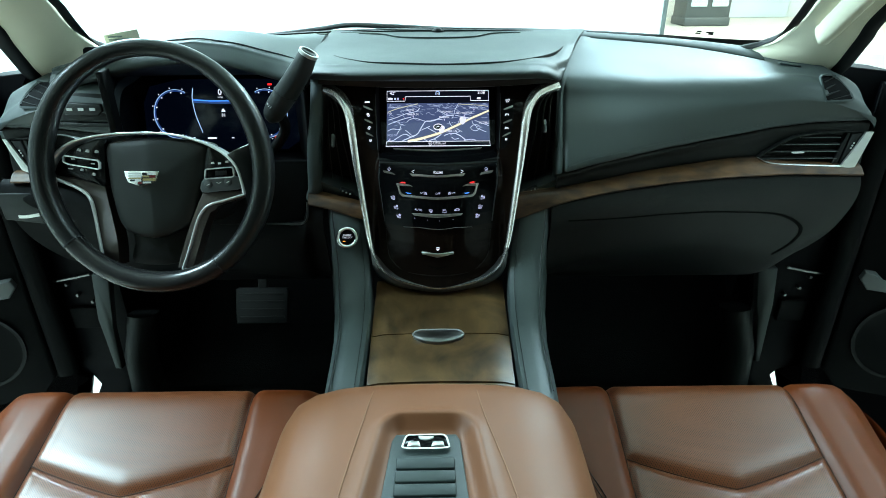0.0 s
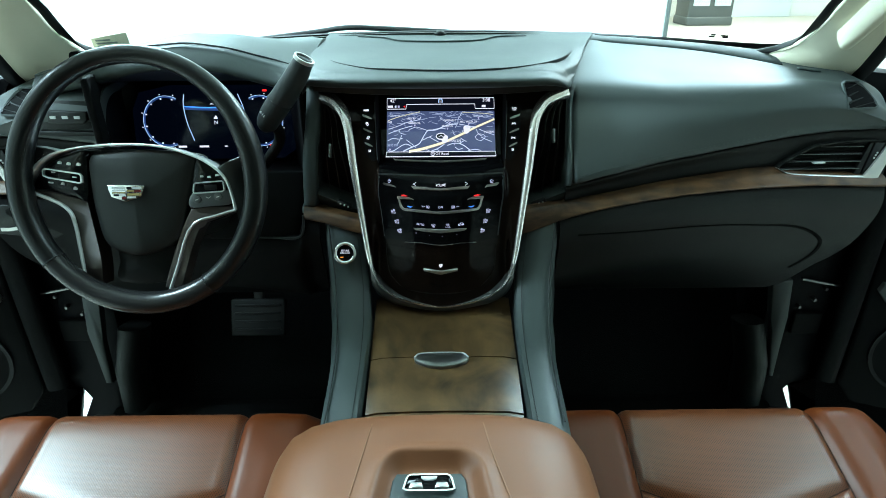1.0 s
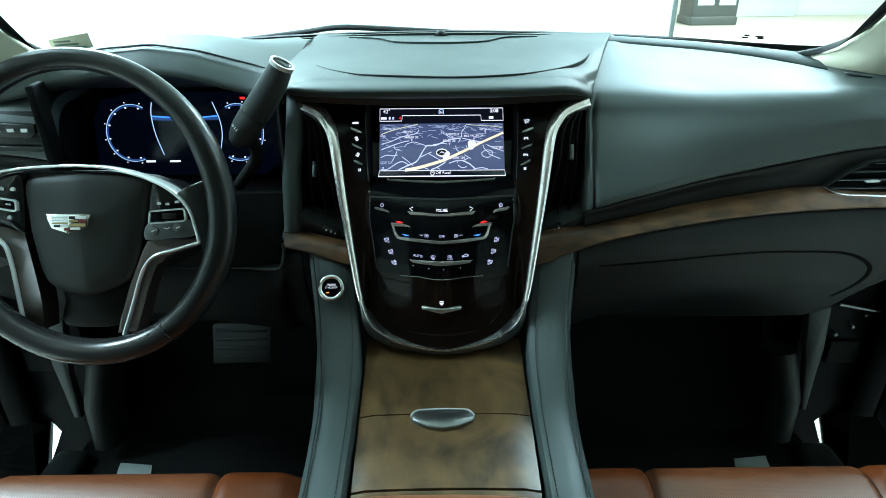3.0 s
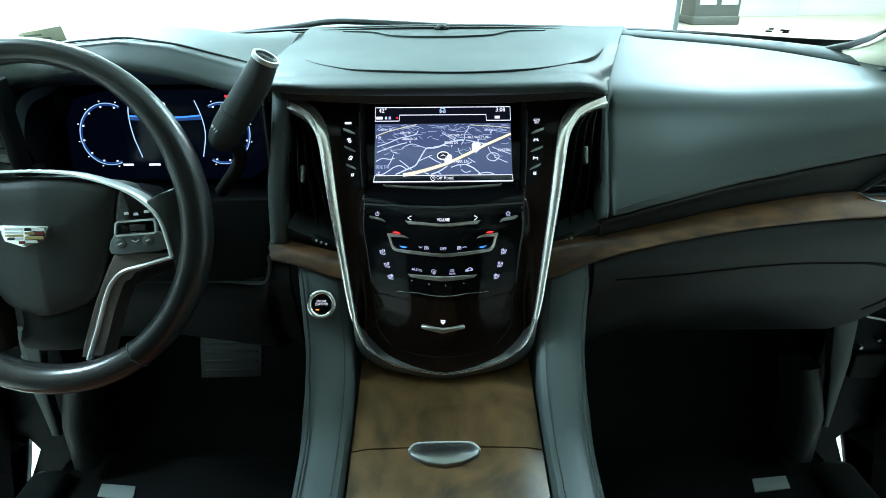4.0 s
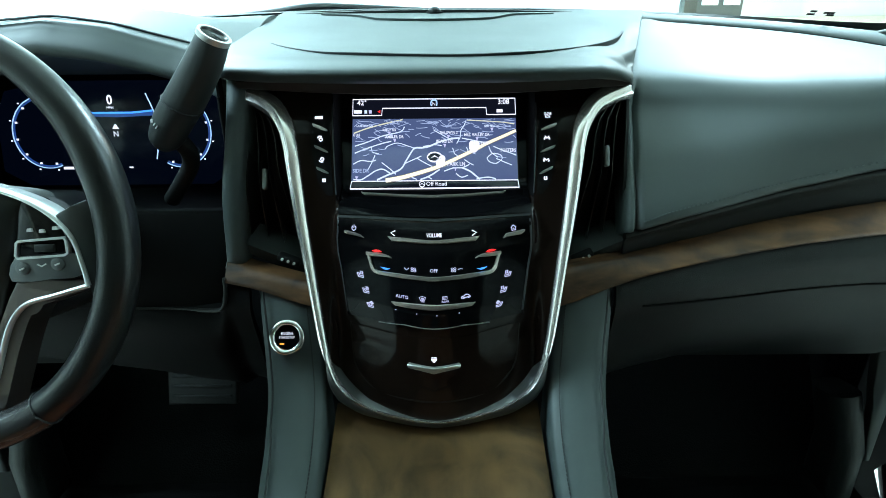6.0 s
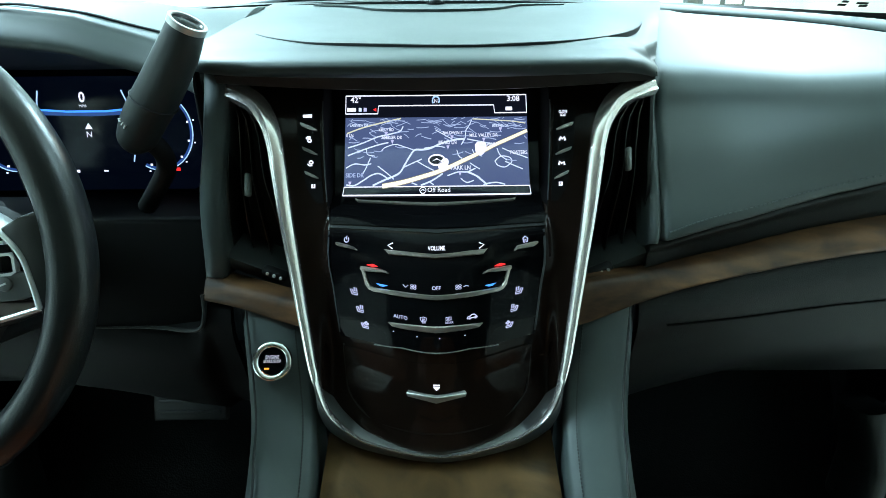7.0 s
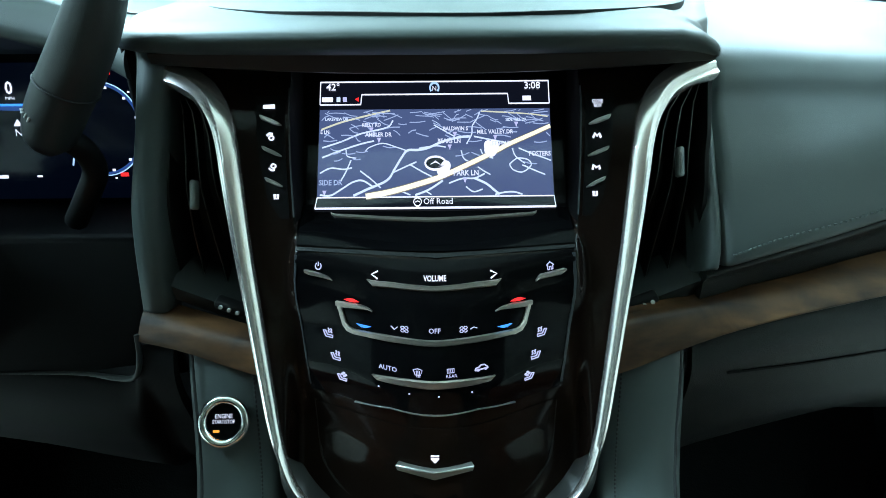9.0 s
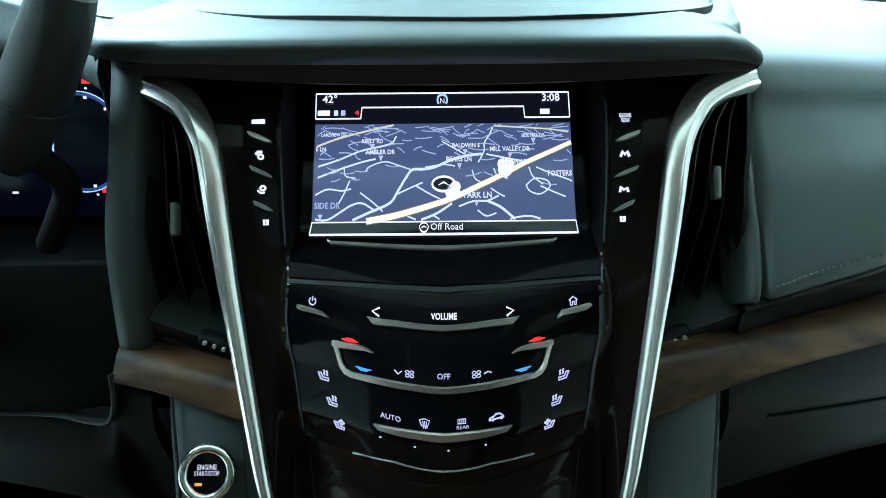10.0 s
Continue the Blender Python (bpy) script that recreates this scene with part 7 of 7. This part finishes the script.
def seat(cx, half, inner_dir):
    """A cushion: perforated insert in two panels, side bolsters, dark seams."""
    thing = empty("front_seat", (cx, 0.62, 0.0), label="brown leather seat cushion with perforated insert", category="seat", group="front seats")
    base = smooth([Vector((0, y, z)) for y, z in SEAT_P], 7)

    def chev(u):
        return 0.677 + 0.048 * (abs(u) / half) ** 1.15

    def height(u, p):
        a = abs(u)
        out = (u * inner_dir) < 0
        rise = interp(a, [(half - 0.02, 0.0), (half + 0.02, 0.010), (half + 0.055, 0.012 if out else 0.010), (half + 0.09, -0.004 if out else 0.002), (half + 0.125, -0.034 if out else -0.016), (half + 0.15, -0.075 if out else -0.04), (half + 0.16, -0.11)])
        fade = interp(p.y, [(0.70, 1.0), (0.83, 0.35), (0.88, 0.1)])
        g1 = -0.011 * math.exp(-((a - half) / 0.0065) ** 2)
        g2 = -0.008 * math.exp(-((p.y - chev(u)) / 0.0055) ** 2) if a < half and p.z > 0.3 else 0.0
        puff = 0.005 * (1 - (a / half) ** 4) * min(1.0, abs(p.y - chev(u)) / 0.030) if a < half else 0.0
        end = 0.30 if rise > -0.03 else 1.0
        return (rise * (fade if rise > 0 else 1.0) + g1 + g2 + puff * fade)

    def rows(us, ps_of):
        return [[Vector((cx + u, p.y + (height(u, p) * (0.8 if p.z < 0.37 and p.y > 0.85 else 0.0) * -1 * -1), p.z + (height(u, p) if not (p.z < 0.37 and p.y > 0.85) else height(u, p) * 0.4))) for p in ps_of(u)] for u in us]

    def fine(lo, hi):
        out = []
        for i in range(len(base) - 1):
            a, c = base[i], base[i + 1]
            k = 3 if a.y < 0.84 else 1
            for j in range(k):
                q = a.lerp(c, j / k)
                if lo <= q.y <= hi or (hi > 0.9 and q.y >= lo):
                    out.append(q)
        out.append(base[-1])
        return out

    whole = fine(0.0, 2.0)

    def between(u, front):
        c = chev(u)
        ys = [p.y for p in whole[:60]]
        if front:
            n0 = [p for p in whole if p.y > c or p.z < 0.33 and p.y > 0.8]
            start = Vector((0, c, interp(c, SEAT_P[:7])))
            pts = [start] + n0
            return [pts[0].lerp(pts[1], 0)] + n0
        n0 = [p for p in whole if p.y < c and p.z < 0.42 and p.y < 0.75]
        return n0

    ins = list(np.linspace(-half, half, 45))
    # both insert panels resampled to even counts
    def resample(pts, n):
        acc = [0.0]
        for a, c in zip(pts, pts[1:]):
            acc.append(acc[-1] + (c - a).length)
        out = []
        for t in np.linspace(0, acc[-1], n):
            i = max(0, min(len(acc) - 2, int(np.searchsorted(acc, t)) - 1))
            f = (t - acc[i]) / max(1e-9, acc[i + 1] - acc[i])
            out.append(pts[i].lerp(pts[i + 1], f))
        return out

    front = rows(ins, lambda u: resample(between(u, True), 60))
    part("front_insert", loft(front), "perf", thing, "perforated brown leather insert")
    rear_ = rows(ins, lambda u: resample(between(u, False) + [Vector((0, chev(u), interp(chev(u), SEAT_P[:7])))], 40))
    part("rear_insert", loft(rear_), "perf", thing, "perforated brown leather insert")
    for a, c, nm in ((-half - 0.16, -half, "side_bolster"), (half, half + 0.16, "side_bolster")):
        part(nm, loft(rows(np.linspace(a, c, 22), lambda u: whole)), "brown", thing, "smooth brown leather side bolster")
    for s in (-1, 1):
        part("seam", sweep([Vector((cx + s * half, p.y, p.z + height(s * half, p) + 0.0012)) for p in base if p.z > 0.33 or p.y < 0.8], ring(0.0010, 0.0010, 6), up=(1, 0, 0)), "piping", thing)
        if s == inner_dir:
            for o in (0.0, 0.006):
                line = [(s * (half + 0.080 + o - 0.055 * (0.735 - y) / 0.14), y) for y in np.linspace(0.595, 0.735, 12)]
                part("seam", sweep([Vector((cx + u, y, interp(y, SEAT_P[:7]) + height(u, Vector((0, y, 0.37))) + 0.0006)) for u, y in line], ring(0.0009, 0.0009, 6), up=(1, 0, 0)), "piping", thing)
    part("seam", sweep([Vector((cx + u, chev(u), interp(chev(u), SEAT_P[:7]) + height(u, Vector((0, chev(u), 0.37))) + 0.0012)) for u in np.linspace(-half, half, 31)], ring(0.0010, 0.0010, 6), up=(0, 0, 1)), "piping", thing)
    part("seat_base", block((half * 2 + 0.20, 0.46, 0.20), pose(cx, 0.61, 0.11), 0.02), "black", thing, "black seat base")
    return thing


seat(-0.4790, 0.157, 1)
seat(0.4425, 0.155, -1)

# ---- footwell: kick trims, pedal, mats ----
for s, pts in ((1, [(0.753, 0.400), (0.802, 0.400), (0.812, 0.30), (0.819, 0.13), (0.806, 0.13), (0.786, 0.26), (0.774, 0.30)]), (-1, [(-0.779, 0.40), (-0.820, 0.40), (-0.834, 0.28), (-0.829, 0.13), (-0.812, 0.13), (-0.806, 0.25), (-0.800, 0.28)])):
    kt = empty("kick_trim", (0.80 * s, 1.27, 0.13), label="pale grey sill trim beside the footwell", category="trim", group="kick trims")
    part("strip", slab(pts, plane_map((0, 1.27, 0), (1, 0, 0), (0, 0, 1)), -0.02, 0.0, 0.004), "kick", kt)
    part("side_cover", sweep([Vector((0.775 * s, 1.30, 0.05)), Vector((0.77 * s, 1.30, 0.16)), Vector((0.755 * s, 1.33, 0.26))], ring(0.03, 0.05, 12, 3), up=(0, -1, 0)), "soft", kt, "dark plastic side cover")

pedal = empty("brake_pedal", (-0.48, 1.44, 0.19), label="black ribbed rubber brake pedal", category="pedal")
pm = plane_map((-0.482, 1.42, 0.222), (1, 0, 0), (0, 0.42, 0.9))
part("pad", slab([(-0.070, -0.047), (0.070, -0.047), (0.072, 0.045), (0.066, 0.050), (-0.066, 0.050), (-0.072, 0.045)], pm, -0.012, 0.004, 0.004), "black", pedal)
for i in range(4):
    part("rib", block((0.12, 0.006, 0.004), Matrix.Translation(pm(0, -0.03 + 0.021 * i, 0.005)) @ pose(0, 0, 0, 65, 0, 0), 0.001), "black", pedal)
part("arm", sweep([pm(0.0, 0.0, -0.01), Vector((-0.48, 1.47, 0.33)), Vector((-0.48, 1.49, 0.50))], ring(0.008, 0.014, 8, 3), up=(1, 0, 0)), "black", pedal)
for s in (-1, 1):
    mt = empty("floor_mat", (0.50 * s, 1.12, 0.004), label="black carpet floor mat", category="floor mat", group="floor mats")
    part("mat", slab(wlc([(0.26 * s, 0.92), (0.26 * s, 1.28), (0.30 * s, 1.32), (0.70 * s, 1.32), (0.745 * s, 1.28), (0.745 * s, 0.92)], 3), lambda u, v, w: Vector((u, v, w)), 0.003, 0.014, 0.004), "carpet", mt)
    part("badge", slab([(0.655 * s, 1.205), (0.735 * s, 1.215), (0.742 * s, 1.248), (0.665 * s, 1.240)], lambda u, v, w: Vector((u, v, w)), 0.013, 0.017, 0.001), "trimgrey", mt, "small grey metal badge")

# ---- body sides and open doors ----
for s in (-1, 1):
    jm = plane_map((0, 1.335, 0), (1, 0, 0), (0, 0, 1))
    notch = [(0.970, -0.056), (0.9195, 0.0318), (0.9357, 0.0678)] if s < 0 else [(0.950, -0.065), (0.8969, 0.0389), (0.9129, 0.0584)]
    # Jamb colour carries the shade of the doorway.
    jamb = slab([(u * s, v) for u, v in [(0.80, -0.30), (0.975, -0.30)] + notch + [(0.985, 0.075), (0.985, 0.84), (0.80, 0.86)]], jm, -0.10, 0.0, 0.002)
    tagged(part("door_jamb", jamb, "jamb_shade"), label="door jamb, coloured near black for shade", kind="structure")
    sill = block((0.085, 1.9, 0.10), pose(0.858 * s, 0.33, -0.015), 0.02)
    tagged(part("door_sill", sill, "soft"), label="black door sill", kind="structure")
    hinge = empty("door_hinge", (0.93 * s, 1.33, 0.42), label="dark metal door hinge with bolts", category="hinge", group="door hinges")
    part("strap", sweep([jm(0.862 * s, 0.372, 0.006), jm(0.90 * s, 0.366, 0.012), jm(0.95 * s, 0.358, 0.016)], ring(0.003, 0.003, 8, 3), up=(0, -1, 0)), "darkmetal", hinge, "bright check strap")
    part("plate", block((0.07, 0.014, 0.06), pose(0.90 * s, 1.328, 0.25), 0.004), "void", hinge)
    for u, v in ((0.905, 0.315), (0.893, 0.240), (0.872, 0.296), (0.925, 0.345)):
        part("bolt", slab(arc(u * s, v, 0.0045, 0.0045, 0, 300, 6), jm, 0.0, 0.012, 0.001), "darkmetal", hinge, "dull metal bolt head")

for s in (-1, 1):
    ud = Vector((s * 0.93, -0.36, 0)).normalized()
    if s > 0:
        dmap = plane_map((0.955, 1.305, 0), tuple(ud), (0, 0, 1))
    else:
        base_map = plane_map((-0.955, 1.305, 0), tuple(-ud), (0, 0, 1))
        dmap = lambda u, v, w, f=base_map: f(-u, v, w)
    dr = empty("open_door", (0.955 * s, 1.305, 0.2), label="open car door with black inner panel", category="car door", group="open front doors")
    # Shell takes the jamb's near black, shade included.
    part("shell", slab(([(0.124, -0.46), (0.0084, -0.055), (-0.029, 0.068)] if s < 0 else [(0.117, -0.46), (-0.014, -0.064), (-0.054, 0.058)])[::-1] + [(-0.010, 0.14), (-0.010, 0.82), (0.90, 0.82), (0.88, -0.46)], dmap, -0.055, -0.012, 0.004), "jamb_shade", dr, "door edge, coloured near black for shade")
    part("seal", sweep([dmap(0.016, z, 0.0) for z in np.linspace(0.10, 0.82, 8)], ring(0.026, 0.018, 10, 2.5), up=tuple(dmap(0, 0, 1) - dmap(0, 0, 0))), "void", dr, "black rubber door seal")
    # Inner panel and grille take the near-black that carries shade.
    part("inner_panel", slab([(0.045, 0.10), (0.085, 0.05), (0.86, 0.05), (0.88, 0.80), (0.040, 0.80)], dmap, -0.02, 0.012, 0.008), "void", dr, "black inner door panel")
    part("pull_trim", slab([(0.055, 0.375), (0.062, 0.395), (0.085, 0.394), (0.105, 0.375), (0.30, 0.365), (0.30, 0.345), (0.075, 0.350)], dmap, 0.008, 0.03, 0.004), "pulltrim", dr, "dull satin metal pull trim")
    part("speaker_grille", slab(arc(0.175, 0.215, 0.085, 0.095, 0, 352, 40), dmap, 0.01, 0.018, 0.003), "void", dr, "round perforated speaker grille")
    part("grille_ring", ribbon(arc(0.175, 0.215, 0.089, 0.099, 0, 352, 40), 0.008, dmap, 0.008, 0.02, closed=True), "black", dr)
    part("window_frame", sweep([dmap(0.03, 0.82, -0.03), dmap(0.10, 0.92, -0.03), dmap(0.32, 1.16, -0.03), dmap(0.55, 1.36, -0.03)], ring(0.02, 0.02, 8, 3), up=tuple(dmap(0, 0, 1) - dmap(0, 0, 0))), "black", dr)
    mb = block((0.20, 0.10, 0.15), Matrix.Translation(dmap(0.22, 0.925, -0.14)) @ pose(0, 0, 18 * s), 0.045, 4)
    part("mirror_housing", mb, "gloss", dr, "black door mirror housing")
    part("mirror_foot", slab([(0.02, 0.80), (0.16, 0.80), (0.15, 0.90), (0.09, 0.90)], dmap, -0.08, -0.005, 0.006), "black", dr)

# ---- small things at the windscreen ----
stk = empty("windscreen_sticker", (-0.65, 1.33, 0.92), label="pale yellow printed sticker inside the windscreen", category="sticker")
base = Vector((-0.660, 1.352, 0.912))
kmap = plane_map(tuple(base), (1, 0.15, 0.05), (0, -0.3, 1.0))
part("label", slab([(-0.034, -0.014), (0.036, -0.014), (0.036, 0.024), (-0.034, 0.016)], kmap, 0.0, 0.0012), "paper", stk)
for i in range(3):
    part("print_bar", slab([(-0.026, -0.002 + 0.006 * i), (0.026 - 0.012 * i, -0.002 + 0.006 * i), (0.026 - 0.012 * i, 0.001 + 0.006 * i), (-0.026, 0.001 + 0.006 * i)], kmap, 0.001, 0.0018), "trimgrey", stk)
sens = empty("light_sensor", (0.001, 1.425, 0.92), label="small dark domed light sensor", category="sensor")
sb_ = bmesh.new()
bmesh.ops.create_uvsphere(sb_, u_segments=16, v_segments=8, radius=0.010)
bmesh.ops.scale(sb_, vec=(1.0, 1.0, 0.6), verts=sb_.verts)
sb_.transform(Matrix.Translation((0.001, 1.425, 0.9225)))
part("dome", sb_, "soft", sens)
part("collar", ribbon(arc(0.001, 1.425, 0.012, 0.012, 0, 348, 20), 0.003, lambda u, v, w: Vector((u, v, 0.9205 + w)), -0.002, 0.002, closed=True), "soft", sens)
wip = empty("wiper", (-0.2, 1.56, 0.93), label="black wiper arm at the windscreen foot", category="wiper")
part("arm", sweep(smooth([Vector((-0.46, 1.56, 0.895)), Vector((-0.30, 1.57, 0.912)), Vector((-0.22, 1.57, 0.922)), Vector((-0.14, 1.57, 0.920)), Vector((0.05, 1.56, 0.910))], 5), ring(0.012, 0.006, 8), up=(0, 0, 1)), "black", wip)
cowl = [[Vector((x, 1.49 - 0.14 * (abs(x) / 0.70) ** 2.6, 0.912 - 0.05 * (abs(x) / 0.72) ** 2)), Vector((x, 1.62, 0.872 - 0.05 * (abs(x) / 0.72) ** 2)), Vector((x, 1.95, 0.79 - 0.08 * (abs(x) / 0.8) ** 2)), Vector((x, 2.7, 0.66 - 0.10 * (abs(x) / 0.8) ** 2)), Vector((x, 2.75, 0.3))] for x in np.linspace(-0.84, 0.84, 21)]
tagged(part("bonnet", loft(cowl), "body"), label="dark glossy bonnet ahead of the windscreen", category="bonnet")
mk = empty("glass_mark", (0.55, 1.40, 0.90), label="small dark printed mark on the glass", category="mark")
g0, g1 = screen_foot(0.56), screen_head(0.56)
gm = plane_map(tuple(g0.lerp(g1, 0.022) + Vector((0, -0.003, 0))), (1, -0.25, -0.05), tuple((g1 - g0).normalized()))
for u, v, wd in ((0.0, 0.008, 0.008), (0.0, 0.0, 0.010), (0.022, 0.006, 0.014), (0.026, 0.0, 0.010)):
    part("print_bar", slab([(u - wd / 2, v), (u + wd / 2, v), (u + wd / 2, v + 0.004), (u - wd / 2, v + 0.004)], gm, 0.0, 0.001), "soft", mk)

# ---- things in the hall ahead ----
# Floor height and cabinet place are set to fit the camera's view.
sheet("platform", 2.0, 8.9, 6.2, 10.95, GROUND, 0.22, "floorpaint", "pale floor, raised to fit the view")
cab = empty("tool_cabinet", (4.0, 9.6, 0.22), label="dark tool cabinet with pale upper doors", category="cabinet")
part("body", block((0.66, 0.5, 1.5), pose(4.0, 9.6, 0.98), 0.02), "cabinet", cab)
for dx in (-0.15, 0.16):
    part("door", block((0.24, 0.02, 0.42), pose(4.0 + dx, 9.34, 0.70), 0.01), "panelblue", cab, "pale cabinet door")
part("foot", block((0.68, 0.56, 0.12), pose(4.0, 9.6, 0.28), 0.02), "cabinet", cab)
box = empty("wall_panel", (5.4, 10.8, 0.22), label="pale blue wall panel", category="panel")
part("panel", block((1.2, 0.06, 1.3), pose(5.4, 10.85, 0.87), 0.01), "panelblue", box)
# Slim dark strip drawn along the line of the wall's edge.
post = empty("wall_edge_strip", (2.03, 5.57, GROUND), label="thin dark strip along the wall's edge", category="post")
part("post", block((0.03, 0.03, 4.3), pose(2.0, 5.58, GROUND + 2.15), 0.004), "cabinet", post)
